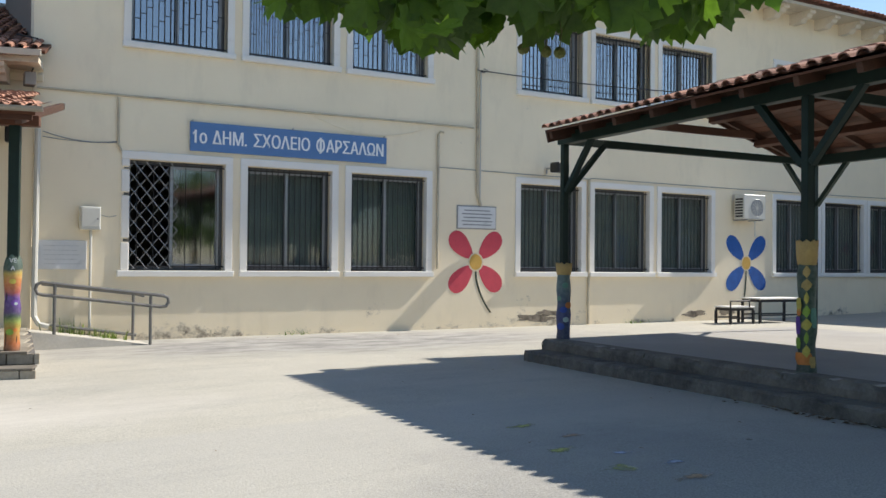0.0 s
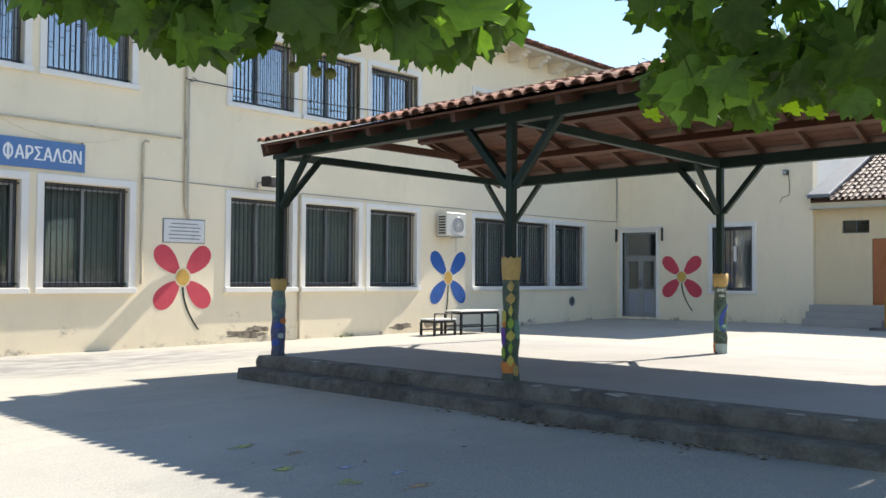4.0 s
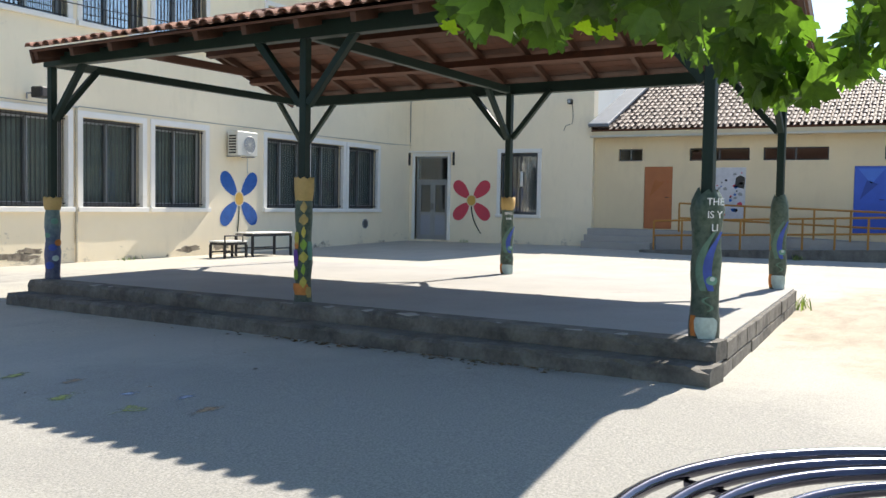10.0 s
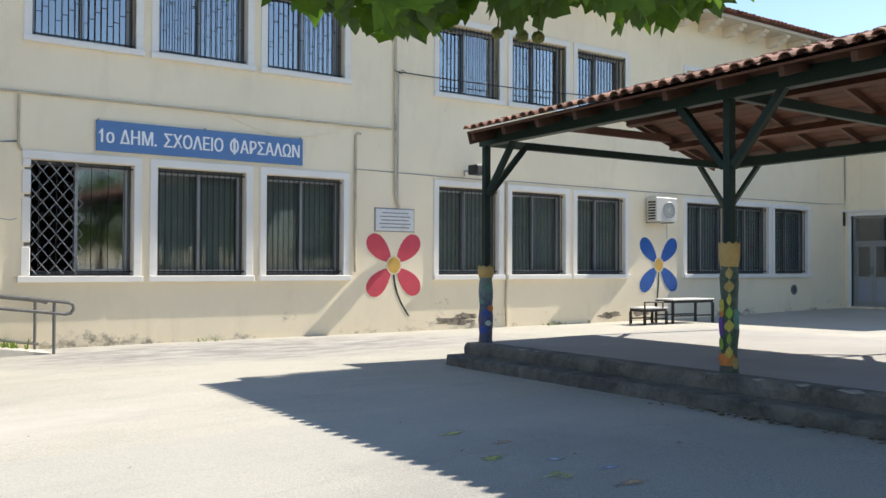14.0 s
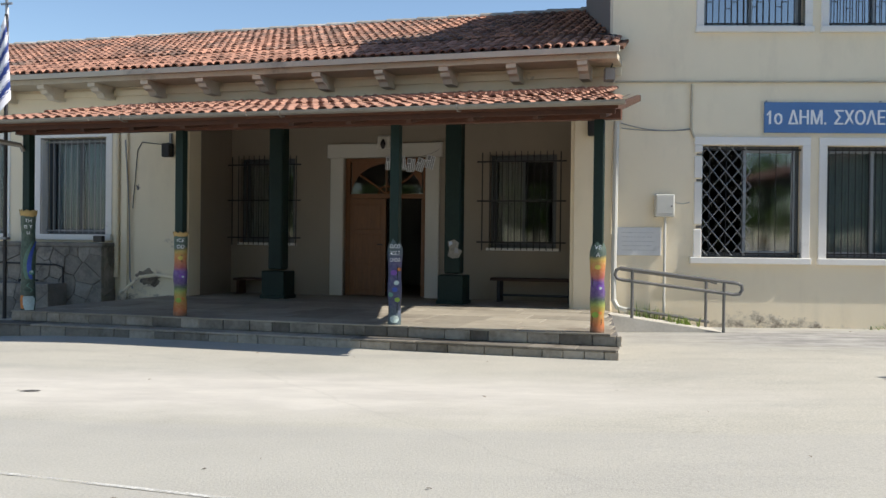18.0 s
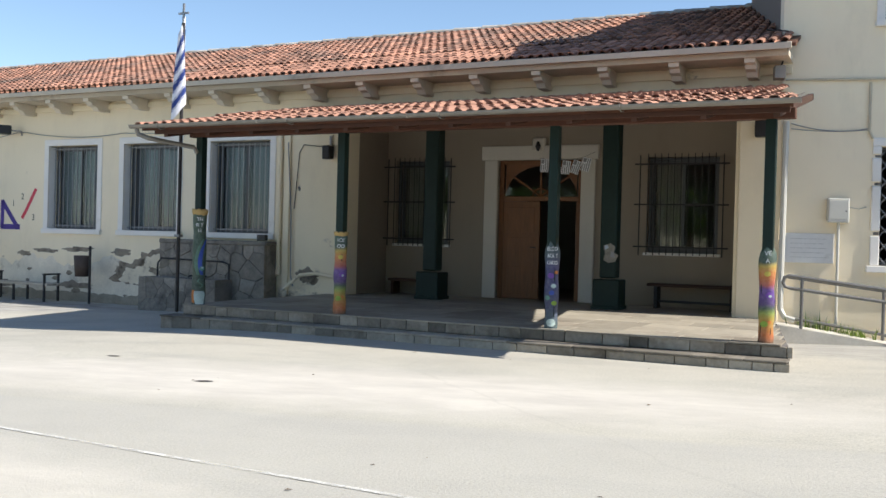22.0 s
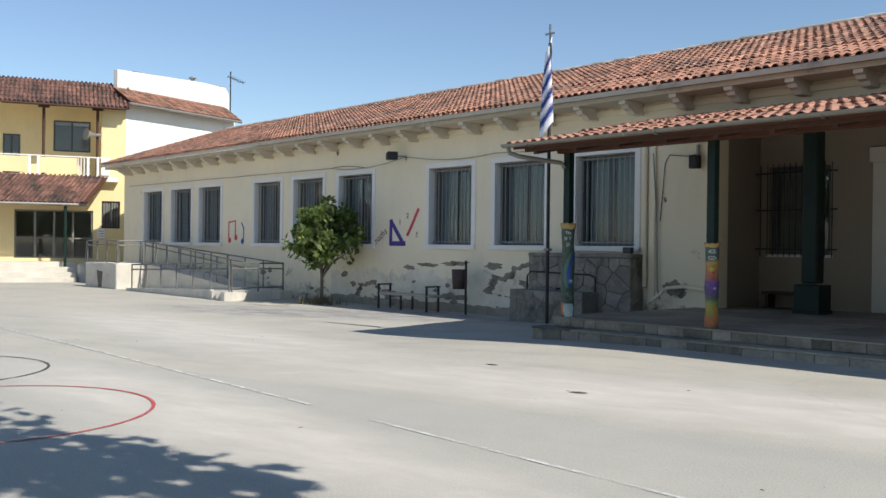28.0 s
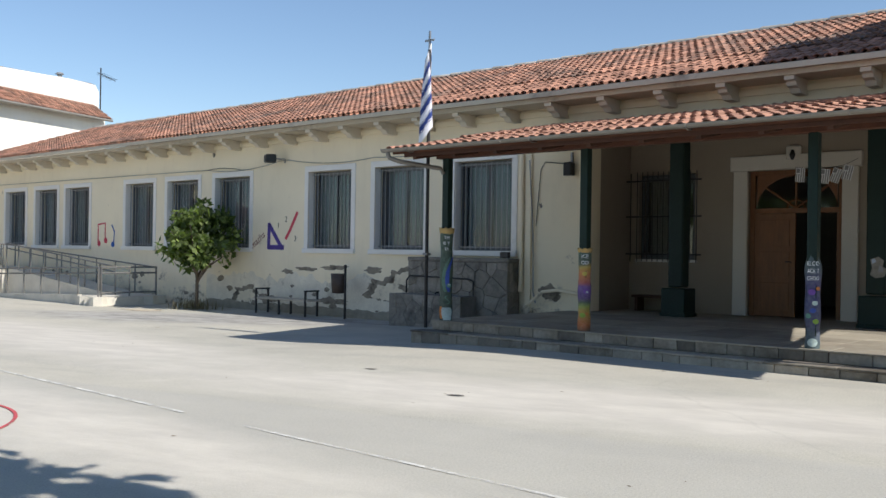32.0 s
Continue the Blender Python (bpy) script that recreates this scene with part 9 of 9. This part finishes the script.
# ---- the row of trees behind the yard, seen in the window panes ----
def yard_tree(m, seed):
    rng = random.Random(seed)
    t = thing("yard_tree", m, "leafy broad tree along the yard's far edge", "tree", "yard edge trees")
    part("trunk", bar([(0, 0, -0.3), (0.05, 0, 1.2), (0.0, 0.08, 2.6), (0.1, 0, 4.6)], (0.28, 0.2, 0.17, 0.08), 10), BARK, t, "", True)
    heads = []
    for i in range(16):
        a, r = i * 2.4, 0.7 + 2.1 * rng.random()
        tip = Vector((r * math.cos(a), r * math.sin(a), rng.uniform(2.6, 6.2) - 0.2 * r))
        part("limb", bar([(0, 0, 1.6 + 0.1 * i), tip * 0.5 + Vector((0, 0, 1.2)), tip], (0.07, 0.05, 0.02), 6), BARK, t)
        heads.append((tip, rng.uniform(0.7, 1.25)))
    vs, fs = [], []
    for tip, r in heads:
        for _ in range(240):
            d = Vector((rng.gauss(0, 1), rng.gauss(0, 1), rng.gauss(0, 0.8))).normalized()
            p = tip + d * r * rng.uniform(0.45, 1.1)
            u = d.cross(Vector((rng.gauss(0, 1), rng.gauss(0, 1), rng.gauss(0, 1)))).normalized() * rng.uniform(0.09, 0.16)
            w = (u.cross(d) + d * rng.uniform(-0.08, 0.08)) * 1.2
            k = len(vs)
            vs += [tuple(p - u), tuple(p + w), tuple(p + u), tuple(p - w)]
            fs.append((k, k + 1, k + 2, k + 3))
    me = bpy.data.meshes.new("crown")
    me.from_pydata(vs, [], fs)
    me.materials.append(LEAF)
    ob = new("crown", me)
    ob.parent = t
    ob["kind"] = "stuff"
    return t


edge_tree = yard_tree(pose(11.5, -14.5, 0), 4)
for x, y, k, rz in ((4.6, -16.0, 0.95, 70), (19.0, -15.0, 1.1, 140), (27.5, -16.5, 0.9, 200), (-5.0, -17.0, 1.05, 260), (-14.5, -15.5, 1.0, 320), (-24.0, -16.5, 1.1, 20), (-33.0, -14.0, 0.95, 100)):
    copy_thing(edge_tree, pose(x, y, 0, 0, 0, rz) @ Matrix.Scale(k, 4))

# ---- the plan's units to metres ----
for ob in [o for o in scene.objects if o.parent is None and o.type in ("MESH", "EMPTY")]:
    ob.matrix_basis = Matrix.Scale(UNIT, 4) @ ob.matrix_basis
